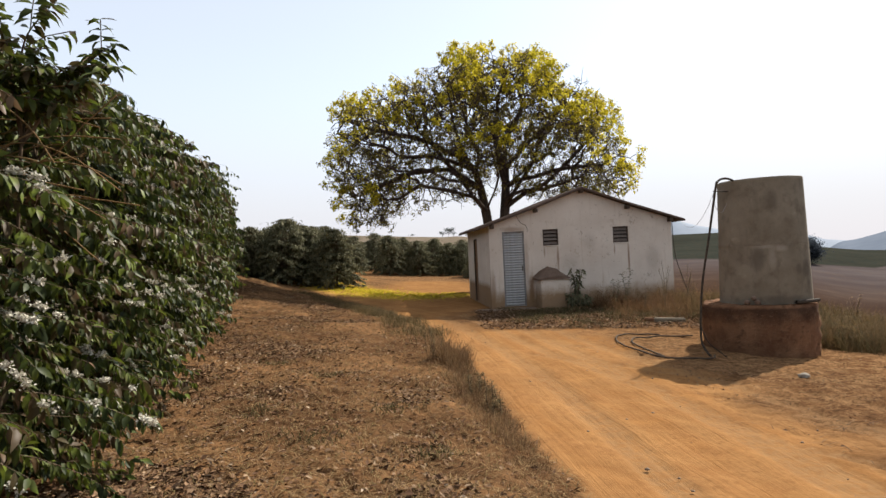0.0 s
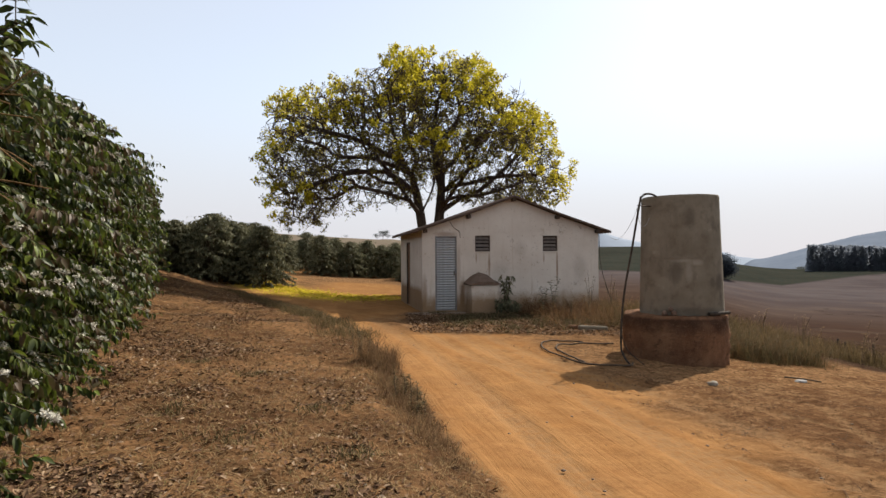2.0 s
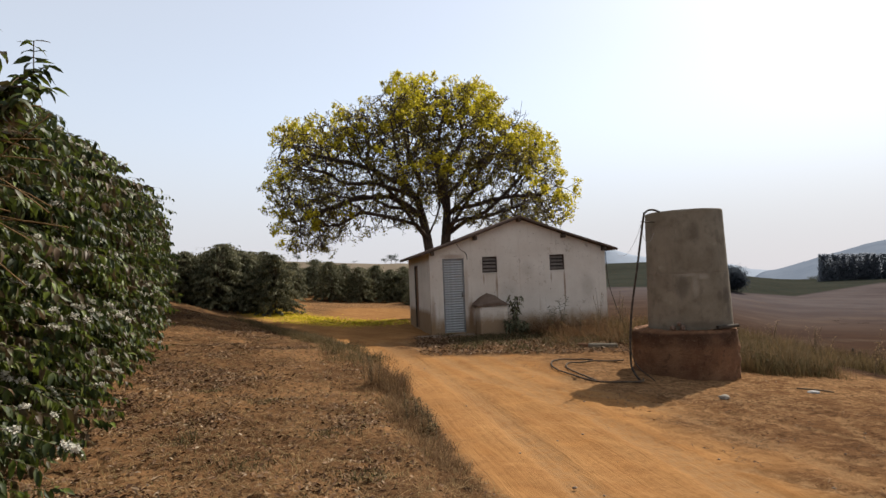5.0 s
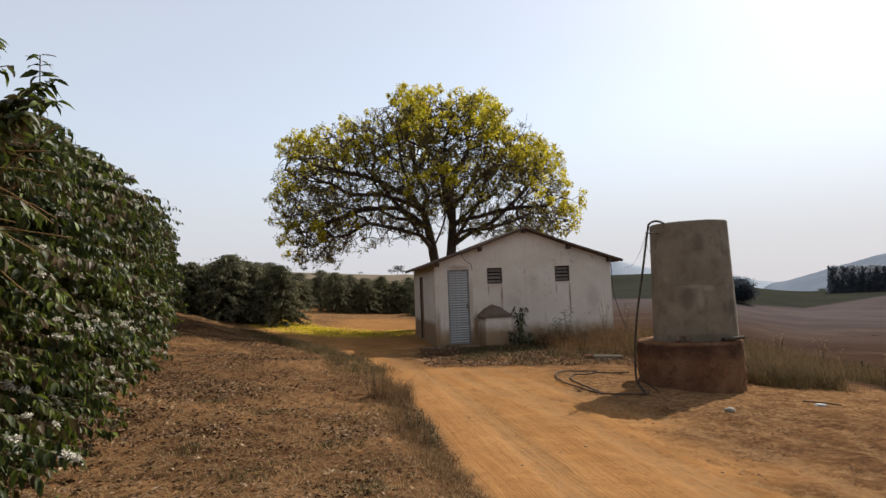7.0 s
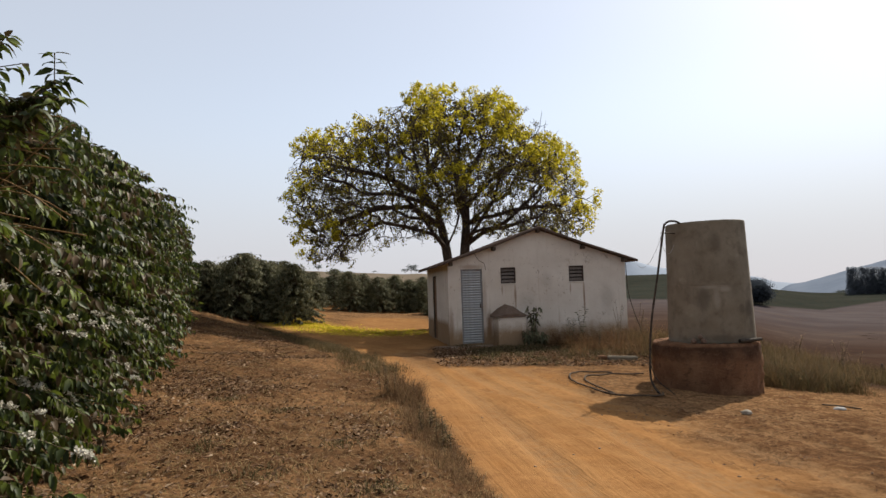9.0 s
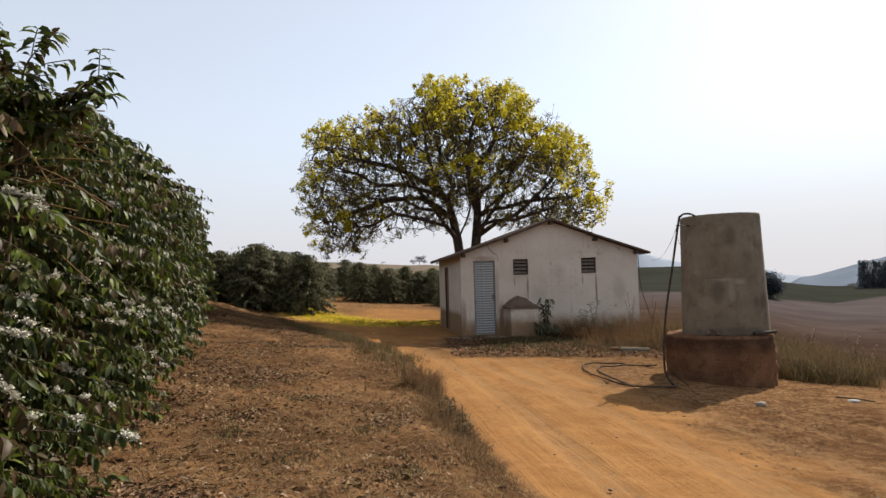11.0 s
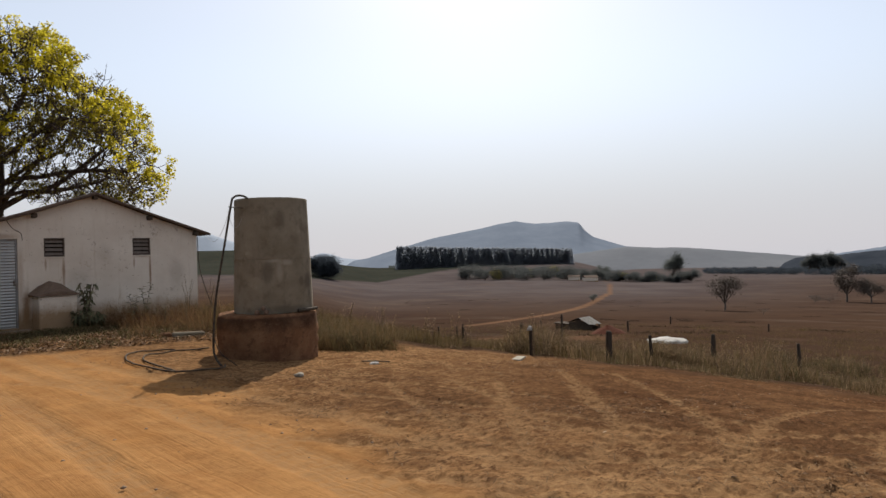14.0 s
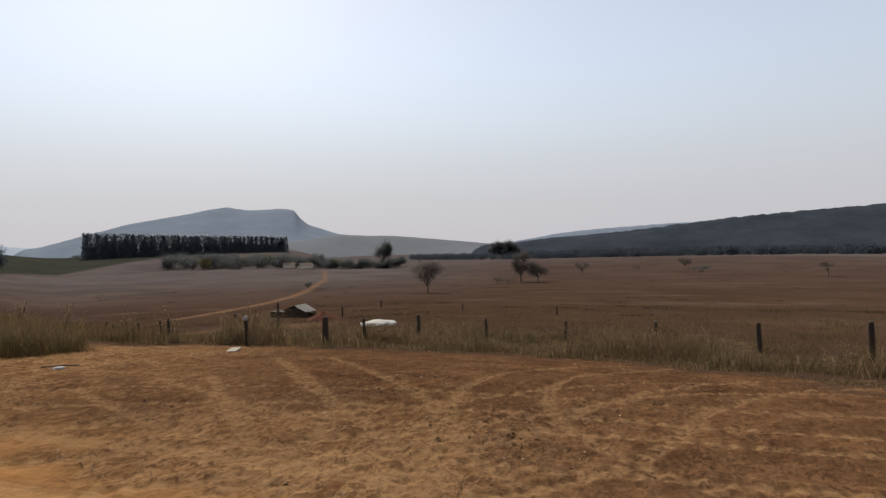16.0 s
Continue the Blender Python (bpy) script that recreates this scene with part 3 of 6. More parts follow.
def land(x, y, fine=True):
    x, y = np.asarray(x, float), np.asarray(y, float)
    r = np.hypot(x, y) + 1e-6
    az = np.degrees(np.arctan2(-x, y))
    sp = np.logaddexp(0, (x - 1.5) / 1.2) * 1.2
    sp2 = np.logaddexp(0, (x - 8.5) / 1.5) * 1.5
    near = (-0.075 * sp - 0.085 * sp2) * (1 - 0.75 * sstep(11.5, 15.5, y) * (1 - sstep(7.5, 12, x)))
    near = near + 0.10 * sstep(10, 16, y) + 0.05 * np.exp(-((x - 5.6) ** 2 + (y - 10.9) ** 2) / 3.0)
    d = x - road_edge(y)
    climb = np.interp(y, (0, 8, 15, 20, 26), (0.055, 0.06, 0.10, 0.22, 0.40))
    near = near + 0.19 * (1 - sstep(-0.62, 0.10, d)) + climb * np.clip(-d - 0.7, 0, 6)
    lr = np.log(r)
    v, m, l = np.interp(lr, LOGR, VALLEY), np.interp(lr, LOGR, MIDDLE), np.interp(lr, LOGR, LEFT)
    gv = np.interp(lr, LOGR, GROVE)
    wg = sstep(-59, -52, az)
    v = v * (1 - wg) + gv * wg
    l = l + np.clip(az, 0, 40) * (0.0012 * np.minimum(r, 600) + 0.0008 * np.minimum(r, 60))
    wl_ = sstep(-10, -1, az)
    wv = sstep(-24, -36, az)
    back = sstep(100, 150, np.abs(az))
    far = l * wl_ + (1 - wl_) * (m * (1 - wv) + v * wv)
    far = far * (1 - back) + back * (-0.01 * r)
    far = far + wobble(x, y, 0.012, 1.0) * np.clip((r - 80) / 200, 0, 1) * 2.0
    k = sstep(17, 40, r)
    z = near * (1 - k) + far * k
    if fine:
        amp = 1 - sstep(25, 60, r)
        rough = sstep(0.0, 0.4, -d) * 0.016 + 0.010
        z = z + amp * rough * (wobble(x, y, 3.1, 0.4) + 0.7 * wobble(x, y, 7.3, 1.7) + 0.5 * wobble(x, y, 15.1, 2.6))
        rut = np.sin(d * 5.2 + 0.9 * np.sin(y * 0.33))
        z = z - 0.010 * amp * np.clip(rut, 0, 1) ** 3 * sstep(0.3, 1.0, d) * (1 - sstep(5, 7, d))
    return z


def spot(x, y, lift=0.0):
    return (x, y, float(land(x, y)) + lift)


def line_mask(x, y, pts, half):
    """How far a place lies inside a band along a line of points."""
    best = np.full(x.shape, 1e9)
    for (ax, ay), (bx, by) in zip(pts[:-1], pts[1:]):
        dx, dy = bx - ax, by - ay
        s = np.clip(((x - ax) * dx + (y - ay) * dy) / (dx * dx + dy * dy), 0, 1)
        best = np.minimum(best, np.hypot(x - ax - s * dx, y - ay - s * dy))
    return 1 - sstep(half * 0.6, half * 1.2, best)


def polar(az, r):
    a = radians(az)
    return (-math.sin(a) * r, math.cos(a) * r)


FENCE = [(19.5, 28.0), (19.3, 24.0), (19.0, 20.0), (18.8, 16.4), (21.2, 14.0), (23.3, 10.7), (25.0, 8.3), (26.2, 5.2), (25.7, 1.5), (25.2, -2.1), (21.2, -4.7), (18.5, -8.5), (14.0, -12.0)]
YARD_EDGE = [(6.5, 16.0), (8.0, 13.4), (9.4, 12.7), (11.6, 12.0), (14.2, 10.3), (15.4, 7.2), (16.0, 4.6), (15.8, 1.7), (13.3, -0.8), (11.8, -2.8), (9.0, -6.0), (6.0, -9.0)]


def fence_x(y):
    f = sorted(FENCE, key=lambda p: p[1])
    return np.interp(y, [p[1] for p in f], [p[0] for p in f])


def edge_x(y):
    """Where the bare yard gives way to grass, as x for each y."""
    f = sorted(YARD_EDGE, key=lambda p: p[1])
    return np.interp(y, [p[1] for p in f], [p[0] for p in f])


def build_ground():
    azs = np.concatenate([np.arange(-116, 48, 0.36), np.arange(48, 244, 5.6)])
    rs = [0.002, 0.4, 0.8, 1.2, 1.6, 2.0]
    while rs[-1] < 4700:
        rs.append(rs[-1] + max(0.035, rs[-1] * 0.0080) if rs[-1] < 15 else rs[-1] * 1.0135 if rs[-1] < 60 else rs[-1] * (1.018 if rs[-1] < 520 else 1.05))
    rs = np.array(rs)
    A, Rr = np.meshgrid(np.radians(azs), rs)
    X, Y = -np.sin(A) * Rr, np.cos(A) * Rr
    Z = land(X, Y)
    nearby = (Rr < 20) & (Rr > 1.5) & (np.degrees(A) < 47)
    rel = np.array([0.5 * noise.noise(Vector((u * 4.5, v * 4.5, 0))) + noise.noise(Vector((u * 9, v * 9, 3))) + 0.6 * noise.noise(Vector((u * 19, v * 19, 7))) for u, v in zip(X[nearby], Y[nearby])])
    dd = X[nearby] - road_edge(Y[nearby])
    Z[nearby] += rel * (0.003 + 0.034 * sstep(1.6, 3.6, dd) * (0.35 + 0.65 * sstep(-0.2, 0.7, wobble(X[nearby], Y[nearby], 0.8, 0.2))) + 0.020 * sstep(0.0, 0.6, -dd)) * sstep(1.5, 2.5, Rr[nearby])
    trod = (Rr < 13) & (Rr > 2.2) & (np.degrees(A) < -8) & (np.degrees(A) > -115)
    hoof = np.array([noise.cell(Vector((u * 6.5 + 0.6 * noise.noise(Vector((u * 3, v * 3, 1))), v * 9.5, 2))) for u, v in zip(X[trod], Y[trod])])
    dt = X[trod] - road_edge(Y[trod])
    Z[trod] -= 0.024 * sstep(0.35, 0.95, hoof) * sstep(1.8, 3.2, dt) * sstep(0.0, 0.8, wobble(X[trod], Y[trod], 0.7, 1.5) + 0.3)
    nr, na = X.shape
    V = np.concatenate([np.stack([X, Y, Z], -1).reshape(-1, 3), [[0, 0, float(land(0.0, 0.0))]]])
    i, j = np.meshgrid(np.arange(nr - 1), np.arange(na), indexing="ij")
    jn = (j + 1) % na
    F = np.stack([i * na + j, i * na + jn, (i + 1) * na + jn, (i + 1) * na + j], -1).reshape(-1, 4)[:, ::-1]
    me = mesh_of("ground", V, F, M_GROUND, True)
    x, y = V[:, 0], V[:, 1]
    r = np.hypot(x, y)
    az = np.degrees(np.arctan2(-x, y))
    d = x - road_edge(y)
    jit = 0.35 * wobble(x, y, 1.9, 0.3) + 0.2 * wobble(x, y, 5.3, 1.1)
    litter = 1 - sstep(-0.20, 0.16, d + jit * 0.25)
    litter *= 1 - 0.9 * sstep(19, 24, y)
    # Litter before the house; this band also paints in the shade there.
    litter = np.maximum(litter, sstep(0.0, 0.3, 1 - np.abs((y - 15.2 - jit * 1.5) / 2.2)) * sstep(-0.6, 2.2, x + jit) * (1 - sstep(8, 10, x)))
    wide = np.interp(y, (-6, 0, 3, 6, 10), (0.1, 0.4, 1.3, 2.4, 2.4))
    road = sstep(-0.06, 0.24, d + jit * 0.22) * (1 - sstep(0, 1.6, d + jit * 1.5 - wide))
    road = np.maximum(road, line_mask(x, y, [(0.5, 13), (-1.0, 20), (-0.3, 30)], 2.4) * 0.9)
    fx = edge_x(y)
    past = np.maximum(sstep(-1.6, 1.3, x - fx + jit * 3.2), sstep(22, 34, r))
    past = np.maximum(past, sstep(17.5, 19.5, y) * sstep(7.0, 9.0, x))
    past *= 1 - (1 - sstep(38, 48, r)) * sstep(-6, 0, az)
    slope_el = np.degrees(np.arctan2(V[:, 2] - 1.6, r))
    low = np.interp(az, (-44, -40, -35, -31, -23.5, -20), (-1.2, -1.65, -2.45, -2.04, -1.34, -1.2))
    crop = sstep(-0.05, 0.05, slope_el - low) * sstep(150, 200, r) * (1 - sstep(-43, -46, az)) * sstep(-11, -14, az)
    track = line_mask(x, y, [tuple(q) for q in spline([(*p, 0) for p in TRACK], 6)[:, :2]], 1.1) * sstep(30, 40, r)
    bare = sstep(0.1, 0.9, 1.35 - np.hypot((x - 31) / 9, (y - 27) / 5) + jit * 0.5) * 0.7
    track = np.maximum(track, bare)
    petals = line_mask(x, y, CARPET, 1.5) * sstep(-0.6, 0.3, jit) * (1 - 0.6 * sstep(-2.0, 0.0, x))
    tyre, bars = np.zeros_like(x), np.zeros_like(x)
    sel = (r < 22) & (np.abs(az + 35) < 82)
    xs_, ys_ = x[sel], y[sel]
    for pts, wd in TYRES:
        for off in (-0.58, 0.58):
            q = spline([(*p, 0) for p in pts], 8)[:, :2]
            tng = unit(np.gradient(q, axis=0))
            q = q + np.stack([-tng[:, 1], tng[:, 0]], 1) * off
            best, along, run = np.full(len(xs_), 1e9), np.zeros(len(xs_)), 0.0
            for (ax, ay), (bx, by) in zip(q[:-1], q[1:]):
                dx, dy = bx - ax, by - ay
                ln = math.hypot(dx, dy)
                sp_ = np.clip(((xs_ - ax) * dx + (ys_ - ay) * dy) / (ln * ln), 0, 1)
                dist = np.hypot(xs_ - ax - sp_ * dx, ys_ - ay - sp_ * dy)
                along = np.where(dist < best, run + sp_ * ln, along)
                best = np.minimum(best, dist)
                run += ln
            mk = 1 - sstep(wd * 0.8, wd * 1.5, best)
            bar = np.sin(along * 2 * math.pi / 0.21) * mk * (1.0 if wd < 0.1 else 0.12)
            bars[sel] = np.where(mk > tyre[sel], bar, bars[sel])
            tyre[sel] = np.maximum(tyre[sel], mk)
    sandy = np.maximum((1 - sstep(4.2, 9.5, r + jit * 2.5)) * (0.9 - 0.80 * sstep(-60, -86, az)), sstep(2.0, 8.0, y - 0.40 * x + jit * 2.0))
    # Where haze is put into the ground's colour, growing with distance.
    hill_haze = sstep(-12, -8, az) * sstep(55, 80, r) * (1 - sstep(100, 130, np.abs(az)))
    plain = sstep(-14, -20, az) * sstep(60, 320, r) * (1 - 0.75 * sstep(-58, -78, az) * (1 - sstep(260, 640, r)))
    me.vertices.foreach_get("co", (co := np.empty(len(V) * 3, np.float32)))
    co[2::3] -= (0.020 * tyre - 0.012 * bars).astype(np.float32)
    me.vertices.foreach_set("co", co)
    for name, vals in (("sandy", sandy), ("hill_haze", hill_haze), ("plain", plain), ("tyre", tyre * (0.75 + 0.25 * bars)), ("road", road), ("litter", litter), ("pasture", past), ("crop", crop), ("track", track), ("petals", petals)):
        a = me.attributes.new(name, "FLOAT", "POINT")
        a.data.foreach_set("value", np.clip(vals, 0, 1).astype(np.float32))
    a = me.attributes.new("lane", "FLOAT", "POINT")
    a.data.foreach_set("value", d.astype(np.float32))
    tagged(new("ground", me), "dry orange earth with a dirt track, running down into brown pasture", "ground", kind="structure")


CARPET = [(-6.7, 31.5), (-5.4, 28.8), (-4.0, 26.3), (-2.6, 24.8), (-0.7, 23.0), (0.6, 23.4)]
TYRES = [([(11.0, 7.6), (8.4, 4.9), (6.9, 3.5), (6.05, 2.95), (5.25, 2.6), (4.5, 2.45), (3.2, 2.3), (1.6, 2.5)], 0.085), ([(8.0, 6.4), (6.5, 4.8), (5.4, 3.55), (4.6, 2.7), (4.0, 2.0), (3.0, 0.4), (2.4, -2.0)], 0.075), ([(2.4, -3), (5.5, 1.2), (10.0, 2.4), (14.0, 1.0)], 0.075),
         ([(8.5, -6), (7.6, -1), (7.0, 4), (5.0, 7.6), (1.8, 10.8)], 0.075), ([(14, -4), (11, -1.2), (8.2, 0.2), (5.2, 1.0), (2.6, 3.4)], 0.075), ([(6.2, -5), (5.6, 0), (5.2, 4), (6.4, 7.4)], 0.07),
         ([(1.9, -4), (2.2, 2), (2.0, 7), (1.5, 11), (0.4, 16)], 0.13), ([(3.0, -4), (3.6, 2.5), (3.2, 7), (2.2, 11), (1.0, 16)], 0.12), ([(12, -5), (10, 0), (6.2, 2.6), (3.2, 6)], 0.07)]
TRACK = [polar(-43.5, 74), polar(-46.2, 84), polar(-48.8, 96), polar(-52.0, 119), polar(-54.4, 160), polar(-55.6, 221), polar(-56.2, 270), polar(-56.05, 382), polar(-56.0, 430)]
build_ground()


def ridge(name, rows, dist, thick, foot, mat, label, bumps=0.6):
    """A hill or range: a body shaped to the camera's view, its skyline passing azimuth, elevation pairs."""
    rng = np.random.default_rng(len(name))
    az = np.arange(rows[-1][0], rows[0][0], 0.16)
    rr = sorted(rows)
    el = np.interp(az, [p[0] for p in rr], [p[1] for p in rr])
    kern = np.ones(3) / 3
    el = np.convolve(np.pad(el, 1, "edge"), kern, "valid")
    top = 1.65 + dist * np.tan(np.radians(el))
    low = 1.65 + dist * math.tan(radians(foot))
    ends = sstep(0, 3.0, az - az[0]) * sstep(0, 3.0, az[-1] - az)
    top = low + (top - low) * ends
    prof = np.array([(-1.0, 0.0), (-0.75, 0.16), (-0.5, 0.42), (-0.3, 0.66), (-0.12, 0.90), (0, 1.0), (0.3, 0.8), (1.0, 0.0)])
    wide_k = np.ones(61) / 61
    soft_top = np.convolve(np.pad(top, 30, "edge"), wide_k, "valid")
    V = []
    for s, h in prof:
        rad = dist + s * thick
        z = low - 30 * (1 - h) ** 4 + ((top if s >= -0.12 else soft_top) - low) * h * np.where(s <= 0, (1 + s * thick / dist * 0.2), 1)
        V.append(np.stack([-np.sin(np.radians(az)) * rad, np.cos(np.radians(az)) * rad, z], -1))
    n = len(az)
    V[5][:, 2] += np.convolve(rng.normal(size=n + 2), np.ones(3) / 3, "valid") * bumps * 0.5
    V = np.concatenate(V)
    i, j = np.meshgrid(np.arange(len(prof) - 1), np.arange(n - 1), indexing="ij")
    F = np.stack([i * n + j, i * n + j + 1, (i + 1) * n + j + 1, (i + 1) * n + j], -1).reshape(-1, 4)
    tagged(part(name, mesh_of(name, V, F, mat, True)), label, "hill", kind="structure")


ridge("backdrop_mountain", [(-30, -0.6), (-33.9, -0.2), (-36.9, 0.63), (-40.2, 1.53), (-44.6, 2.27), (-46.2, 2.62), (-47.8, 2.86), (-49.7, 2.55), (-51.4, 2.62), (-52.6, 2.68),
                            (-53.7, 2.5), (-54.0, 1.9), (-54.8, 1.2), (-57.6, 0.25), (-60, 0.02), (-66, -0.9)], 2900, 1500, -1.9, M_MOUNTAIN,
      "far flat-topped mountain with a cliff, blue haze put into its colour", 1.5)
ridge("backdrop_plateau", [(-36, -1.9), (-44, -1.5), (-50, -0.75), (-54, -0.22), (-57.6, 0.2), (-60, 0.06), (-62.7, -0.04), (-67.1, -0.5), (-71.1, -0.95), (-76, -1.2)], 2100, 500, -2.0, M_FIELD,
      "long low field ridge, pale haze put into its colour", 1.0)
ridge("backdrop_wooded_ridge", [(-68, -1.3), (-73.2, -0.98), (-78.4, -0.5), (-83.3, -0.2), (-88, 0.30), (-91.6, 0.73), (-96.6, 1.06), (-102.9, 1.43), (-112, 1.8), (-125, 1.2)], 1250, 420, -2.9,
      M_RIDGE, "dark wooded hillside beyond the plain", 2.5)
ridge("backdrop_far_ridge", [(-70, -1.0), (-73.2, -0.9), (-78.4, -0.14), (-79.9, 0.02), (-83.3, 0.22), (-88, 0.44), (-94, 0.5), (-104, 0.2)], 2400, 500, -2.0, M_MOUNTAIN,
      "ridge behind the wooded hillside, blue haze put into its colour", 2.0)
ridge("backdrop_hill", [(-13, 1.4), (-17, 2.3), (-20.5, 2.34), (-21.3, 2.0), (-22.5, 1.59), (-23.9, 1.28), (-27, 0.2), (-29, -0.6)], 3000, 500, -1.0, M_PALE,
      "far hill, pale blue haze put into its colour", 1.0)
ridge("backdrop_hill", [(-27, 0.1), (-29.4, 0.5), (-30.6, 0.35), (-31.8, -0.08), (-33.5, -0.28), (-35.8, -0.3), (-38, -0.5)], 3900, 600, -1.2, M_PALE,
      "far hill, pale blue haze put into its colour", 1.0)


def haze_ring():
    """A glowing see-through ring added for the smoky haze along the whole horizon, far behind everything."""
    m = bpy.data.materials.new("glowing_haze")
    m.use_nodes = True
    nt = m.node_tree
    nt.nodes.clear()
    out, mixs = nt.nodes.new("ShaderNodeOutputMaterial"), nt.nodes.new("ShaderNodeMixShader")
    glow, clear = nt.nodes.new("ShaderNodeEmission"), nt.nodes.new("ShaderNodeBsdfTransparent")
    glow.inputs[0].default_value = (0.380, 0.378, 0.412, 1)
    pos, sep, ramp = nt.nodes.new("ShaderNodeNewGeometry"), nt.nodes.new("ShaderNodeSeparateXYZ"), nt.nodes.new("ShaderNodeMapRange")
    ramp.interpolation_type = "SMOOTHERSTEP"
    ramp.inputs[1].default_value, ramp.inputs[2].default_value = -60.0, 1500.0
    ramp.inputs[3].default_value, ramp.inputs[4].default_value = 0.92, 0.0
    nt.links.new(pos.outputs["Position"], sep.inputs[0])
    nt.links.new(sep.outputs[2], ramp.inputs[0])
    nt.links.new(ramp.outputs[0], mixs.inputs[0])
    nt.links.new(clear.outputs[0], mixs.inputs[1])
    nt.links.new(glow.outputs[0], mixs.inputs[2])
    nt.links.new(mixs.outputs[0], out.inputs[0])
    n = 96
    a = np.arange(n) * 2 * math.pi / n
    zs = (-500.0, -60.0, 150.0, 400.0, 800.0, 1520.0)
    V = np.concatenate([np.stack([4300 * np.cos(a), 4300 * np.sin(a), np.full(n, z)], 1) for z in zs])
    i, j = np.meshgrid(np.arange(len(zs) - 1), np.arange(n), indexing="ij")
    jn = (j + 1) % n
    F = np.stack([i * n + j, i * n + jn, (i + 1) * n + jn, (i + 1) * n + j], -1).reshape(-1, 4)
    ob = part("backdrop_haze_glow", mesh_of("backdrop_haze_glow", V, F, m, True))
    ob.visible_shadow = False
    tagged(ob, "added glowing ring in place of grey smoky haze along the horizon", "haze", kind="structure")


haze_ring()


# ---------------------------------------------------------------- the white house
H_TURN = 5.0
HW, HD, EAVE, APEX = 5.34, 4.75, 2.42, 3.34
house = thing("house", pose(1.32, 17.34, 0, 0, 0, H_TURN), "small whitewashed farm house with stained walls and a low gable roof", "house")


T = 0.16
DOOR = (0.37, 0.12, 1.00, 2.24)
WIN = [(1.54, 1.80, 1.99, 2.26), (3.59, 1.80, 4.05, 2.26)]
SIDE = (2.45, 0.10, 3.30, 2.14)
def wall_mesh(u0, u1, z0, z1, holes, apex=None):
    """One connected wall with its openings cut through, T thick, along u and inward."""
    us = sorted({u0, u1, *[h[0] for h in holes], *[h[2] for h in holes]})
    zs = sorted({z0, z1, *[h[1] for h in holes], *[h[3] for h in holes]})
    bm = bmesh.new()
    vv = {(u, z): bm.verts.new((u, 0, z)) for u in us for z in zs}
    for a, b in zip(us[:-1], us[1:]):
        for c, d in zip(zs[:-1], zs[1:]):
            if not any(h[0] <= a and h[2] >= b and h[1] <= c and h[3] >= d for h in holes):
                bm.faces.new([vv[a, c], vv[b, c], vv[b, d], vv[a, d]])
    if apex:
        bm.faces.new([vv[u, zs[-1]] for u in us] + [bm.verts.new((*apex[:1], 0, apex[1]))])
    bmesh.ops.delete(bm, geom=[v for v in bm.verts if not v.link_faces], context="VERTS")
    ext = bmesh.ops.extrude_face_region(bm, geom=bm.faces[:])
    bmesh.ops.translate(bm, vec=(0, T, 0), verts=[g for g in ext["geom"] if isinstance(g, bmesh.types.BMVert)])
    bmesh.ops.recalc_face_normals(bm, faces=bm.faces)
    return bm


part("wall", wall_mesh(0, HW, -0.5, EAVE, [DOOR, *WIN], (HW / 2, APEX)), M_PLASTER_FRONT, house)
ob = part("wall", wall_mesh(T, HD - T, -0.5, EAVE + 0.03, [SIDE]), M_PLASTER_SIDE, house)
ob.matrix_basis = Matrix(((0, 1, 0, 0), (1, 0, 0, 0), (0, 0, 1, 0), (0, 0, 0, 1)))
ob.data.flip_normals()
part("wall", boxes((HW - T, T, -0.5, HW, HD - T, EAVE + 0.03)), M_PLASTER, house)
ob = part("wall", wall_mesh(0, HW, -0.5, EAVE, [], (HW / 2, APEX)), M_PLASTER, house)
ob.location = (0, HD - T, 0)
part("floor", boxes((T, T, -0.2, HW - T, HD - T, 0.10)), M_CONCRETE, house)
part("step", boxes((-0.45, -0.75, -0.3, 1.2, -0.003, 0.09), bevel=0.03), M_APRON, house, "worn earth-covered apron before the door")


def roof_slope(sign):
    """A fibre sheet slope with a waved cross-section, thick enough to show its edge."""
    over, front, n = 0.30, 0.26, 92
    slope = (APEX - EAVE) / (HW / 2)
    v = np.linspace(-front, HD + 0.12, n)
    wave = 0.026 * np.sin(v * 2 * math.pi / 0.177)
    V, F = [], []
    for s, th in ((0.0, 0.055), (HW / 4, 0.055), (HW / 2 + over, 0.055)):
        sag = -0.025 * math.sin(math.pi * s / (HW / 2 + over))
        for k in (0, 1):
            x = HW / 2 + sign * s
            V.append(np.stack([np.full(n, x), v, APEX + 0.075 - slope * s + sag + wave * (1 if k else 0.6) - (0 if k else th)], -1))
    V = np.concatenate(V)
    for a in (0, 1):
        lo0, hi0, lo1, hi1 = (a * 2) * n, (a * 2 + 1) * n, (a * 2 + 2) * n, (a * 2 + 3) * n
        for j in range(n - 1):
            F += [(hi0 + j, hi0 + j + 1, hi1 + j + 1, hi1 + j), (lo0 + j, lo1 + j, lo1 + j + 1, lo0 + j + 1)]
        for j in (0, n - 1):
            F.append((lo0 + j, hi0 + j, hi1 + j, lo1 + j))
    e = 4 * n
    for j in range(n - 1):
        F.append((e + j, e + n + j, e + n + j + 1, e + j + 1))
    return mesh_of("roof", V, F, M_ROOF)


for sgn in (-1, 1):
    part("roof", roof_slope(sgn), None, house)
for u, z in ((HW / 2, APEX - 0.035), (1.33, 2.80), (4.01, 2.80), (0.07, EAVE - 0.03), (HW - 0.07, EAVE - 0.03)):
    part("purlin", boxes((u - 0.05, -0.20, z - 0.055, u + 0.05, -0.004, z + 0.055), bevel=0.008), M_WOOD_DARK, house)

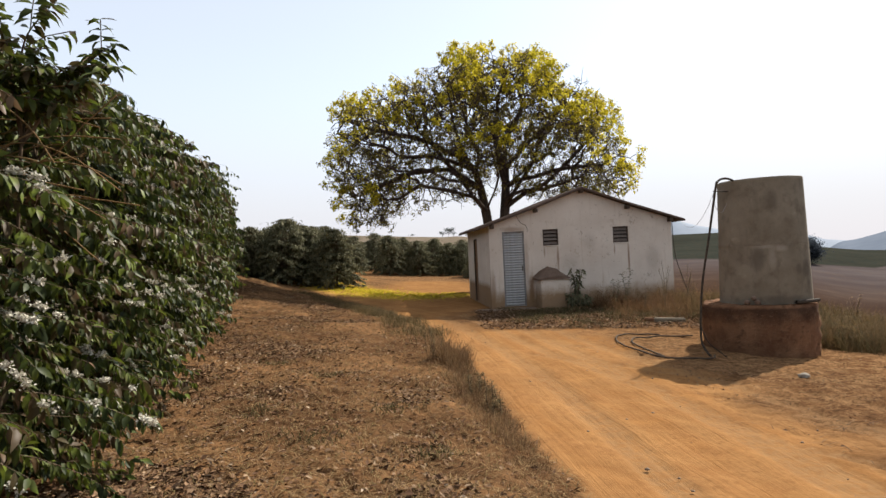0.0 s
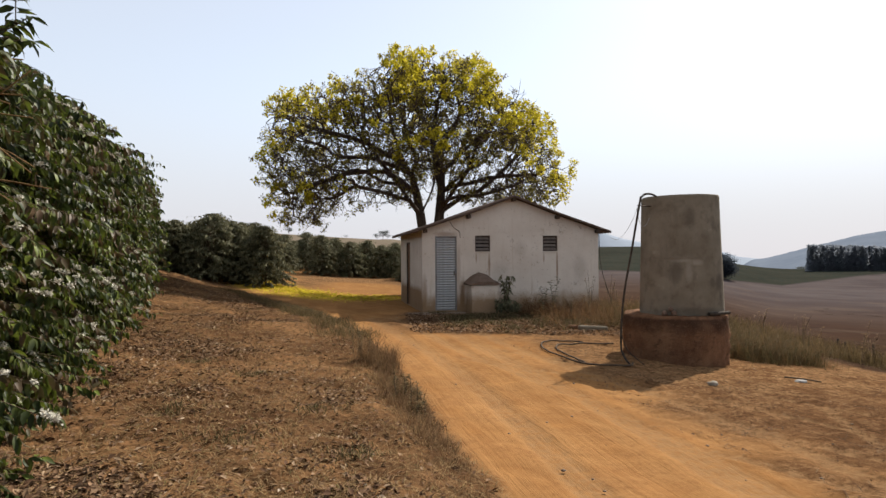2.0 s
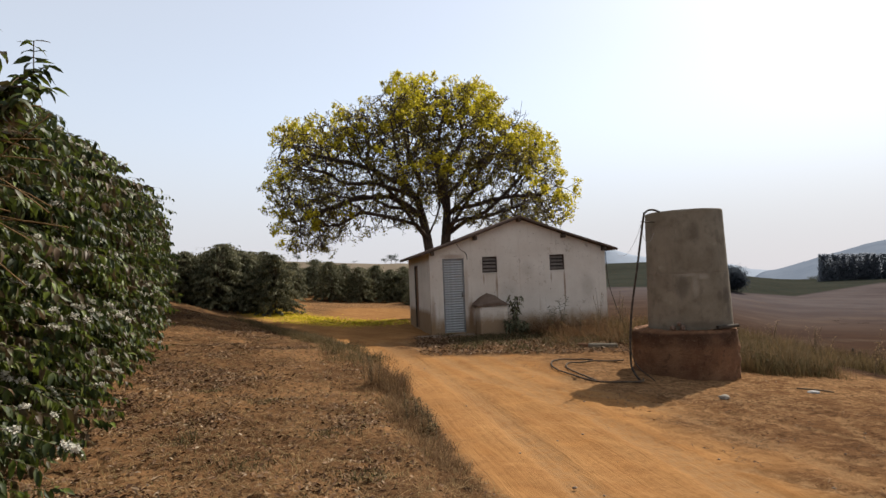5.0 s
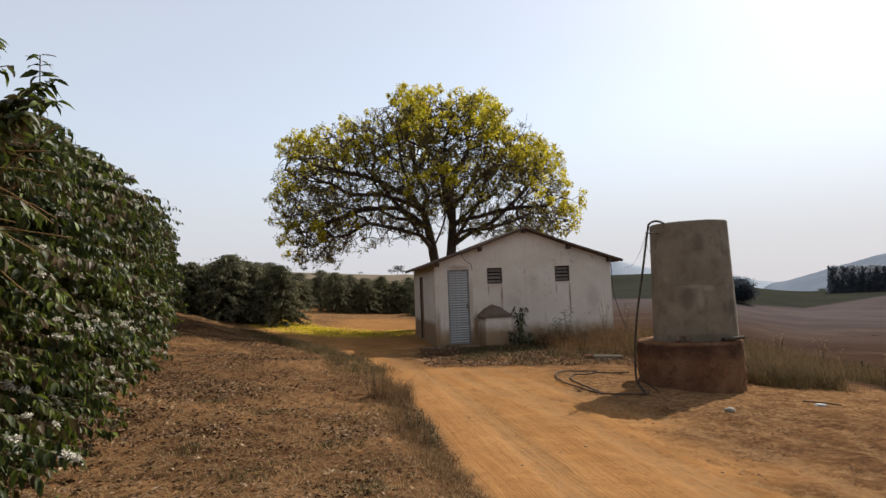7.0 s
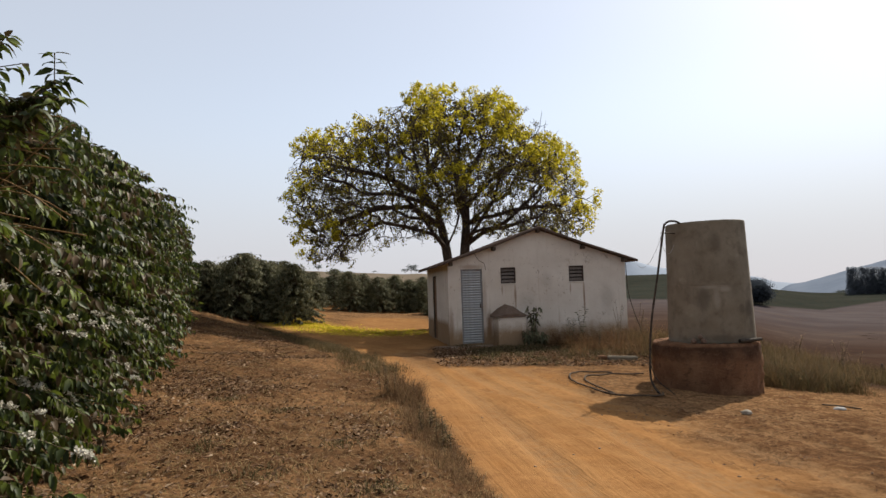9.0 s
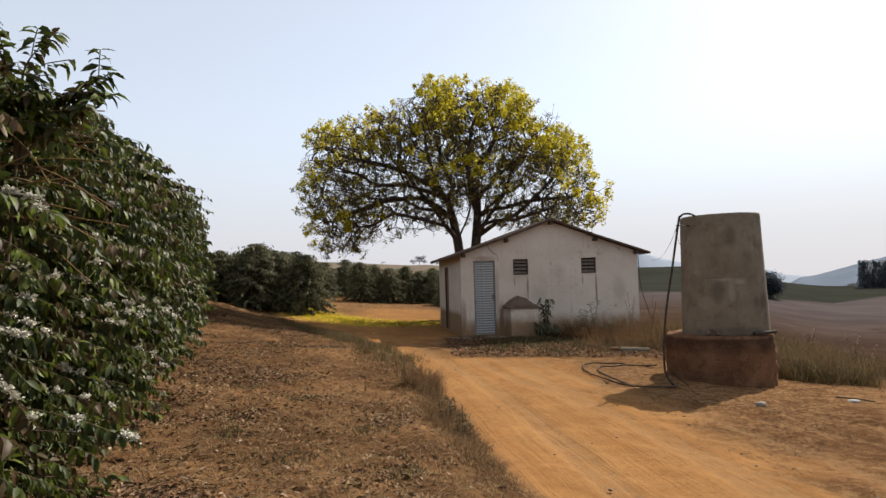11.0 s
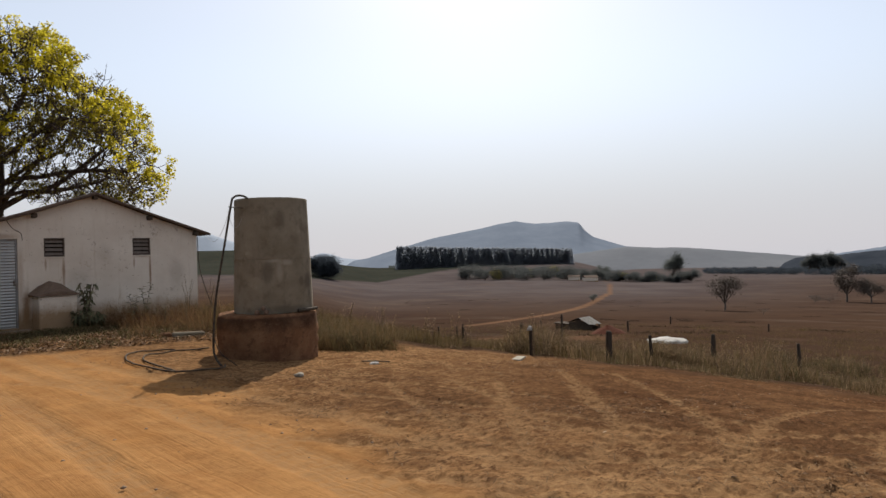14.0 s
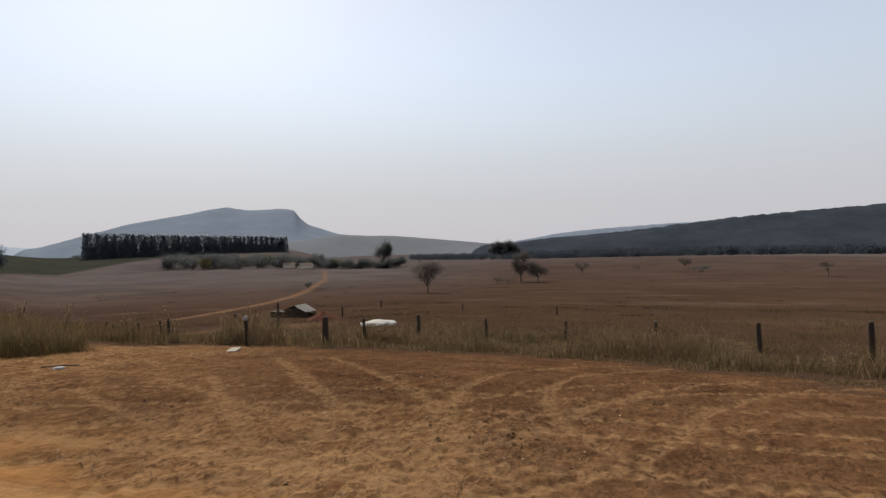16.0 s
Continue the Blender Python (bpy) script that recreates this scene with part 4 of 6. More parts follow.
door = part("door", boxes((DOOR[0] + 0.04, 0.055, DOOR[1] + 0.01, DOOR[2] - 0.04, 0.075, DOOR[3] - 0.04)), M_STEEL, house, "grey steel door with louvre slats, shut")
part("frame", boxes((DOOR[0] + 0.003, 0.025, DOOR[1], DOOR[0] + 0.045, 0.10, DOOR[3] - 0.003), (DOOR[2] - 0.045, 0.025, DOOR[1], DOOR[2] - 0.003, 0.10, DOOR[3] - 0.003),
                    (DOOR[0] + 0.045, 0.025, DOOR[3] - 0.05, DOOR[2] - 0.045, 0.10, DOOR[3] - 0.003)), M_DOOR_FRAME, door)
slat = None
nsl = 29
for k in range(nsl):
    z = DOOR[1] + 0.06 + k * (DOOR[3] - DOOR[1] - 0.15) / (nsl - 1)
    if slat is None:
        bm = bmesh.new()
        w = DOOR[2] - DOOR[0] - 0.10
        g = [bm.verts.new(p) for p in ((0, 0, -0.031), (w, 0, -0.031), (w, -0.024, 0.0), (0, -0.024, 0.0), (w, -0.004, 0.031), (0, -0.004, 0.031))]
        bm.faces.new([g[0], g[1], g[2], g[3]])
        bm.faces.new([g[3], g[2], g[4], g[5]])
        slat = part("slat", bm, M_STEEL, door)
        me_slat = slat.data
        slat.location = (DOOR[0] + 0.05, 0.053, z)
    else:
        s = new("slat", me_slat)
        s.parent, s.location = door, (DOOR[0] + 0.05, 0.053, z)
part("handle", boxes((DOOR[2] - 0.09, 0.012, 1.12, DOOR[2] - 0.065, 0.028, 1.26), bevel=0.004), M_FRAME, door, "dark door pull")

for w in WIN:
    win = part("window", boxes((w[0] + 0.003, 0.03, w[1] + 0.003, w[0] + 0.03, 0.09, w[3] - 0.003), (w[2] - 0.03, 0.03, w[1] + 0.003, w[2] - 0.003, 0.09, w[3] - 0.003),
                               (w[0] + 0.03, 0.03, w[1] + 0.003, w[2] - 0.03, 0.09, w[1] + 0.03), (w[0] + 0.03, 0.03, w[3] - 0.03, w[2] - 0.03, 0.09, w[3] - 0.003)), M_FRAME, house,
               "small louvre window with dusty blades")
    for k in range(4):
        z = w[1] + 0.075 + k * 0.103
        bm = bmesh.new()
        box(bm, 0.033, -0.003, -0.045, w[2] - w[0] - 0.033, 0.003, 0.045)
        bmesh.ops.rotate(bm, verts=bm.verts, cent=(0, 0, 0), matrix=Matrix.Rotation(radians(-38 + (5 if k % 2 else -3)), 3, "X"))
        s = part("blade", bm, M_GLASS_SLAT, win)
        s.location = (w[0], 0.07, z)
    part("sill", boxes((w[0] - 0.02, -0.025, w[1] - 0.03, w[2] + 0.02, 0.03, w[1] - 0.004), bevel=0.006), M_PLASTER, win)
# Added dark sheet that paints in the gloom behind the louvres.
part("dark_sheet", boxes((T + 0.01, T + 0.35, 0.10, HW - T - 0.01, T + 0.37, EAVE)), M_DARK, house, "added dark sheet standing in for the unlit room behind the louvres")

sd = part("side_door", boxes((0.05, SIDE[0] + 0.05, SIDE[1], 0.09, SIDE[2] - 0.05, SIDE[3] - 0.05)), M_WOOD_BROWN, house, "brown wooden door, shut")
part("frame", boxes((0.01, SIDE[0] + 0.003, SIDE[1], 0.12, SIDE[0] + 0.05, SIDE[3] - 0.003), (0.01, SIDE[2] - 0.05, SIDE[1], 0.12, SIDE[2] - 0.003, SIDE[3] - 0.003),
                    (0.01, SIDE[0] + 0.05, SIDE[3] - 0.05, 0.12, SIDE[2] - 0.05, SIDE[3] - 0.003)), M_WOOD_DARK, sd)
tube("cable", spline([(0.72, -0.012, 2.86), (0.80, -0.02, 2.66), (0.92, -0.015, 2.48), (1.07, -0.012, 2.38), (1.10, -0.012, 2.2)], 6), 0.007, M_HOSE, house, 4, "thin dark cable hanging on the wall")

# the masonry water box against the wall
wbox = thing("water_box", house.matrix_world @ pose(1.27, 0, 0), "low whitewashed masonry water box with a mud-stained lid, against the house", "water tank")
part("body", boxes((0, -0.62, -0.4, 0.80, -0.006, 0.86), bevel=0.02), M_PLASTER_BOX, wbox)
bm = bmesh.new()
g = [[bm.verts.new((u, v, z)) for u, z in zip((-0.08, 0.12, 0.36, 0.62, 0.88), (z0, z0 + a, z0 + b, z0 + c, z0))] for v, z0, a, b, c in
     ((-0.67, 0.88, 0.05, 0.08, 0.06), (-0.35, 0.90, 0.12, 0.20, 0.15), (-0.008, 0.92, 0.17, 0.29, 0.21))]
for i in range(2):
    for j in range(4):
        bm.faces.new([g[i][j], g[i][j + 1], g[i + 1][j + 1], g[i + 1][j]])
ext = bmesh.ops.extrude_face_region(bm, geom=bm.faces[:])
for v in ext["geom"]:
    if isinstance(v, bmesh.types.BMVert):
        v.co.z = 0.864
bmesh.ops.recalc_face_normals(bm, faces=bm.faces)
part("lid", bm, M_MUD, wbox, "dark mud-stained lid")


# ---------------------------------------------------------------- the concrete tank
def lathe(rows, n=56, jitter=0.0, seed=1, close=True):
    rng = np.random.default_rng(seed)
    V, F = [], []
    for r, z in rows:
        for k in range(n):
            a = 2 * math.pi * k / n
            rr = r + rng.normal() * jitter
            V.append((rr * math.cos(a), rr * math.sin(a), z + rng.normal() * jitter * 0.5))
    for i in range(len(rows) - 1):
        for k in range(n):
            F.append((i * n + k, i * n + (k + 1) % n, (i + 1) * n + (k + 1) % n, (i + 1) * n + k))
    if close:
        F.append(tuple(range((len(rows) - 1) * n, len(rows) * n)))
        F.append(tuple(range(n - 1, -1, -1)))
    return V, F


TX, TY = 5.72, 11.00
TG = float(land(TX, TY)) - 0.02
tank = thing("water_tank", pose(TX, TY, TG, 0, 0, 0), "tall weathered grey concrete ring tank on a brown masonry base", "water tank")
V, F = lathe([(0.90, -0.25), (0.91, 0.0), (0.915, 0.1), (0.92, 0.2), (0.925, 0.3), (0.93, 0.4), (0.93, 0.5), (0.928, 0.6), (0.925, 0.69), (0.92, 0.77), (0.915, 0.83), (0.885, 0.868), (0.84, 0.874), (0.3, 0.874)], 96, 0.015, 3)
ob = part("base", mesh_of("base", V, F, M_PLINTH, True), None, tank, "rough earth-stained round masonry base")
ob.matrix_basis = pose(-0.105, 0.065, 0)
rings = [(0.744, 0.716, 0.876, 1.878), (0.715, 0.681, 1.8775, 3.032)]
for k, (r0, r1, z0, z1) in enumerate(rings):
    rs_ = lambda q: r0 + (r1 - r0) * q
    rows = [(r0, z0), (r0 - 0.0002, z0 + 0.006), (rs_(0.04), z0 + 0.04), (rs_(0.3), z0 + (z1 - z0) * 0.3), (rs_(0.6), z0 + (z1 - z0) * 0.6), (rs_(0.95), z1 - 0.05)]
    rows += [(r1, z1 - 0.012), (r1 - 0.012, z1), (r1 - 0.09, z1), (r1 - 0.10, z1 - 0.5)] if k else [(r1 + 0.0003, z1 - 0.006), (r1, z1), (r1 - 0.05, z1)]
    V, F = lathe(rows, 64, 0.003, 5 + k)
    ob = part("ring", mesh_of("ring", V, F, M_CONCRETE, True), None, tank)
    ob.matrix_basis = pose(0, 0, 0, 0.3, -0.45, 0)
tube("pipe", [(0.10, -0.78, 0.908), (0.36, -0.70, 0.908), (0.62, -0.54, 0.908)], 0.032, M_HOSE, tank, 8, "short dark pipe lying on the base")
bm = bmesh.new()
for p, s in (((-0.62, -0.58, 0.92), 0.055), ((-0.52, -0.62, 0.99), 0.047), ((-0.48, -0.66, 0.92), 0.057)):
    bmesh.ops.create_icosphere(bm, subdivisions=1, radius=s, matrix=Matrix.Translation(p))
part("valve", bm, M_MUD, tank, "muddy valve at the foot of the tank")
standpipe = thing("standpipe", pose(0, 0, 0), "black plastic pipe rising beside the tank and bent over its rim", "pipe")
tube("pipe", spline([(4.34, 10.02, TG + 0.04), (4.29, 10.28, TG + 0.2), (4.30, 10.43, 0.14), (4.38, 10.48, 0.91), (4.55, 10.48, 1.81), (4.72, 10.53, 2.60), (4.77, 10.56, 2.70), (4.86, 10.60, 2.75), (4.98, 10.64, 2.755), (5.10, 10.69, 2.72)], 8),
     0.019, M_HOSE, standpipe, 8)
tube("strap", [(4.68, 10.55, 2.54), (5.02, 10.73, 2.54)], 0.010, M_HOSE, standpipe, 4)

hose = thing("hose", pose(0, 0, 0), "black garden hose lying in loose coils on the earth", "hose")
hp = [(4.34, 10.03), (4.20, 9.76), (3.95, 9.72), (3.45, 9.95), (3.22, 10.6), (3.17, 11.3), (3.34, 12.1), (3.75, 12.4), (4.25, 12.3)]
hp2 = [(3.5, 9.98), (3.42, 10.6), (3.42, 11.3), (3.62, 11.9), (4.2, 12.15), (4.9, 12.3)]
for q in (hp, hp2):
    c = spline([(*p, 0) for p in q], 10)
    c[:, 2] = land(c[:, 0], c[:, 1]) + 0.030
    tube("coil", c, 0.016, M_HOSE_DUSTY, hose, 6)
tube("loop", spline([(4.30, 10.42, 0.26), (4.36, 10.28, 0.0), (4.50, 10.08, -0.17), (4.60, 9.95, TG + 0.02)], 6), 0.009, M_HOSE, hose, 5)

wire = thing("overhead_wire", pose(0, 0, 0), "thin wire slung from the tank to the house eave", "wire")
e0 = np.array(house.matrix_world @ Vector((HW + 0.28, 0.0, EAVE - 0.03)))
e1 = np.array((4.74, 10.54, 2.64))
ss = np.linspace(0, 1, 14)[:, None]
wp = e0 * (1 - ss) + e1 * ss
wp[:, 2] -= 0.45 * 4 * (ss * (1 - ss))[:, 0]
tube("strand", wp, 0.004, M_WIRE, wire, 4)
tube("strand", spline([(4.66, 10.55, 2.48), (4.74, 10.57, 2.22), (4.86, 10.63, 2.18), (4.98, 10.71, 2.33)], 5), 0.004, M_WIRE, wire, 4)
guy = thing("guy_wire", pose(0, 0, 0), "thin dark cable running down from the house corner", "wire")
g0 = np.array(house.matrix_world @ Vector((HW + 0.03, 0.02, 2.3)))
tube("strand", spline([g0, g0 + np.array((0.04, -0.02, -0.9)), g0 + np.array((0.2, -0.1, -1.6)), (g0[0] + 0.42, g0[1] - 0.2, float(land(g0[0] + 0.42, g0[1] - 0.2)) + 0.0)], 6), 0.012, M_HOSE, guy, 5)


# ---------------------------------------------------------------- coffee hedge
HEDGE_SHAPE = (0.84, 0.95, 1.0, 0.92, 0.66, 0.28)
CONE_SHAPE = (0.86, 1.0, 0.84, 0.58, 0.34, 0.12)


def coffee_meshes(seed, height, radius, branches, leaf, flowers, mat, fine=False, shape=HEDGE_SHAPE):
    rng = np.random.default_rng(seed)
    stems, sr, at, way, fl = [], [], [], [], []
    for k in range(3):
        a = rng.uniform(0, 6.28)
        p = np.array([(0.10 * math.cos(a), 0.10 * math.sin(a), -0.05), (0.16 * math.cos(a), 0.16 * math.sin(a), height * 0.5), (0.22 * math.cos(a), 0.22 * math.sin(a), height * 0.95)])
        stems.append(spline(p, 4))
        sr.append(np.linspace(0.028, 0.008, len(stems[-1])))
    for k in range(branches):
        h = rng.uniform(0.03, 1.0) ** 0.9
        z = height * (0.03 + 0.93 * h)
        a = rng.uniform(0, 2 * math.pi)
        prof = np.interp(h, (0, 0.12, 0.45, 0.72, 0.9, 1.0), shape)
        ln = radius * prof * rng.uniform(0.66, 1.06)
        rise = rng.uniform(-0.15, 0.55) + 0.5 * h * h
        n = 7
        s = np.linspace(0, 1, n)
        d = np.array([math.cos(a), math.sin(a)])
        bend = rng.normal() * 0.38
        P = np.stack([d[0] * ln * s - d[1] * bend * s * s, d[1] * ln * s + d[0] * bend * s * s, z + ln * (rise * s - (rise + 0.28 * (1 - h)) * s * s * 0.9)], 1)
        P[:, 2] = np.maximum(P[:, 2], 0.05)
        stems.append(P)
        sr.append(np.linspace(0.006, 0.0015, n))
        in_bloom = rng.random() < 0.20
        cnt = max(4, int(ln / (leaf * 0.42)))
        for u in np.linspace(0.38 if h < 0.85 else 0.15, 1.0, cnt):
            q = u * (n - 1)
            i = min(int(q), n - 2)
            p = P[i] + (P[i + 1] - P[i]) * (q - i)
            t = unit(P[i + 1] - P[i])
            sd_ = unit(np.cross(t, (0, 0, 1.0)))
            for sg in (-1, 1):
                at.append(p)
                way.append(sd_ * sg * 0.75 + t * 0.55 + np.array((0, 0, rng.normal() * 0.4 - 0.95)) + rng.normal(size=3) * 0.38)
            if in_bloom and rng.random() < flowers * 2.6 and u > 0.72:
                fl.append(p + (0, 0, 0.015))
    at, way = np.array(at), np.array(way)
    lng = leaf * rng.uniform(0.65, 1.2, len(at))
    V, F = (fine_leaf_arrays if fine else leaf_arrays)(rng, at, way, lng, lng * 0.42, 0.15, 0.3)
    crown = mesh_of("crown", V, F, mat)
    V, F = tube_arrays(stems, sr, 3)
    stem = mesh_of("stem", V, F, M_TWIG)
    blossom = None
    if fl:
        fl = np.repeat(np.array(fl), 46, 0)
        fl = fl + rng.normal(size=fl.shape) * np.array((0.015, 0.015, 0.010))
        V, F = leaf_arrays(rng, fl, rng.normal(size=fl.shape) + (0, 0, 0.5), rng.uniform(0.015, 0.024, len(fl)), 0.017, 0.2, 0.1)
        blossom = mesh_of("blossom", V, F, M_BLOSSOM)
    return stem, crown, blossom


def coffee(meshes, x, y, turn, size, label, group):
    ob = thing("coffee_bush", Matrix.Translation(spot(x, y)) @ pose(0, 0, 0, 0, 0, turn) @ Matrix.Diagonal((size, size, size, 1)), label, "bush", group)
    part("stem", meshes[0], None, ob)
    part("crown", meshes[1], None, ob)
    if meshes[2]:
        part("blossom", meshes[2], None, ob, "clusters of small white blossom")
    return ob


rng = np.random.default_rng(7)
near_kinds = [coffee_meshes(20 + k, 3.02, 1.40, 430, 0.098, 0.085, M_COFFEE, True) for k in range(3)]
mid_kinds = [coffee_meshes(30 + k, 2.95, 1.42, 330, 0.118, 0.085, M_COFFEE) for k in range(3)]
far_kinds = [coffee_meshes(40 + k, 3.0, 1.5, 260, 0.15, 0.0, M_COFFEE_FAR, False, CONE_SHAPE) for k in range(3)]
HEDGE_DIR = np.array((-0.309, 0.951))
HEDGE_0 = np.array((-1.97, 0.0))
s = 3.3
k = 0
while s < 34:
    p = HEDGE_0 + HEDGE_DIR * s + rng.normal(size=2) * 0.07
    kinds = near_kinds if s < 11 else mid_kinds if s < 26 else far_kinds
    coffee(kinds[k % 3], p[0], p[1], rng.uniform(0, 360), rng.uniform(0.97, 1.05) * np.interp(s, (3, 5.5, 7.5, 13, 24, 34), (0.90, 0.98, 1.12, 1.20, 1.24, 1.05)), "tall coffee bush with white blossom and dry leaves" if s < 26 else "dense dark green coffee bush at the hedge's end", "coffee hedge")
    s += 1.15 if s < 12 else 1.3
    k += 1

# upright shoots above the near end of the hedge
def coffee_shoot(root, crotch, ends, seed):
    rng = np.random.default_rng(seed)
    ob = thing("coffee_shoot", (root[0], root[1], float(land(root[0], root[1]))), "tall leafy coffee shoot standing above the hedge", "bush", "coffee hedge")
    o = np.array(ob.matrix_world.translation)
    paths, rad, at, way = [], [], [], []
    r0, c0 = np.array((root[0], root[1], o[2])) - o, np.array(crotch) - o
    paths.append(spline([r0, (r0 + c0) * 0.5 + (0.05, 0.02, 0), c0], 6))
    rad.append(np.linspace(0.016, 0.010, len(paths[-1])))
    for e in ends:
        e = np.array(e) - o
        mid = (c0 + e) * 0.5 + rng.normal(size=3) * 0.05 + (0, 0, 0.10)
        P = spline([c0, mid, e], 9)
        paths.append(P)
        rad.append(np.linspace(0.009, 0.003, len(P)))
        t = unit(np.gradient(P, axis=0))
        for i in range(5, len(P)):
            sd_ = unit(np.cross(t[i], (0.2, 0.1, 1.0)))
            for sg in (-1, 1):
                at.append(P[i])
                way.append(sd_ * sg * 0.8 + t[i] * 0.5 + (0, 0, -0.45) + rng.normal(size=3) * 0.25)
            if i % 3 == 0 and i < len(P) - 2:
                q = P[i] + (sd_ * rng.choice((-1, 1)) * 0.7 + t[i] * 0.6 + rng.normal(size=3) * 0.2) * rng.uniform(0.15, 0.30)
                paths.append(np.array([P[i], (P[i] + q) / 2 + (0, 0, 0.02), q]))
                rad.append(0.003)
                for w in np.linspace(0.35, 1.0, 5):
                    for sg in (-1, 1):
                        at.append(P[i] + (q - P[i]) * w)
                        way.append(np.cross(unit(q - P[i]), (0, 0, 1.0)) * sg + unit(q - P[i]) * 0.5 + (0, 0, -0.4) + rng.normal(size=3) * 0.25)
    V, F = tube_arrays(paths, rad, 4)
    part("stem", mesh_of("stem", V, F, M_TWIG), None, ob)
    V, F = fine_leaf_arrays(rng, np.array(at), np.array(way), rng.uniform(0.07, 0.115, len(at)), 0.040, 0.15, 0.35)
    part("crown", mesh_of("crown", V, F, M_COFFEE), None, ob)


coffee_shoot((-2.55, 3.3), (-2.25, 3.32, 2.35), [(-1.80, 3.46, 2.93), (-2.05, 3.31, 3.10), (-1.95, 3.38, 2.66), (-2.25, 3.19, 3.0), (-2.1, 3.4, 2.8), (-1.88, 3.42, 2.80)], 1)
coffee_shoot((-2.75, 3.2), (-2.45, 3.2, 2.45), [(-2.45, 3.1, 3.15), (-2.3, 3.15, 2.85), (-2.6, 3.2, 3.05), (-2.2, 3.2, 2.7), (-2.0, 3.3, 2.55)], 2)
coffee_shoot((-2.9, 4.0), (-2.65, 4.05, 2.4), [(-2.30, 4.2, 2.72), (-2.5, 4.0, 2.9), (-2.7, 4.1, 2.85), (-2.35, 4.3, 2.6)], 3)
twigs = thing("dry_branch", spot(-2.6, 3.3), "broken dry straw-coloured branch caught in the hedge", "branch")
brng = np.random.default_rng(8)
tw_p = []
for k in range(24):
    a0 = np.array((brng.normal() * 0.10, brng.normal() * 0.10, 1.90 + brng.normal() * 0.14))
    e0 = a0 + np.array((brng.uniform(0.30, 0.80), brng.uniform(-0.05, 0.35), brng.uniform(-0.35, 0.40)))
    bend = brng.normal(size=3) * 0.09
    tw_p.append(spline([a0, a0 * 0.65 + e0 * 0.35 + bend, a0 * 0.3 + e0 * 0.7 + bend * 0.6 + (0, 0, 0.03), e0], 3))
for q in tw_p:
    tube("dry_twig", q, 0.0038, M_STRAW, twigs, 4)

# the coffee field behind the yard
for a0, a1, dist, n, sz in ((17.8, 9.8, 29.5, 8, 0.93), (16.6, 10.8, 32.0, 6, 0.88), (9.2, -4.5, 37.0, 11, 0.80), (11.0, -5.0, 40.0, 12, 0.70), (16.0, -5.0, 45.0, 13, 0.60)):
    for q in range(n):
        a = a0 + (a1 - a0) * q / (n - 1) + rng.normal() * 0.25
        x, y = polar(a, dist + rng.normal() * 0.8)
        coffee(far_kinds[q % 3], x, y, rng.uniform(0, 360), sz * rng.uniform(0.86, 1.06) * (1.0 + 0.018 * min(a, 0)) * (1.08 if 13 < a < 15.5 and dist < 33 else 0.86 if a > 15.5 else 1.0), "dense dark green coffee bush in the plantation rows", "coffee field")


# ---------------------------------------------------------------- the yellow-flowering tree
def grow(rng, root, trunk, attract, step, reach, kill, rounds):
    """Branches that grow towards scattered points of the crown."""
    pos, par = [np.array(root, float)], [-1]
    for p in trunk:
        start, pts = p
        prev = start
        for q in pts:
            pos.append(np.array(q, float))
            par.append(prev)
            prev = len(pos) - 1
    A = attract.copy()
    best, who, done = np.full(len(A), 1e9), np.zeros(len(A), int), 0
    for _ in range(rounds):
        P = np.array(pos)
        d = np.sqrt(((A[:, None, :] - P[None, done:]) ** 2).sum(-1))
        k = d.argmin(1)
        dm = d[np.arange(len(A)), k]
        closer = dm < best
        best, who = np.where(closer, dm, best), np.where(closer, k + done, who)
        done = len(pos)
        live = best > kill
        A, best, who = A[live], best[live], who[live]
        ok = best < reach
        if not len(A) or not ok.any():
            break
        pull = np.zeros((len(pos), 3))
        np.add.at(pull, who[ok], unit(A[ok] - P[who[ok]]))
        for i in np.unique(who[ok]):
            v = pull[i]
            nrm = np.linalg.norm(v)
            if nrm < 1e-3:
                continue
            pos.append(P[i] + v / nrm * step + rng.normal(size=3) * step * 0.22)
            par.append(int(i))
    return np.array(pos), np.array(par)


def tree_mesh(pos, par, tip, power, limit, name, mat):
    n = len(pos)
    rad = np.zeros(n)
    kids = np.zeros(n, int)
    for i in range(n - 1, 0, -1):
        if rad[i] == 0:
            rad[i] = tip ** power
        rad[par[i]] += rad[i]
        kids[par[i]] += 1
    rad = np.minimum(np.maximum(rad, tip ** power) ** (1 / power), limit)
    paths, radii = [], []
    for i in range(1, n):
        paths.append(np.array([pos[par[i]], pos[i]]))
        radii.append(np.array([min(rad[par[i]], rad[i] * 1.35), rad[i]]))
    big = [k for k in range(len(paths)) if radii[k][1] > 0.05]
    small = [k for k in range(len(paths)) if radii[k][1] <= 0.05]
    V1, F1 = tube_arrays([paths[k] for k in big], [radii[k] for k in big], 8)
    V2, F2 = tube_arrays([paths[k] for k in small], [radii[k] for k in small], 4)
    me = mesh_of(name, np.concatenate([V1, V2]), np.concatenate([F1, F2 + len(V1)]), mat, True)
    return me, kids


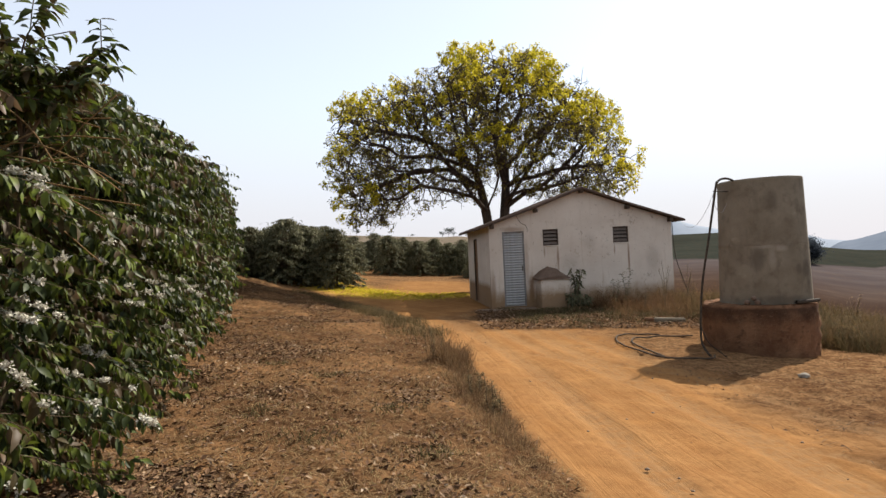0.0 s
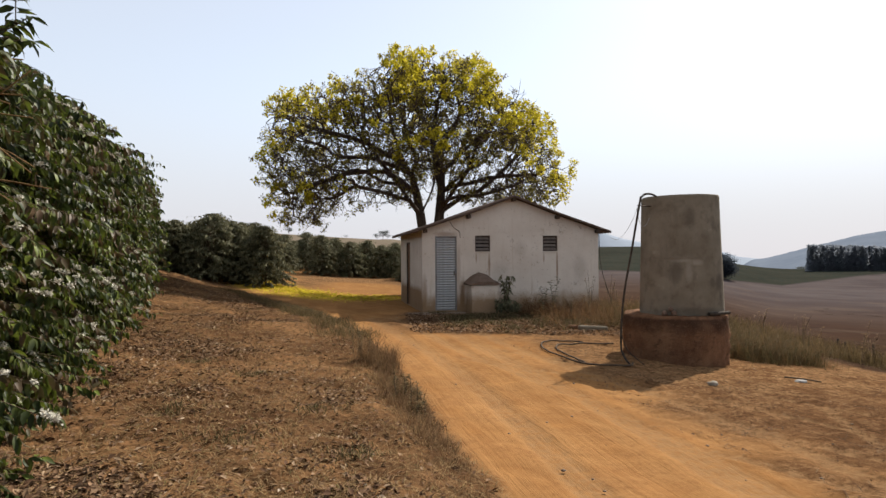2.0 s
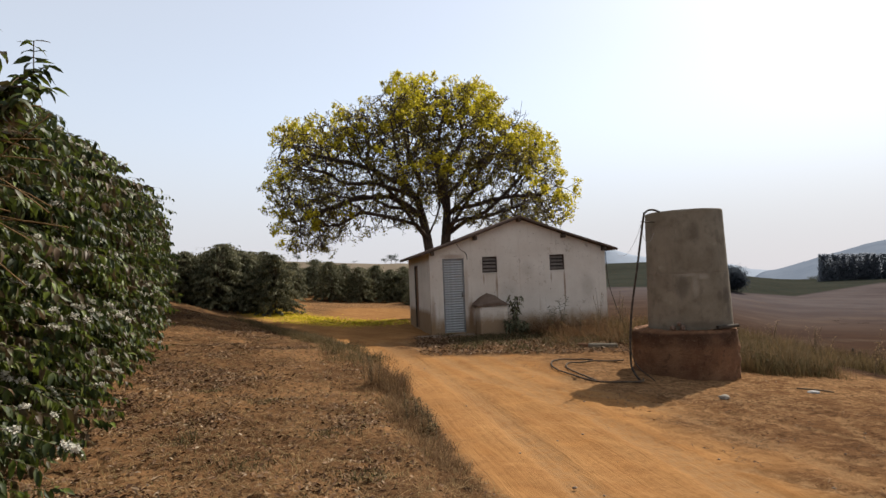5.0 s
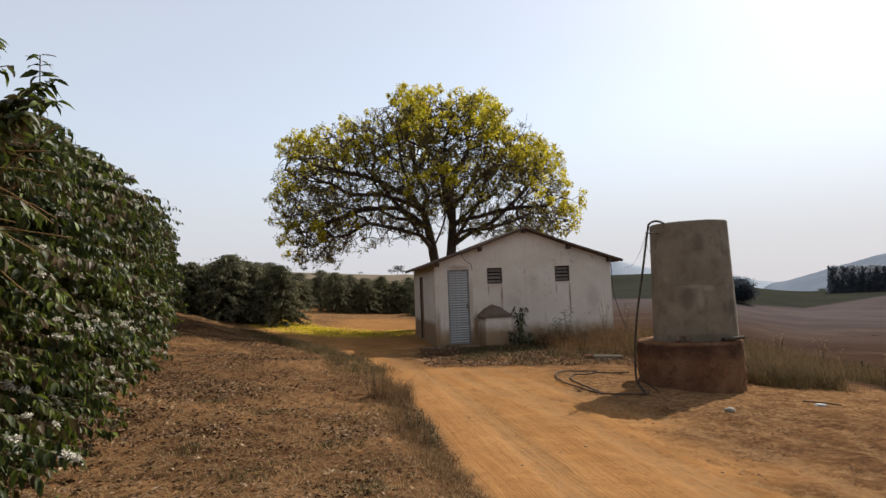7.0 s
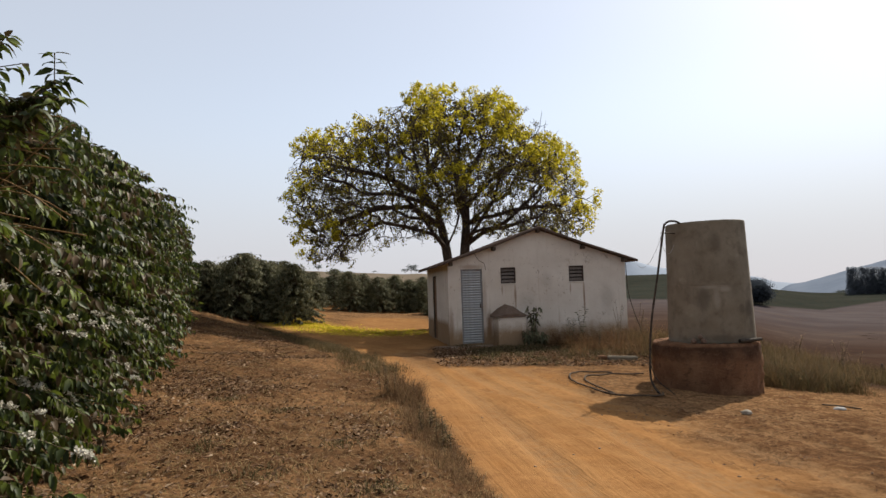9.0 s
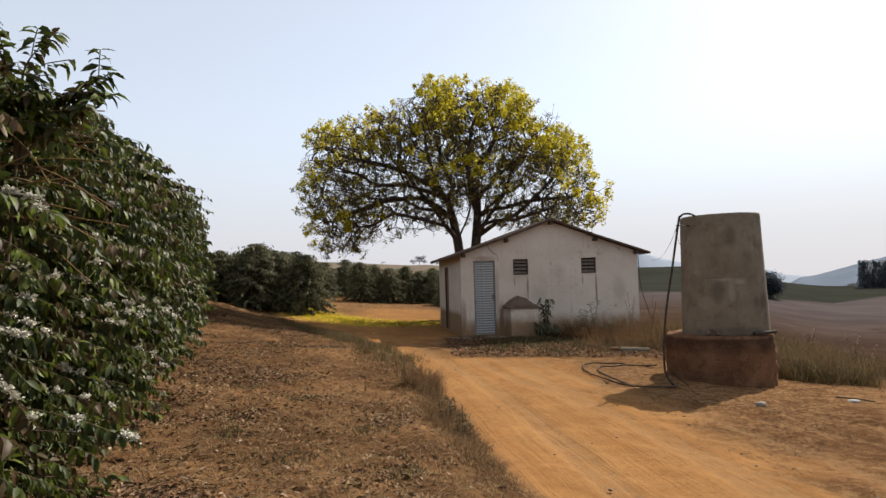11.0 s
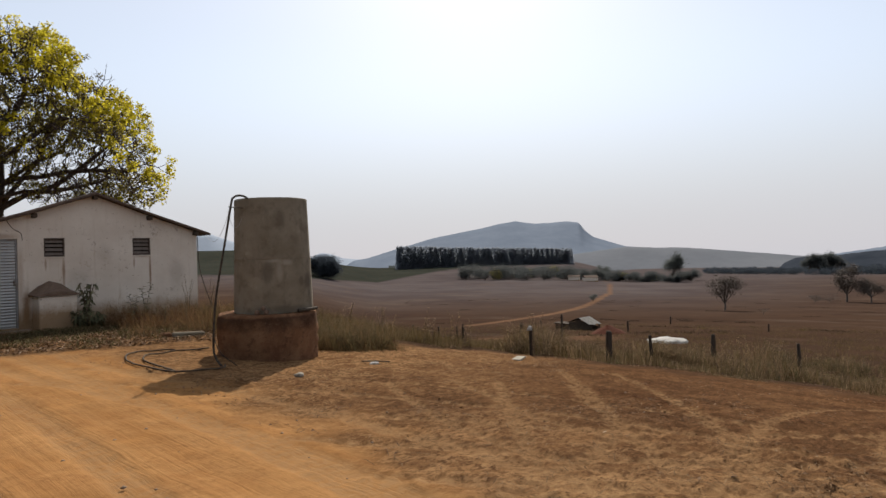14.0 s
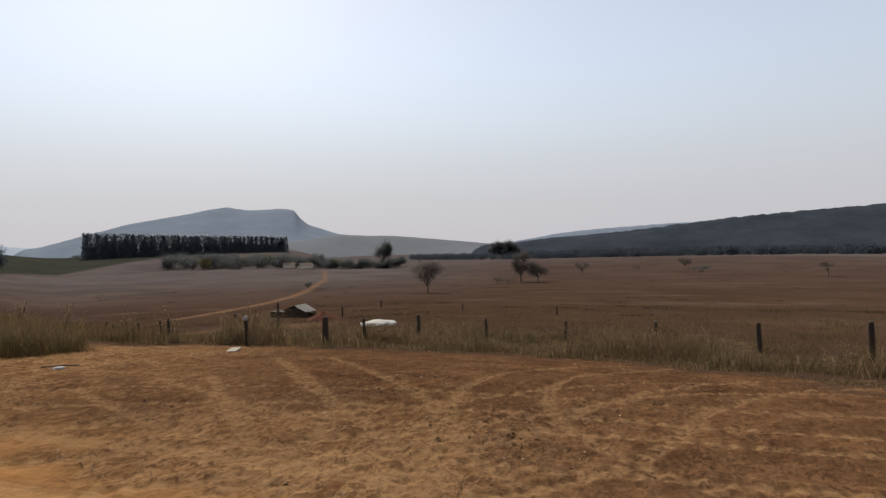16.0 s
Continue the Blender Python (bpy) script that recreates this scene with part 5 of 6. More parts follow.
def flowering_tree():
    rng = np.random.default_rng(11)
    X0, Y0 = 2.4, 26.0
    gz = float(land(X0, Y0))
    tree = thing("flowering_tree", (X0, Y0, gz - 0.1), "broad spreading tree in yellow blossom with dark bare limbs", "tree")
    # crown in the tree's own place; centre a little to one side of the trunk
    lobes = [((-5.05, 0, 5.5), (2.3, 3.0, 2.2), 640), ((-5.0, 0, 7.5), (2.3, 2.4, 1.4), 420), ((-3.0, 0, 8.3), (2.0, 2.4, 1.35), 380), ((-1.0, 0, 8.9), (2.1, 2.6, 1.85), 540), ((1.3, 0, 8.75), (1.9, 2.4, 1.8), 480), ((0.3, 0, 9.2), (1.5, 2.0, 1.3), 230), ((3.2, 0, 8.0), (1.5, 1.8, 1.1), 190), ((0.0, 0, 5.7), (3.0, 2.6, 0.9), 260),
             ((3.3, -0.3, 6.9), (2.1, 2.8, 1.7), 500), ((4.35, -0.6, 5.1), (1.6, 2.4, 1.5), 340), ((-0.6, 0, 6.7), (3.5, 3.4, 1.8), 780), ((-5.4, 0, 3.7), (1.1, 1.6, 0.8), 80), ((-1.9, -0.5, 4.8), (2.0, 2.0, 0.9), 170),
             ((2.4, -0.4, 4.7), (2.2, 2.0, 0.9), 220)]
    pts = []
    for c, r, n in lobes:
        n = int(n * 1.35)
        u = unit(rng.normal(size=(n, 3))) * (rng.uniform(0, 1, (n, 1)) ** 0.42)
        pts.append(u * np.array(r) * (0.94, 1.3, 0.92) + np.array(c))
    A = np.concatenate(pts)
    near = (Y0 + A[:, 1]) / Y0
    A[:, 0] = (A[:, 0] + X0) * near - X0
    A[:, 2] = (A[:, 2] - 1.8) * near + 1.8
    trunk = [(0, [(-0.08, 0, 0.6), (-0.1, 0, 1.2)]),
             (2, [(-0.25, 0, 2.0), (-0.40, 0, 2.9), (-0.50, 0, 3.66), (-0.62, 0, 4.5), (-0.74, 0, 5.2)]),
             (2, [(0.10, 0.05, 2.0), (0.22, 0.05, 2.9), (0.32, 0, 3.8), (0.42, 0, 4.7), (0.40, 0, 5.5), (0.26, 0, 6.4)]),
             (6, [(-1.2, -0.1, 5.1), (-2.0, -0.2, 5.3), (-2.8, -0.2, 5.3), (-3.6, -0.3, 5.15), (-4.4, -0.3, 4.95), (-5.2, -0.3, 4.8)]),
             (7, [(-1.3, 0.2, 5.8), (-2.0, 0.2, 6.3), (-2.7, 0.1, 6.6), (-3.5, 0.1, 7.0), (-4.4, 0, 7.3)]),
             (11, [(1.0, -0.1, 4.8), (1.7, -0.3, 5.0), (2.4, -0.5, 5.1), (3.1, -0.7, 5.25), (4.0, -0.8, 5.3)]),
             (12, [(1.1, 0.1, 6.2), (1.8, 0, 6.9), (2.5, -0.2, 7.4)]),
             (13, [(-0.1, 0, 7.2), (-0.4, 0.1, 8.1)]), (13, [(0.8, 0.1, 7.2), (1.2, 0.2, 8.2)]),
             (7, [(-0.8, -0.8, 5.9), (-1.0, -1.5, 6.6)]), (12, [(0.5, 0.9, 6.2), (0.6, 1.6, 7.0)]), (5, [(-0.2, -0.3, 4.4), (0.0, -0.5, 5.2), (-0.2, -0.8, 6.2)]),
             (6, [(-1.3, 0.5, 4.9), (-2.1, 0.9, 5.1), (-3.0, 1.2, 5.6)]), (7, [(-1.5, -0.6, 5.6), (-2.5, -0.9, 5.9), (-3.6, -1.0, 6.1)]), (10, [(0.55, -0.3, 4.3), (1.1, -0.7, 4.5), (1.9, -1.0, 4.5), (2.8, -1.2, 4.6)]),
             (11, [(0.95, 0.4, 5.3), (1.7, 0.7, 5.8), (2.6, 0.8, 6.1)]), (10, [(0.62, 0.1, 4.5), (0.72, 0.1, 5.4), (0.9, 0.1, 6.4)]),
             (5, [(-1.2, -0.6, 4.2), (-2.0, -1.0, 4.5), (-3.0, -1.2, 4.6), (-4.0, -1.2, 4.5)]), (5, [(-1.0, 0.4, 4.5), (-1.6, 0.6, 5.4), (-2.3, 0.6, 6.2), (-3.0, 0.5, 7.2)]),
             (6, [(-0.9, -0.3, 5.3), (-1.3, -0.4, 6.3), (-1.6, -0.4, 7.4)]), (10, [(0.9, -0.3, 4.6), (1.5, -0.5, 5.6), (2.0, -0.6, 6.6), (2.4, -0.5, 7.4)]),
             (10, [(1.1, 0.2, 4.3), (2.0, 0.4, 4.9), (3.0, 0.4, 5.6), (3.9, 0.2, 6.3)]), (11, [(0.1, -0.4, 5.6), (-0.1, -0.6, 6.8), (0.1, -0.6, 7.9)])]
    trunk = [(i0, [tuple(np.array(q) + rng.normal(size=3) * (0.0 if q[2] < 4 else 0.11)) for q in row]) for i0, row in trunk]
    pos, par = grow(rng, (0, 0, -0.2), trunk, A, 0.28, 3.5, 0.34, 80)
    me, kids = tree_mesh(pos, par, 0.015, 2.50, 0.27, "trunk", M_BARK)
    part("trunk", me, None, tree, "dark rough bark, forked low")
    ends = np.where(kids == 0)[0]
    inner = np.where((kids == 1))[0]
    # fine grey twigs, dense through the whole crown
    tw_p, tw_r, spots = [], [], []
    for i in np.concatenate([ends, rng.choice(inner, int(len(inner) * 0.6), replace=False)]):
        if pos[i][2] < 3.3:
            continue
        for _ in range(2):
            d = unit(unit(pos[i] - pos[par[i]]) + rng.normal(size=3) * 0.75 + (0, 0, 0.12))
            L_ = rng.uniform(0.20, 0.62)
            m_ = pos[i] + d * L_ * 0.5 + rng.normal(size=3) * 0.06
            e_ = pos[i] + d * L_ + (0, 0, 0.05)
            tw_p.append(np.array([pos[i], m_, e_]))
            tw_r.append(np.array([0.013, 0.010, 0.006]))
            spots.append(e_)
            if rng.random() < 0.5:
                f_ = m_ + unit(d + rng.normal(size=3) * 0.9) * L_ * 0.5
                tw_p.append(np.array([m_, (m_ + f_) / 2, f_]))
                tw_r.append(np.array([0.008, 0.007, 0.005]))
                spots.append(f_)
    V, F = tube_arrays(tw_p, tw_r, 3)
    part("twig_growth", mesh_of("twig_growth", V, F, M_TWIG_GREY), None, tree)
    tips = np.array(spots)
    # one tuft to each cell of the crown
    cell = np.floor(tips / 0.31).astype(int)
    one = np.unique(cell, axis=0, return_index=True)[1]
    tips = tips[one]
    c = np.array((-0.8, 0, 5.4))
    outer = np.linalg.norm((tips - c) / np.array((6.2, 4.6, 5.0)), axis=1) + 0.10 * (tips[:, 2] - 6) / 4
    mass = np.array([noise.noise(Vector(t) * 0.62 + Vector((3.1, 0, 0))) + 0.6 * noise.noise(Vector(t) * 1.7) for t in tips])
    heart = np.exp(-((tips[:, 0] + 0.6) / 2.6) ** 2 - ((tips[:, 2] - 7.0) / 1.9) ** 2)
    keep = rng.random(len(tips)) < np.clip(0.58 + 0.35 * (outer - 0.72) + 1.25 * mass + 0.30 * heart, 0.04, 0.95)
    tips, outer, mass = tips[keep], outer[keep], mass[keep]
    # Yellow goes outside and above; olive also paints the crown's inner shade.
    yellow = mass * 0.9 + (outer - 0.98) * 1.6 + 0.05 * (tips[:, 2] - 6.5) + rng.normal(size=len(tips)) * 0.2 > 0.16

    def tuft_points(at, n, size):
        q = np.repeat(at, n, 0)
        u = unit(rng.normal(size=q.shape)) * rng.uniform(0, 1, (len(q), 1)) ** 0.5
        return q + u * np.repeat(rng.uniform(0.6, 1.3, len(at)), n)[:, None] * size

    cl = tuft_points(tips[yellow], 38, 0.195)
    V, F = leaf_arrays(rng, cl, rng.normal(size=cl.shape), rng.uniform(0.07, 0.13, len(cl)), 0.078, 0.3, 0.2)
    part("blossom", mesh_of("blossom", V, F, M_YELLOW), None, tree, "loose clusters of yellow flowers")
    ol = tuft_points(tips[~yellow], 20, 0.175)
    V, F = leaf_arrays(rng, ol, rng.normal(size=ol.shape) + (0, 0, -0.4), rng.uniform(0.07, 0.13, len(ol)), 0.058, 0.25, 0.2)
    part("leaves", mesh_of("leaves", V, F, M_OLIVE), None, tree, "olive leaves, also standing in for blossom in the crown's shade")


flowering_tree()


# ---------------------------------------------------------------- distant trees
def far_tree(name, az, dist, height, spread, mat, label, seed, flat=1.0, trunk=0.35, clumps=60, leaf=None, group="trees on the plain"):
    rng = np.random.default_rng(seed)
    x, y = polar(az, dist)
    ob = thing(name, spot(x, y, -0.1), label, "tree", group)
    th = height * trunk
    paths, rad = [spline([(0, 0, 0), (spread * 0.03, 0, th * 0.6), (0, spread * 0.02, th)], 4)], [np.linspace(height * 0.03, height * 0.02, 9)]
    cs = []
    for k in range(9):
        a = rng.uniform(0, 6.28)
        rr = spread * 0.5 * rng.uniform(0.3, 0.85)
        e = np.array((rr * math.cos(a), rr * math.sin(a), th + (height - th) * rng.uniform(0.2, 0.85) * flat + (height - th) * (1 - flat) * 0.8))
        paths.append(spline([(0, 0, th * 0.8), e * (0.5, 0.5, 0.62), e], 4))
        rad.append(np.linspace(height * 0.016, height * 0.005, 9))
        cs.append(e)
    V, F = tube_arrays(paths, rad, 5)
    part("trunk", mesh_of("trunk", V, F, M_BARK_FAR), None, ob)
    cs = np.array(cs)
    pts = cs[rng.integers(0, len(cs), clumps * 60)] + rng.normal(size=(clumps * 60, 3)) * np.array((spread * 0.13, spread * 0.13, (height - th) * 0.13))
    lf = leaf or height * 0.042
    V, F = leaf_arrays(rng, pts, rng.normal(size=pts.shape), lf, lf * 0.6, 0.2, 0.2)
    part("crown", mesh_of("crown", V, F, mat), None, ob)
    return ob


def land_at(az, el, guess=(30, 900)):
    """The distance at which the land is met, looking out at that azimuth and elevation."""
    for r in np.geomspace(guess[0], guess[1], 500):
        x, y = polar(az, r)
        if 1.62 + r * math.tan(radians(el)) <= float(land(x, y, False)):
            return float(r)
    return float(guess[1])


TREES = [  # azimuth, elevation of the foot and the top, share of spread, leaf, flatness
    (-61.5, -3.01, -0.65, 0.68, M_TREE_FAR, 1.0, 90), (-65.7, -5.45, -2.6, 1.0, M_TREE_BARE, 1.0, 55), (-74.35, -4.64, -1.88, 0.62, M_TREE_BARE, 1.0, 50), (-75.9, -4.66, -2.6, 0.9, M_TREE_BARE, 1.0, 70),
    (-89.8, -4.25, -3.25, 1.6, M_TREE_FAR, 0.45, 40), (-88.6, -3.51, -2.54, 1.3, M_TREE_BARE, 1.0, 50), (-99.2, -4.17, -2.9, 1.4, M_TREE_BARE, 0.6, 26), (-71.8, -2.45, -0.85, 0.7, M_WOODS, 1.0, 110), (-72.5, -2.45, -0.95, 0.8, M_WOODS, 1.0, 110), (-73.7, -2.45, -1.0, 0.8, M_WOODS, 1.0, 110), (-68.6, -5.75, -5.2, 2.4, M_TREE_BARE, 0.6, 14), (-72.2, -4.75, -4.05, 1.7, M_TREE_BARE, 1.0, 40),
    (-73.1, -2.45, -0.84, 0.8, M_WOODS, 1.0, 110), (-79.9, -3.95, -2.9, 1.2, M_TREE_BARE, 1.0, 36), (-55.7, -2.65, -1.36, 1.1, M_TREE_FAR, 1.0, 60), (-84.6, -3.7, -3.1, 2.2, M_TREE_BARE, 1.0, 30),
    (-96.3, -3.9, -3.45, 2.6, M_TREE_BARE, 1.0, 30), (-73.2, -4.7, -4.0, 2.4, M_TREE_BARE, 1.0, 24), (-36.3, -0.75, 0.0, 1.5, M_TREE_FAR, 0.5, 40), (-54.8, -4.7, -4.0, 1.1, M_TREE_FAR, 1.0, 60)]
for i, (a, e0_, e1_, sp_, mt, flat, cl_) in enumerate(TREES):
    r = land_at(a, e0_)
    hgt = r * (math.tan(radians(e1_)) - math.tan(radians(e0_)))
    far_tree("tree", a, r, hgt, hgt * 0.95 * sp_, mt, "lone leafless tree on the brown plain" if mt is M_TREE_BARE else "dark round tree standing on the plain", 100 + i, flat, 0.3 if flat == 1 else 0.5, cl_)
r = land_at(-30.0, -1.8)
far_tree("tree", -30.0, r, r * (math.tan(radians(0.40)) - math.tan(radians(-1.8))), r * math.tan(radians(2.5)) * 1.12, M_WOODS_FAR, "broad dark domed tree standing on the slope", 141, 1.0, 0.06, 420, 0.75)
for i, (a, e0_, e1_) in enumerate(((-0.6, 1.75, 2.65), (-0.05, 1.75, 2.3), (-1.05, 1.75, 2.25), (-2.2, 1.75, 2.15), (7.9, 2.1, 2.75), (12.2, 2.75, 3.2), (2.9, 1.7, 1.95))):
    far_tree("tree", a, 420, 420 * (math.tan(radians(e1_)) - math.tan(radians(e0_))), 7.5 if i == 0 else 5.5, M_TREE_FAR, "small tree on the skyline of the hill", 150 + i, 0.8, 0.32, 44, None, "trees on the hill")
rng = np.random.default_rng(5)
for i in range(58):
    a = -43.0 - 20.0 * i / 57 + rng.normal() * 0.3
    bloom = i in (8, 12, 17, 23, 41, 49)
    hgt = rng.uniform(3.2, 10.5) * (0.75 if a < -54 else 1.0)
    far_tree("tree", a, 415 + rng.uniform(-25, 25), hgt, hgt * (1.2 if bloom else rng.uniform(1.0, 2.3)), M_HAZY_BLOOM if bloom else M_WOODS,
             "yellow-flowering tree by the farmstead, paled in colour for haze" if bloom else "dark tree of the grove by the farmstead", 200 + i, 1.0, 0.05, 70, 0.40, "farmstead grove")


def farm_building(az, dist, w, dp, h, turn, label):
    """A low far farm building with a pitched roof and a dark doorway."""
    x, y = polar(az, dist)
    ob = thing("farm_building", Matrix.Translation(spot(x, y)) @ pose(0, 0, 0, 0, 0, turn), label, "house", "farmstead")
    part("wall", boxes((-w / 2, -dp / 2, -1, w / 2, dp / 2, h)), M_PLASTER, ob)
    bm = bmesh.new()
    q = [bm.verts.new(v) for v in ((-w / 2 - 0.4, -dp / 2 - 0.5, h), (w / 2 + 0.4, -dp / 2 - 0.5, h), (w / 2 + 0.4, 0, h + dp * 0.28), (-w / 2 - 0.4, 0, h + dp * 0.28), (w / 2 + 0.4, dp / 2 + 0.5, h), (-w / 2 - 0.4, dp / 2 + 0.5, h))]
    for f in ((0, 1, 2, 3), (3, 2, 4, 5), (0, 3, 5), (1, 4, 2), (0, 5, 4, 1)):
        bm.faces.new([q[k] for k in f])
    part("roof", bm, M_ROOF, ob)
    part("door", boxes((-0.5, -dp / 2 - 0.03, 0, 0.5, -dp / 2 - 0.003, 2.0)), M_WOOD_DARK, ob)


farm_building(-54.5, 383, 8, 5, 2.3, 150, "low pale farm building with a sheet roof, far off")
farm_building(-53.1, 386, 6.5, 4.5, 2.2, 120, "low pale farm building with a sheet roof, far off")


def plantation():
    """A block of tall straight trees, too many to count."""
    rng = np.random.default_rng(9)
    V, F, base = [], [], 0
    a0, a1, dist = -36.95, -52.8, 610.0
    for row in range(4):
        for q in range(86):
            a = a0 + (a1 - a0) * q / 85 + rng.normal() * 0.09
            d = dist + row * 9 + (q / 85) * 20
            x, y = polar(a, d)
            el0, el1 = -0.75 + (-0.75) * q / 85, 0.76 + (0.11 - 0.76) * q / 85
            z0, z1 = float(land(x, y, False)) - 1.0, 1.65 + d * math.tan(radians(el1 + rng.uniform(-0.14, 0.08)))
            n = 340
            hh = rng.uniform(0, 1, n) ** 0.85
            rad = 3.3 * (1 - hh * 0.78) * rng.uniform(0.3, 1, n)
            an = rng.uniform(0, 6.28, n)
            P = np.stack([x + rad * np.cos(an), y + rad * np.sin(an), z0 + (z1 - z0) * hh], 1)
            v, f = leaf_arrays(rng, P, rng.normal(size=(n, 3)) + (0, 0, 0.6), 1.35, 1.05, 0.2, 0.1)
            V.append(v)
            F.append(f + base)
            base += len(v)
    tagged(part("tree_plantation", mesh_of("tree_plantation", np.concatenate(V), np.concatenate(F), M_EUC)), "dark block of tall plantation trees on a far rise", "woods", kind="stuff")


plantation()


def far_woods():
    """Low dark woods along the foot of the far slopes, too many to count."""
    rng = np.random.default_rng(31)
    P, size = [], []
    for _ in range(760):
        a = rng.uniform(-112, -64)
        d = rng.uniform(760, 1010)
        x, y = polar(a, d)
        h = rng.uniform(6, 12.5) * (1.0 if a < -76 else 0.75)
        n = 210
        u = unit(rng.normal(size=(n, 3))) * (rng.uniform(0.2, 1, (n, 1)) ** 0.5)
        P.append(u * np.array((h * 0.8, h * 0.8, h * 0.5)) + np.array((x, y, float(land(x, y, False)) + h * 0.45)))
        size.append(np.full(n, h * 0.15))
    P, size = np.concatenate(P), np.concatenate(size)
    V, F = leaf_arrays(rng, P, rng.normal(size=P.shape), size, size * 0.7, 0.2, 0.1)
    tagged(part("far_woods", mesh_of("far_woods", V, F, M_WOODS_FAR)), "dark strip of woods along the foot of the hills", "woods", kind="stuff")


far_woods()


# ---------------------------------------------------------------- fence
def fence_post(x, y, h, r, lean, seed):
    rng = np.random.default_rng(seed)
    ob = thing("fence_post", Matrix.Translation(spot(x, y, -0.08)) @ pose(0, 0, 0, lean[0], lean[1], rng.uniform(0, 360)), "weathered dark wooden fence post standing in dry grass", "post", "wire fence posts")
    n = 8
    V, F = lathe([(r * 1.05, -0.1), (r, h * 0.3), (r * 1.03, h * 0.6), (r * 0.95, h * 0.94), (r * 0.7, h)], n, r * 0.06, seed)
    part("shaft", mesh_of("shaft", V, F, M_POST, True), None, ob)
    return ob


rng = np.random.default_rng(3)
tops = []
for i, (x, y) in enumerate(FENCE):
    h = (0.98, 0.9, 0.95, 1.12, 1.0, 1.22, 1.06, 1.04, 1.14, 1.24, 1.42, 1.1, 1.1)[i]
    fence_post(x, y, h, (0.055, 0.05, 0.055, 0.075, 0.05, 0.085, 0.06, 0.065, 0.07, 0.085, 0.085, 0.07, 0.07)[i], (rng.normal() * 2.0, rng.normal() * 2.5), 60 + i)
    tops.append((x, y, float(land(x, y))))
strands = thing("fence_wire", pose(0, 0, 0), "thin strands of fence wire between the posts", "wire")
for hh in (0.28, 0.50, 0.72):
    tube("strand", np.array([(x, y, z + hh) for x, y, z in tops]), 0.0022, M_HOSE, strands, 3)
# gate posts and the posts of a second line farther down the slope: azimuth, distance, height, radius
for i, (a, d, h, rad_) in enumerate(((-57.1, 18.5, 0.98, 0.092), (-60.6, 20.0, 1.02, 0.05), (-52.55, 26.4, 1.60, 0.045), (-33.3, 34, 1.0, 0.05), (-34.35, 31, 0.55, 0.10), (-36.2, 34, 1.05, 0.055), (-39.3, 31, 0.80, 0.05),
                                    (-41.1, 36, 1.05, 0.05), (-42.7, 44, 1.0, 0.06), (-58.0, 53.5, 1.0, 0.07), (-61.45, 77, 1.0, 0.08), (-69.1, 58, 0.75, 0.06), (-77.8, 48, 0.75, 0.05), (-50.3, 60, 0.9, 0.06))):
    x, y = polar(a, d)
    fence_post(x, y, h, rad_, (rng.normal() * 2, rng.normal() * 2), 90 + i)


# ---------------------------------------------------------------- grass, weeds and litter
def grass_patch(name, rng, xs, ys, height, width, lean, mat, label, category="grass"):
    zs = land(xs, ys) - 0.01
    V, F = blade_arrays(rng, np.stack([xs, ys, zs], 1), height, lean, width)
    return tagged(part(name, mesh_of(name, V, F, mat)), label, category, kind="stuff")


def tufts(rng, cx, cy, n, spread):
    """Many roots, gathered in tufts round the given centres."""
    k = rng.integers(0, len(cx), n)
    return cx[k] + rng.normal(size=n) * spread, cy[k] + rng.normal(size=n) * spread


rng = np.random.default_rng(21)
# the strip between the yard and the wire fence, and a little past it
cy = rng.uniform(-9, 15, 3000)
ex = edge_x(cy)
cx = ex - 0.3 + (np.maximum(fence_x(cy), ex + 3) + 3.0 - ex) * rng.uniform(0, 1, 3000) ** 1.15
clump = np.clip(0.45 + 0.6 * wobble(cx, cy, 0.75, 0.7) + 0.5 * wobble(cx, cy, 2.1, 2.2), 0.06, 1.3)
k_ = rng.choice(3000, 115000, p=clump / clump.sum())
gx, gy = cx[k_] + rng.normal(size=115000) * 0.16, cy[k_] + rng.normal(size=115000) * 0.16
stand = np.clip(0.42 + 0.85 * wobble(gx, gy, 0.62, 3.3) + 0.55 * wobble(gx, gy, 1.7, 0.8), 0.10, 1.5)
hh = rng.uniform(0.15, 0.92, len(gx)) * stand * (0.22 + 0.78 * sstep(-0.3, 2.6, gx - edge_x(gy)))
kind_ = rng.random(len(gx)) + 0.30 * wobble(gx, gy, 0.55, 1.9)
lean = rng.uniform(0.2, 1.3, len(gx))
for sel_, nm_, mat_, lab_ in ((kind_ < 0.42, "tall_grass", M_GRASS, "tall fading grass along the wire fence"), ((kind_ >= 0.42) & (kind_ < 0.78), "tall_dry_grass", M_RUST_GRASS, "tall rusty dry grass along the wire fence"),
                              (kind_ >= 0.78, "tall_green_grass", M_GREENISH, "dull green grass still growing along the wire fence")):
    grass_patch(nm_, rng, gx[sel_], gy[sel_], hh[sel_], 0.009, lean[sel_], mat_, lab_)
# pasture beyond
pr = 16 + 60 * rng.uniform(0, 1, 2600) ** 2.2
pa = rng.uniform(-108, -30, 2600)
cx, cy = -np.sin(np.radians(pa)) * pr, np.cos(np.radians(pa)) * pr
keep = cx > edge_x(cy) + 2.5
gx, gy = tufts(rng, cx[keep], cy[keep], 60000, 0.34)
grass_patch("pasture_grass", rng, gx, gy, rng.uniform(0.06, 0.32, len(gx)), 0.013, rng.uniform(0.3, 1.0, len(gx)), M_GRASS, "sparse dry pasture grass on the slope")
pr = 45 + 160 * rng.uniform(0, 1, 420) ** 1.3
pa = rng.uniform(-108, -34, 420)
cx, cy = -np.sin(np.radians(pa)) * pr, np.cos(np.radians(pa)) * pr
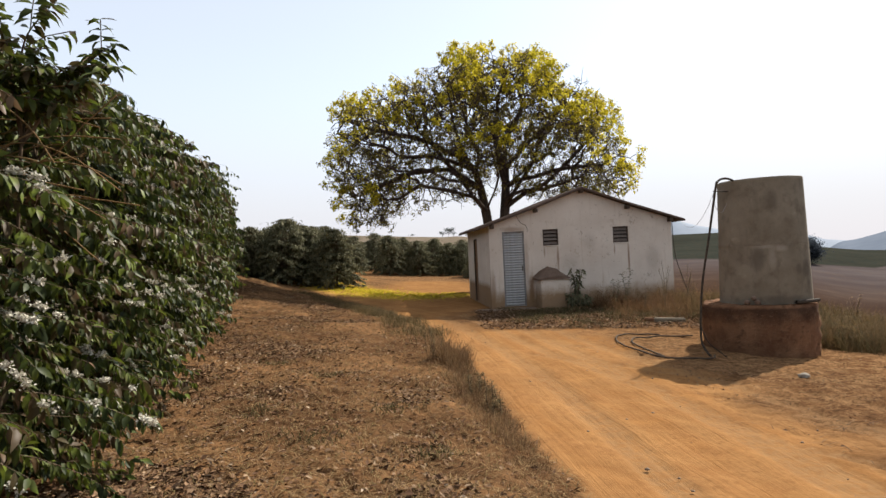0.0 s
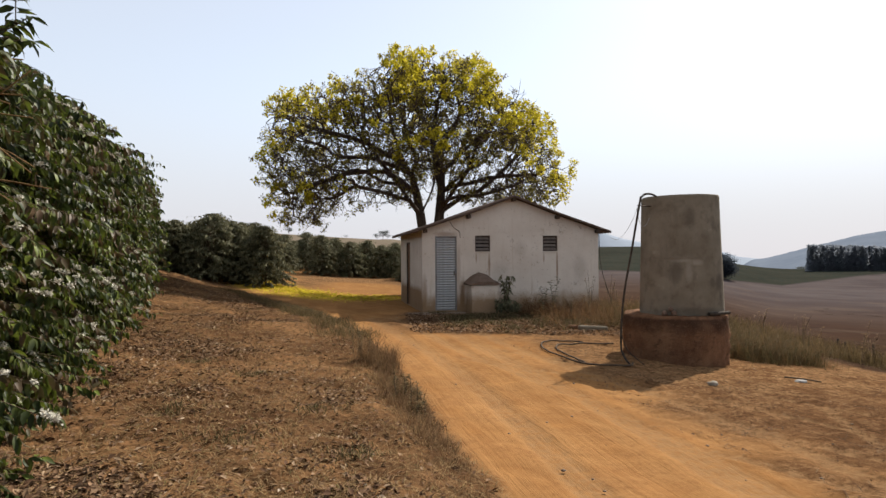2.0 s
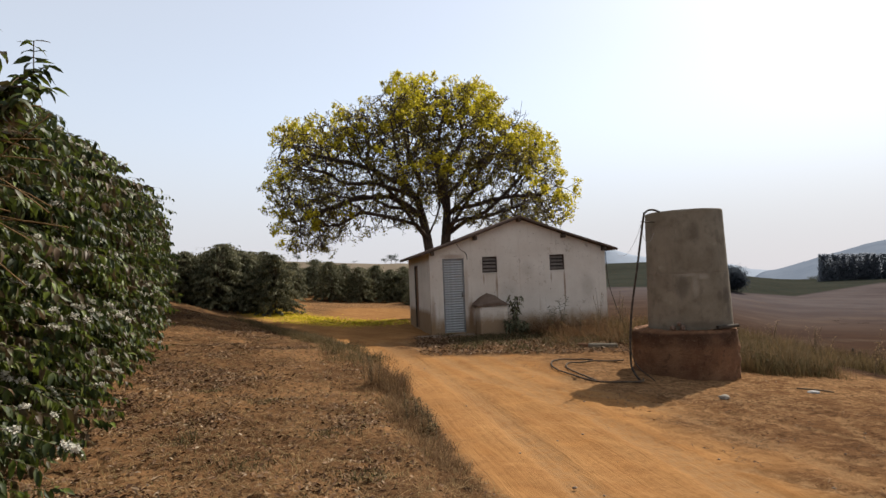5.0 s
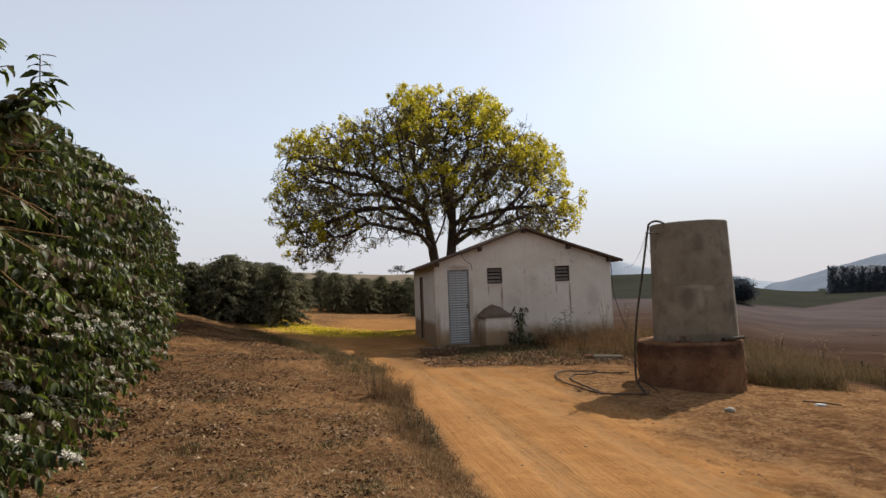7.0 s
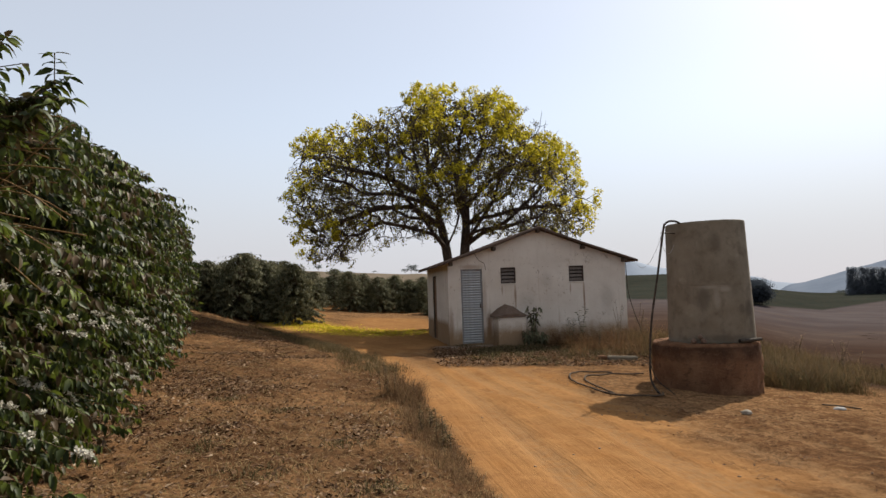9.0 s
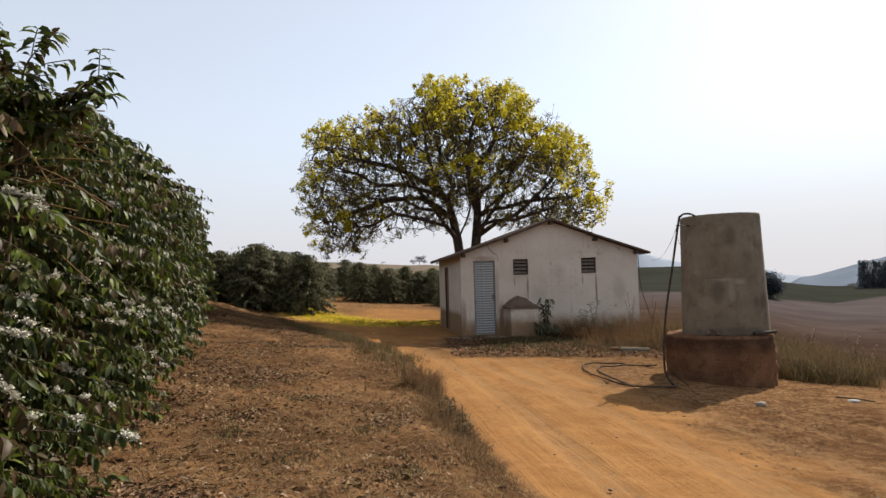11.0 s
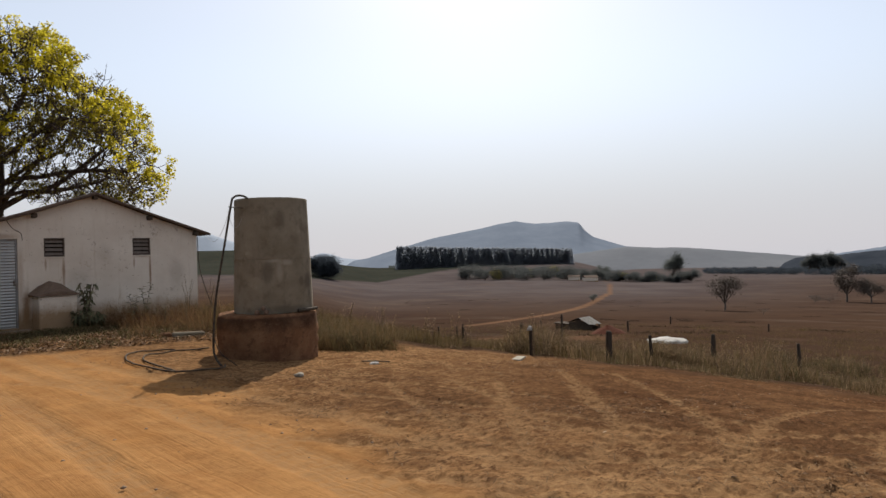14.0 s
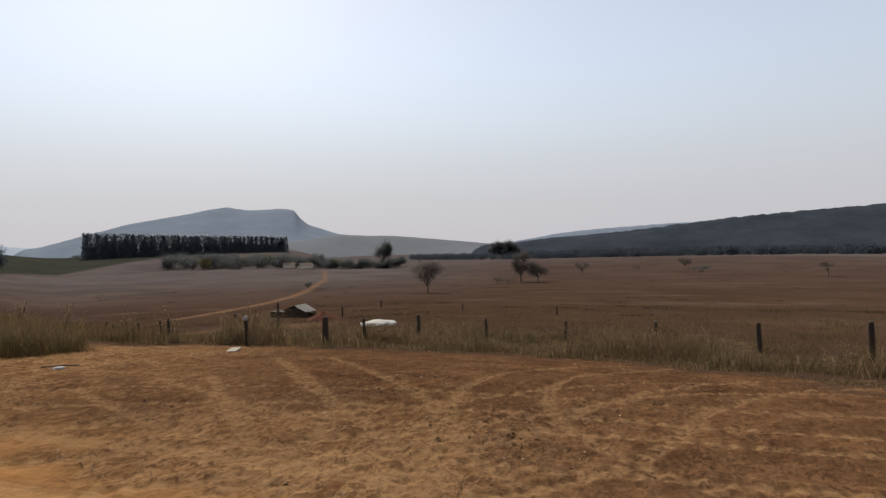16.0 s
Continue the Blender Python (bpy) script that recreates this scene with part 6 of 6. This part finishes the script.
gx, gy = tufts(rng, cx[::4], cy[::4], 7000, 0.7)
grass_patch("pasture_tussocks", rng, gx, gy, rng.uniform(0.06, 0.26, len(gx)), 0.05, rng.uniform(0.3, 1.2, len(gx)), M_TUSSOCK, "dark dry tussocks scattered over the pasture")
# before the house and beside the tank
Hm = house.matrix_world
cu = np.concatenate([rng.uniform(2.5, 6.8, 90), rng.normal(3.6, 0.5, 60), rng.normal(6.5, 0.25, 25)])
cv = -0.08 - 3.2 * rng.uniform(0, 1, 175)
pt = np.array([Hm @ Vector((u, v, 0)) for u, v in zip(cu, cv)])
gx, gy = tufts(rng, pt[:, 0], pt[:, 1], 9500, 0.15)
grass_patch("house_grass", rng, gx, gy, (1.0 - 0.62 * sstep(16.2, 13.6, gy)) * rng.uniform(0.05, 0.80, len(gx)) ** 1.5 * (0.35 + 0.85 * np.abs(np.sin(gx * 2.3 + 0.6))), 0.005, rng.uniform(0.2, 1.9, len(gx)), M_HOUSE_GRASS, "dry rust-coloured grass against the house wall")
# Weeds set dense, which also darkens the ground for the house's shade.
cx, cy = rng.uniform(1.6, 6.6, 150), rng.normal(15.4, 0.8, 150)
gx, gy = tufts(rng, cx, cy, 13000, 0.18)
grass_patch("forecourt_weeds", rng, gx, gy, rng.uniform(0.02, 0.13, len(gx)), 0.010, rng.uniform(0.5, 1.5, len(gx)), M_GREENISH, "low drab weeds on the trodden ground before the house")
cx, cy = rng.uniform(6.6, 9.4, 70), rng.uniform(11.6, 13.4, 70)
gx, gy = tufts(rng, cx, cy, 9000, 0.20)
grass_patch("tank_grass", rng, gx, gy, rng.uniform(0.10, 0.90, len(gx)) ** 1.3 * (0.45 + 0.6 * np.abs(np.sin(gx * 2.9) * np.cos(gy * 2.1))), 0.006, rng.uniform(0.2, 1.8, len(gx)), M_TANK_GRASS, "thick yellowing grass beside the tank")
gx, gy = tufts(rng, cx[::2], cy[::2], 3500, 0.22)
grass_patch("tank_green_grass", rng, gx, gy, rng.uniform(0.08, 0.60, len(gx)), 0.008, rng.uniform(0.2, 1.6, len(gx)), M_GREENISH, "dull green grass among the dry grass beside the tank")
cx, cy = rng.uniform(6.0, 13.5, 260), rng.uniform(13.2, 19, 260)
gx, gy = tufts(rng, cx, cy, 11000, 0.18)
grass_patch("yard_edge_grass", rng, gx, gy, rng.uniform(0.12, 0.55, len(gx)), 0.010, rng.uniform(0.1, 0.6, len(gx)), M_GRASS, "rough fading grass at the yard's edge")
# verge of the track
cy = np.concatenate([rng.uniform(2.6, 21, 420), rng.normal(8.9, 0.40, 70), rng.normal(7.2, 0.6, 60), rng.uniform(3.2, 7.5, 120)])
cx = road_edge(cy) - np.abs(rng.normal(size=len(cy))) * 0.20 - 0.02
gx, gy = tufts(rng, cx, cy, 15000, 0.055)
hh = rng.uniform(0.03, 0.13, len(gx)) * (0.6 + 0.6 * np.clip(wobble(gy, gx, 2.3, 0.5), -0.4, 1)) + 0.46 * np.exp(-((gy - 8.9) / 0.45) ** 2) * rng.uniform(0.1, 1, len(gx)) + 0.16 * np.exp(-((gy - 7.0) / 0.7) ** 2) * rng.uniform(0, 1, len(gx))
grass_patch("verge_grass", rng, gx, gy, hh, 0.0055, rng.uniform(0.2, 1.2, len(gx)), M_VERGE, "dry grass tufts on the verge of the track")
cy = np.concatenate([rng.uniform(11, 24, 160), rng.uniform(13, 19, 80)])
cx = road_edge(cy) - rng.uniform(-0.2, 1.0, len(cy))
gx, gy = tufts(rng, cx, cy, 9000, 0.12)
grass_patch("bank_foot_grass", rng, gx, gy, rng.uniform(0.04, 0.24, len(gx)), 0.008, rng.uniform(0.2, 1.2, len(gx)), M_FOOT, "short drab green grass along the foot of the bank")
cx, cy = np.array((-1.75, -1.1, -0.55, -2.3, -0.15, -1.4)), np.array((5.6, 4.9, 5.9, 8.3, 4.6, 7.4))
gx, gy = tufts(rng, cx, cy, 800, 0.12)
grass_patch("bank_weeds", rng, gx, gy, rng.uniform(0.02, 0.10, len(gx)), 0.008, rng.uniform(0.4, 1.4, len(gx)), M_GREENISH, "low dull green weeds on the bank")
cy = rng.uniform(3, 22, 500)
cx = road_edge(cy) - rng.uniform(0.2, 5.5, 500)
gx, gy = tufts(rng, cx, cy, 9000, 0.10)
grass_patch("bank_grass", rng, gx, gy, rng.uniform(0.02, 0.09, len(gx)), 0.006, rng.uniform(0.3, 1.2, len(gx)), M_STRAW, "short dead grass on the bank")


def litter(name, rng, xs, ys, size, mat, label):
    n = len(xs)
    at = np.stack([xs, ys, land(xs, ys) + 0.008], 1)
    a = rng.uniform(0, 6.28, n)
    way = np.stack([np.cos(a), np.sin(a), rng.normal(size=n) * 0.25], 1)
    V, F = leaf_arrays(rng, at, way, size, size * rng.uniform(0.25, 0.6, n), 0.35, -0.1)
    tagged(part(name, mesh_of(name, V, F, mat)), label, "leaf litter", kind="stuff")


n = 150000
ly = 3.0 + 20 * rng.uniform(0, 1, n) ** 1.5
lx = road_edge(ly) + 0.1 - np.abs(rng.uniform(0, 1, n)) ** 0.9 * np.minimum(6.5, 2.2 + 0.34 * ly)
keepl = rng.random(n) < (1 - 0.7 * sstep(-1.3, -0.5, lx - road_edge(ly))) * (0.09 + 0.75 * np.clip(wobble(lx, ly, 1.7, 0.6) + 0.6 * wobble(lx, ly, 4.1, 2.0) + 0.35 * sstep(-1.0, -2.8, lx - road_edge(ly)), 0, 1) ** 1.4)
lx, ly = lx[keepl], ly[keepl]
n = len(lx)
litter("fallen_leaves", rng, lx, ly, rng.uniform(0.02, 0.072, n), M_DEADLEAF, "brown and grey dead leaves strewn on the bank")
n = 24000
ly = 3.0 + 20 * rng.uniform(0, 1, n) ** 1.6
lx = road_edge(ly) + 0.12 - np.abs(rng.uniform(0, 1, n)) ** 0.9 * np.minimum(6.5, 2.2 + 0.34 * ly)
def strew(name, rng, xs, ys, length, half, mat, label):
    """Thin stalks lying on the ground."""
    n = len(xs)
    fa = rng.uniform(0, 6.28, n)
    p0 = np.stack([xs, ys, land(xs, ys) + 0.006], 1)
    way = np.stack([np.cos(fa), np.sin(fa), np.zeros(n)], 1)
    side = np.stack([-np.sin(fa), np.cos(fa), np.zeros(n)], 1) * half
    p1 = p0 + way * length[:, None] * 0.5 + side * rng.normal(size=(n, 1)) * 6 + np.array((0, 0, 0.014))
    p2 = p0 + way * length[:, None]
    p2[:, 2] = land(p2[:, 0], p2[:, 1]) + 0.006
    V = np.stack([p0 - side, p0 + side, p1 + side, p1 - side, p2 + side * 0.5, p2 - side * 0.5], 1).reshape(-1, 3)
    b0 = np.arange(n)[:, None] * 6
    F = np.concatenate([b0 + np.array([[0, 1, 2, 3]]), b0 + np.array([[3, 2, 4, 5]])], 0)
    tagged(part(name, mesh_of(name, V, F, mat)), label, "straw", kind="stuff")


strew("fallen_straw", rng, lx, ly, rng.uniform(0.04, 0.17, n), 0.0026, M_STRAW, "short dead straw and stalks strewn over the bank")
n = 26000
sa_ = np.radians(rng.uniform(-112, -6, n))
sr_ = 2.6 + 15 * rng.uniform(0, 1, n) ** 1.35
lx, ly = -np.sin(sa_) * sr_, np.cos(sa_) * sr_
patchy = np.clip(wobble(lx * 0.6 + ly * 0.3, ly, 1.5, 0.2) + 0.7 * wobble(lx, ly, 3.7, 1.3) - 0.25, 0, 1)
keep = (lx - road_edge(ly) > 2.4) & (lx < edge_x(ly) + 0.3) & (np.hypot(lx - TX, ly - TY) > 1.1) & (rng.random(n) < 0.05 + 0.8 * patchy)
strew("yard_straw", rng, lx[keep], ly[keep], rng.uniform(0.05, 0.22, int(keep.sum())), 0.0035, M_CHAFF, "flattened dead stalks lying in patches on the yard")
lx, ly = lx[keep][::4], ly[keep][::4]
n = len(lx)
litter("yard_chaff", rng, lx, ly, rng.uniform(0.02, 0.06, n), M_DEADLEAF, "bits of straw and dead leaf on the yard")
# Leaves strewn thick here, also to darken the ground for its shade.
n = 15000
ly = rng.uniform(13.2, 16.9, n)
lx = rng.uniform(0.8, 7.5, n)
litter("house_litter", rng, lx, ly, rng.uniform(0.025, 0.085, n), M_DEADLEAF, "dead leaves and rubble before the house")
n = 4500
cq = np.array(CARPET)
q = rng.uniform(0, 1, n) ** 0.8 * (len(cq) - 1.001)
i0 = (len(cq) - 2) - q.astype(int)
lx, ly = (cq[i0] + (cq[i0 + 1] - cq[i0]) * (q % 1)[:, None]).T + rng.normal(size=(2, n)) * np.array([[0.5], [0.75]])
litter("fallen_blossom", rng, lx[ly > 20.5], ly[ly > 20.5], 0.085, M_YELLOW, "carpet of fallen yellow blossom under the tree")


def stones(name, rng, xs, ys, size, mat, label):
    V, F, base = [], [], 0
    ico = np.array([(0, 0, 1), (0.9, 0, 0.1), (0.2, 0.85, 0), (-0.8, 0.4, 0.1), (-0.7, -0.6, 0), (0.3, -0.9, 0.1), (0, 0, -0.6)])
    fc = np.array([(0, 1, 2), (0, 2, 3), (0, 3, 4), (0, 4, 5), (0, 5, 1), (6, 2, 1), (6, 3, 2), (6, 4, 3), (6, 5, 4), (6, 1, 5)])
    for x, y, z, s in zip(xs, ys, land(xs, ys), size):
        V.append(ico * s * rng.uniform(0.6, 1.2, 3) * (1, 1, 0.6) + (x, y, z))
        F.append(fc + base)
        base += 7
    tagged(part(name, mesh_of(name, np.concatenate(V), np.concatenate(F), mat)), label, "stones", kind="stuff")


n = 260
sy = rng.uniform(2.5, 18, n)
sx = road_edge(sy) + rng.uniform(-4, 13, n)
stones("pebbles", rng, sx, sy, rng.uniform(0.006, 0.026, n), M_STONE, "small pebbles and clods scattered on the earth")


M_CLOD = varied("earth_clod", ((0.0, (0.060, 0.031, 0.015)), (0.6, (0.115, 0.063, 0.030)), (1.0, (0.185, 0.115, 0.060))), 1.0)
n = 6000
ca = np.radians(rng.uniform(-112, -2, n))
cr = 2.6 + 15 * rng.uniform(0, 1, n) ** 1.6
sx, sy = -np.sin(ca) * cr, np.cos(ca) * cr
keepc = (sx - road_edge(sy) > 3.4) & (rng.random(n) < 0.25 + 0.75 * np.clip(wobble(sx, sy, 1.3, 0.9), 0, 1)) & (np.hypot(sx - TX, sy - TY) > 1.05) & (sx < edge_x(sy) + 0.2)
stones("earth_clods", rng, sx[keepc], sy[keepc], rng.uniform(0.004, 0.013, int(keepc.sum())) * (0.6 + cr[keepc] / 11), M_CLOD, "loose clods and crumbs of dry earth on the yard")


def weed(x, y, h, seed, mat=M_STRAW, label="dry brown weed stalk with withered leaves", n=3):
    rng = np.random.default_rng(seed)
    ob = thing("weed", spot(x, y, -0.02), label, "weed")
    paths, rad, at, way = [], [], [], []
    for k in range(n):
        a = rng.uniform(0, 6.28)
        hh = h * rng.uniform(0.65, 1.0)
        P = spline([(0.04 * k * math.cos(a), 0.04 * k * math.sin(a), 0), (0.08 * math.cos(a), 0.08 * math.sin(a), hh * 0.55), (hh * 0.22 * math.cos(a), hh * 0.22 * math.sin(a), hh)], 8)
        paths.append(P)
        rad.append(np.linspace(0.006, 0.003, len(P)))
        for i in range(3, len(P)):
            for _ in range(2):
                at.append(P[i])
                b = rng.uniform(0, 6.28)
                way.append((math.cos(b), math.sin(b), 0.5))
    for pth, rd in zip(paths, rad):
        V, F = tube_arrays([pth], [rd], 4)
        part("stalk", mesh_of("stalk", V, F, M_TWIG), None, ob)
    V, F = leaf_arrays(rng, np.array(at), np.array(way), rng.uniform(0.03, 0.075, len(at)) * (2.0 if mat is M_COFFEE_FAR else 1.0), 0.045 if mat is M_COFFEE_FAR else 0.018, 0.2, 0.3)
    part("leaves", mesh_of("leaves", V, F, mat), None, ob)
    return ob


for i, (x, y, h) in enumerate(((0.42, 6.45, 0.34), (0.30, 6.75, 0.36), (0.36, 7.1, 0.30), (0.5, 6.2, 0.25), (-0.15, 8.95, 0.5), (-0.3, 9.2, 0.45))):
    weed(x, y, h, 300 + i, M_FOOT)
for i, (u, v, h) in enumerate(((3.55, -0.9, 1.15), (4.7, -0.8, 1.3), (5.15, -1.1, 1.2), (3.1, -1.3, 0.8), (5.6, -0.6, 0.9), (4.1, -2.0, 0.7), (3.4, -2.3, 0.6))):
    p = Hm @ Vector((u, v, 0))
    weed(p.x, p.y, h, 320 + i, M_COFFEE_FAR if i in (0, 3) else M_FOOT, "dark leafy weed with withered stems before the house" if i in (0, 3) else "dry brown weed stalk with withered leaves", 2 if i in (0, 3) else 4)
for i in range(40):
    y = rng.uniform(-6, 13)
    weed(float(edge_x(y)) + rng.uniform(1.0, 7.0), y, rng.uniform(0.6, 1.15), 340 + i)


for i, (a, d, h) in enumerate(((-50.6, 17.2, 1.25), (-49.0, 17.8, 1.0), (-51.6, 17.6, 0.95), (-79.5, 17.0, 1.2), (-81.0, 16.5, 0.95), (-86.5, 15.2, 1.05), (-36.5, 17.5, 0.9), (-33.5, 16.8, 0.8), (-41.0, 18.0, 0.85), (-44.5, 18.0, 0.8))):
    x, y = polar(a, d)
    weed(x, y, h, 400 + i, M_RUST_GRASS, "withered brown shrub with thin bare stems", 8)


def castor(x, y, h, seed):
    rng = np.random.default_rng(seed)
    ob = thing("castor_plant", spot(x, y, -0.02), "young dark green leafy plant beside the water box", "plant")
    paths, at, way = [], [], []
    for k in range(5):
        a = k * 1.3
        P = spline([(0, 0, 0), (0.06 * math.cos(a), 0.06 * math.sin(a), h * 0.5), (0.16 * math.cos(a), 0.16 * math.sin(a), h * rng.uniform(0.75, 1))], 6)
        paths.append(P)
        for i in range(4, len(P)):
            for _ in range(2):
                b = rng.uniform(0, 6.28)
                at.append(P[i])
                way.append((math.cos(b), math.sin(b), rng.uniform(-1.0, 0.1)))
    for pth in paths:
        V, F = tube_arrays([pth], [0.010], 4)
        part("stalk", mesh_of("stalk", V, F, M_TWIG), None, ob)
    V, F = leaf_arrays(rng, np.array(at), np.array(way), rng.uniform(0.12, 0.22, len(at)), 0.062, 0.15, 0.4)
    part("leaves", mesh_of("leaves", V, F, M_COFFEE_FAR), None, ob)


p = Hm @ Vector((2.3, -0.55, 0))
castor(p.x, p.y, 1.22, 1)
for u, v, h, k in ((2.05, -0.85, 0.5, 2), (2.42, -0.80, 0.42, 3)):
    p = Hm @ Vector((u, v, 0))
    castor(p.x, p.y, h, k)


# ---------------------------------------------------------------- odds and ends on the ground
slab = thing("concrete_post", Matrix.Translation(spot(5.05, 13.95, 0.05)) @ pose(0, 0, 0, 2, 3, -4), "short pale concrete post lying in the dry grass", "post")
part("shaft", boxes((-0.34, -0.06, -0.09, 0.36, 0.06, 0.03), bevel=0.03), M_CONCRETE, slab)
part("stub", boxes((-0.55, -0.06, -0.09, -0.343, 0.06, 0.03), bevel=0.025), M_PLINTH, slab, "dark broken end")


def lump(name, x, y, size, mat, label, category, seed, lift=0.0):
    rng = np.random.default_rng(seed)
    bm = bmesh.new()
    bmesh.ops.create_icosphere(bm, subdivisions=3, radius=1.0)
    for v in bm.verts:
        nn = noise.noise(v.co * 1.7 + Vector((seed, 0, 0))) * 0.35 + noise.noise(v.co * 5 + Vector((0, seed, 0))) * 0.1
        v.co = Vector((v.co.x * size[0], v.co.y * size[1], max(v.co.z, -0.35) * size[2])) * (1 + nn)
    ob = part(name, bm, mat, None, label, True)
    ob.location = spot(x, y, lift)
    return tagged(ob, category=category)


lump("stone", 4.95, 8.6, (0.085, 0.06, 0.04), M_CONCRETE_PALE, "pale stone lying on the bare earth", "stone", 3, 0.01)
lump("rag", 6.86, 9.3, (0.10, 0.06, 0.03), M_TARP, "white scrap lying on the bare earth", "scrap", 5, 0.01)
tube("stick", [spot(6.75, 9.55, 0.02), spot(7.0, 9.45, 0.03), spot(7.3, 9.42, 0.02)], 0.012, M_TWIG).name = "stick"
tagged(bpy.data.objects["stick"], "dry dark stick on the bare earth", "stick")


def ground_at(az, el):
    r = land_at(az, el, (12, 500))
    return polar(az, r)


x, y = ground_at(-61.4, -8.3)
lump("covered_heap", x, y, (1.35, 1.0, 0.24), M_TARP, "low heap under a white plastic cover on the pasture", "heap", 8, 0.05)
x, y = ground_at(-56.2, -7.6)
bm = bmesh.new()
rows_ = [[bm.verts.new((0, 0, 0.78))]]
for k in range(1, 9):
    q = k / 8
    rows_.append([])
    for a in range(28):
        an = a * 2 * math.pi / 28
        out = 2.1 * q * (1 + 0.18 * noise.noise(Vector((math.cos(an) * 1.5, math.sin(an) * 1.5, 4))))
        zz = 0.78 * (1 - q) ** 1.15 - 0.25 * q ** 3 + 0.09 * noise.noise(Vector((out * math.cos(an) * 2.2, out * math.sin(an) * 2.2, 1)))
        rows_[-1].append(bm.verts.new((out * math.cos(an) + 0.25 * (1 - q), out * math.sin(an) * 0.8, zz)))
for k in range(8):
    for a in range(28):
        b2 = (a + 1) % 28
        bm.faces.new([rows_[0][0], rows_[1][a], rows_[1][b2]] if k == 0 else [rows_[k][a], rows_[k + 1][a], rows_[k + 1][b2], rows_[k][b2]])
ob = part("earth_mound", bm, M_REDSOIL, None, "heap of dug red earth beside the shed", True)
ob.location = spot(x, y, -0.05)
tagged(ob, category="mound")
x, y = ground_at(-54.0, -7.2)
shed = thing("shed", Matrix.Translation(spot(x, y)) @ pose(0, 0, 0, 0, 0, -88) @ Matrix.Diagonal((1.0, 0.84, 0.80, 1)), "low tumbledown shed with a pale sheet roof and dark timbers", "shed")
for px, py, h in ((-0.9, -0.7, 0.85), (-0.9, 0.8, 0.85), (0.2, -0.7, 1.32), (0.2, 0.8, 1.32), (1.35, -0.7, 0.62), (1.35, 0.8, 0.62), (-2.4, -0.6, 0.55), (-2.4, 0.7, 0.55), (-1.6, -0.65, 0.6)):
    part("post", boxes((px - 0.06, py - 0.06, -0.3, px + 0.06, py + 0.06, h), bevel=0.012), M_POST, shed)
for k in range(4):
    bm = boxes((0.0, -0.95 + 0.52 * k, 0.0, 1.30 + 0.12 * (k % 2), -0.46 + 0.52 * k, 0.03))
    bmesh.ops.rotate(bm, verts=bm.verts, cent=(0, 0, 0), matrix=Matrix.Rotation(radians(31 + (k % 2)), 3, "Y"))
    ob = part("roof_sheet", bm, M_SHEET, shed, "pale sheet metal roofing")
    ob.location = (0.18, 0, 1.40 + 0.01 * (k % 2))
for k in range(4):
    bm = boxes((-1.35, -0.95 + 0.52 * k, 0.0, 0.0, -0.46 + 0.52 * k, 0.04))
    bmesh.ops.rotate(bm, verts=bm.verts, cent=(0, 0, 0), matrix=Matrix.Rotation(radians(-25), 3, "Y"))
    ob = part("roof_sheet", bm, M_POST, shed, "dark roof boards")
    ob.location = (0.16, 0, 1.39 + 0.01 * (k % 2))
for k in range(9):
    part("board", boxes((-0.95 + 0.24 * k, 0.80, -0.2, -0.73 + 0.24 * k, 0.84, 0.55 + 0.1 * min(k, 4) - 0.12 * max(k - 4, 0)), bevel=0.006), M_POST, shed)
# Boards added across the open side to stand in for the dark inside.
for k in range(10):
    u = -0.95 + 0.24 * k
    top = min(0.82 + 0.42 * (u + 1.0), 1.28 - 0.60 * max(u - 0.1, 0))
    part("board", boxes((u, -0.80, -0.3, u + 0.225, -0.765, top - 0.06 * (k % 3)), bevel=0.006), M_POST, shed)
for k in range(4):
    part("rail", boxes((-2.6, -0.66, 0.06 + 0.14 * k, -0.85, -0.60, 0.15 + 0.14 * k), bevel=0.008), M_POST, shed)
part("roof_slab", boxes((-2.7, -0.8, 0.60, -0.8, 0.85, 0.66), bevel=0.01), M_POST, shed, "low dark lean-to roof")
x, y = polar(-50.2, 17.6)
bag = lump("white_bag", x, y, (0.11, 0.06, 0.09), M_TARP, "white bag caught on a short post", "bag", 12, 0.72)
fence_post(x + 0.03, y, 0.78, 0.05, (1, 1), 140)
x, y = polar(-49.3, 14.9)
pl = thing("board", Matrix.Translation(spot(x, y, 0.03)) @ pose(0, 0, 0, 1, 2, 30), "pale weathered board lying at the yard's edge", "board")
part("plank", boxes((-0.32, -0.11, -0.02, 0.32, 0.11, 0.02), bevel=0.006), M_CONCRETE_PALE, pl)
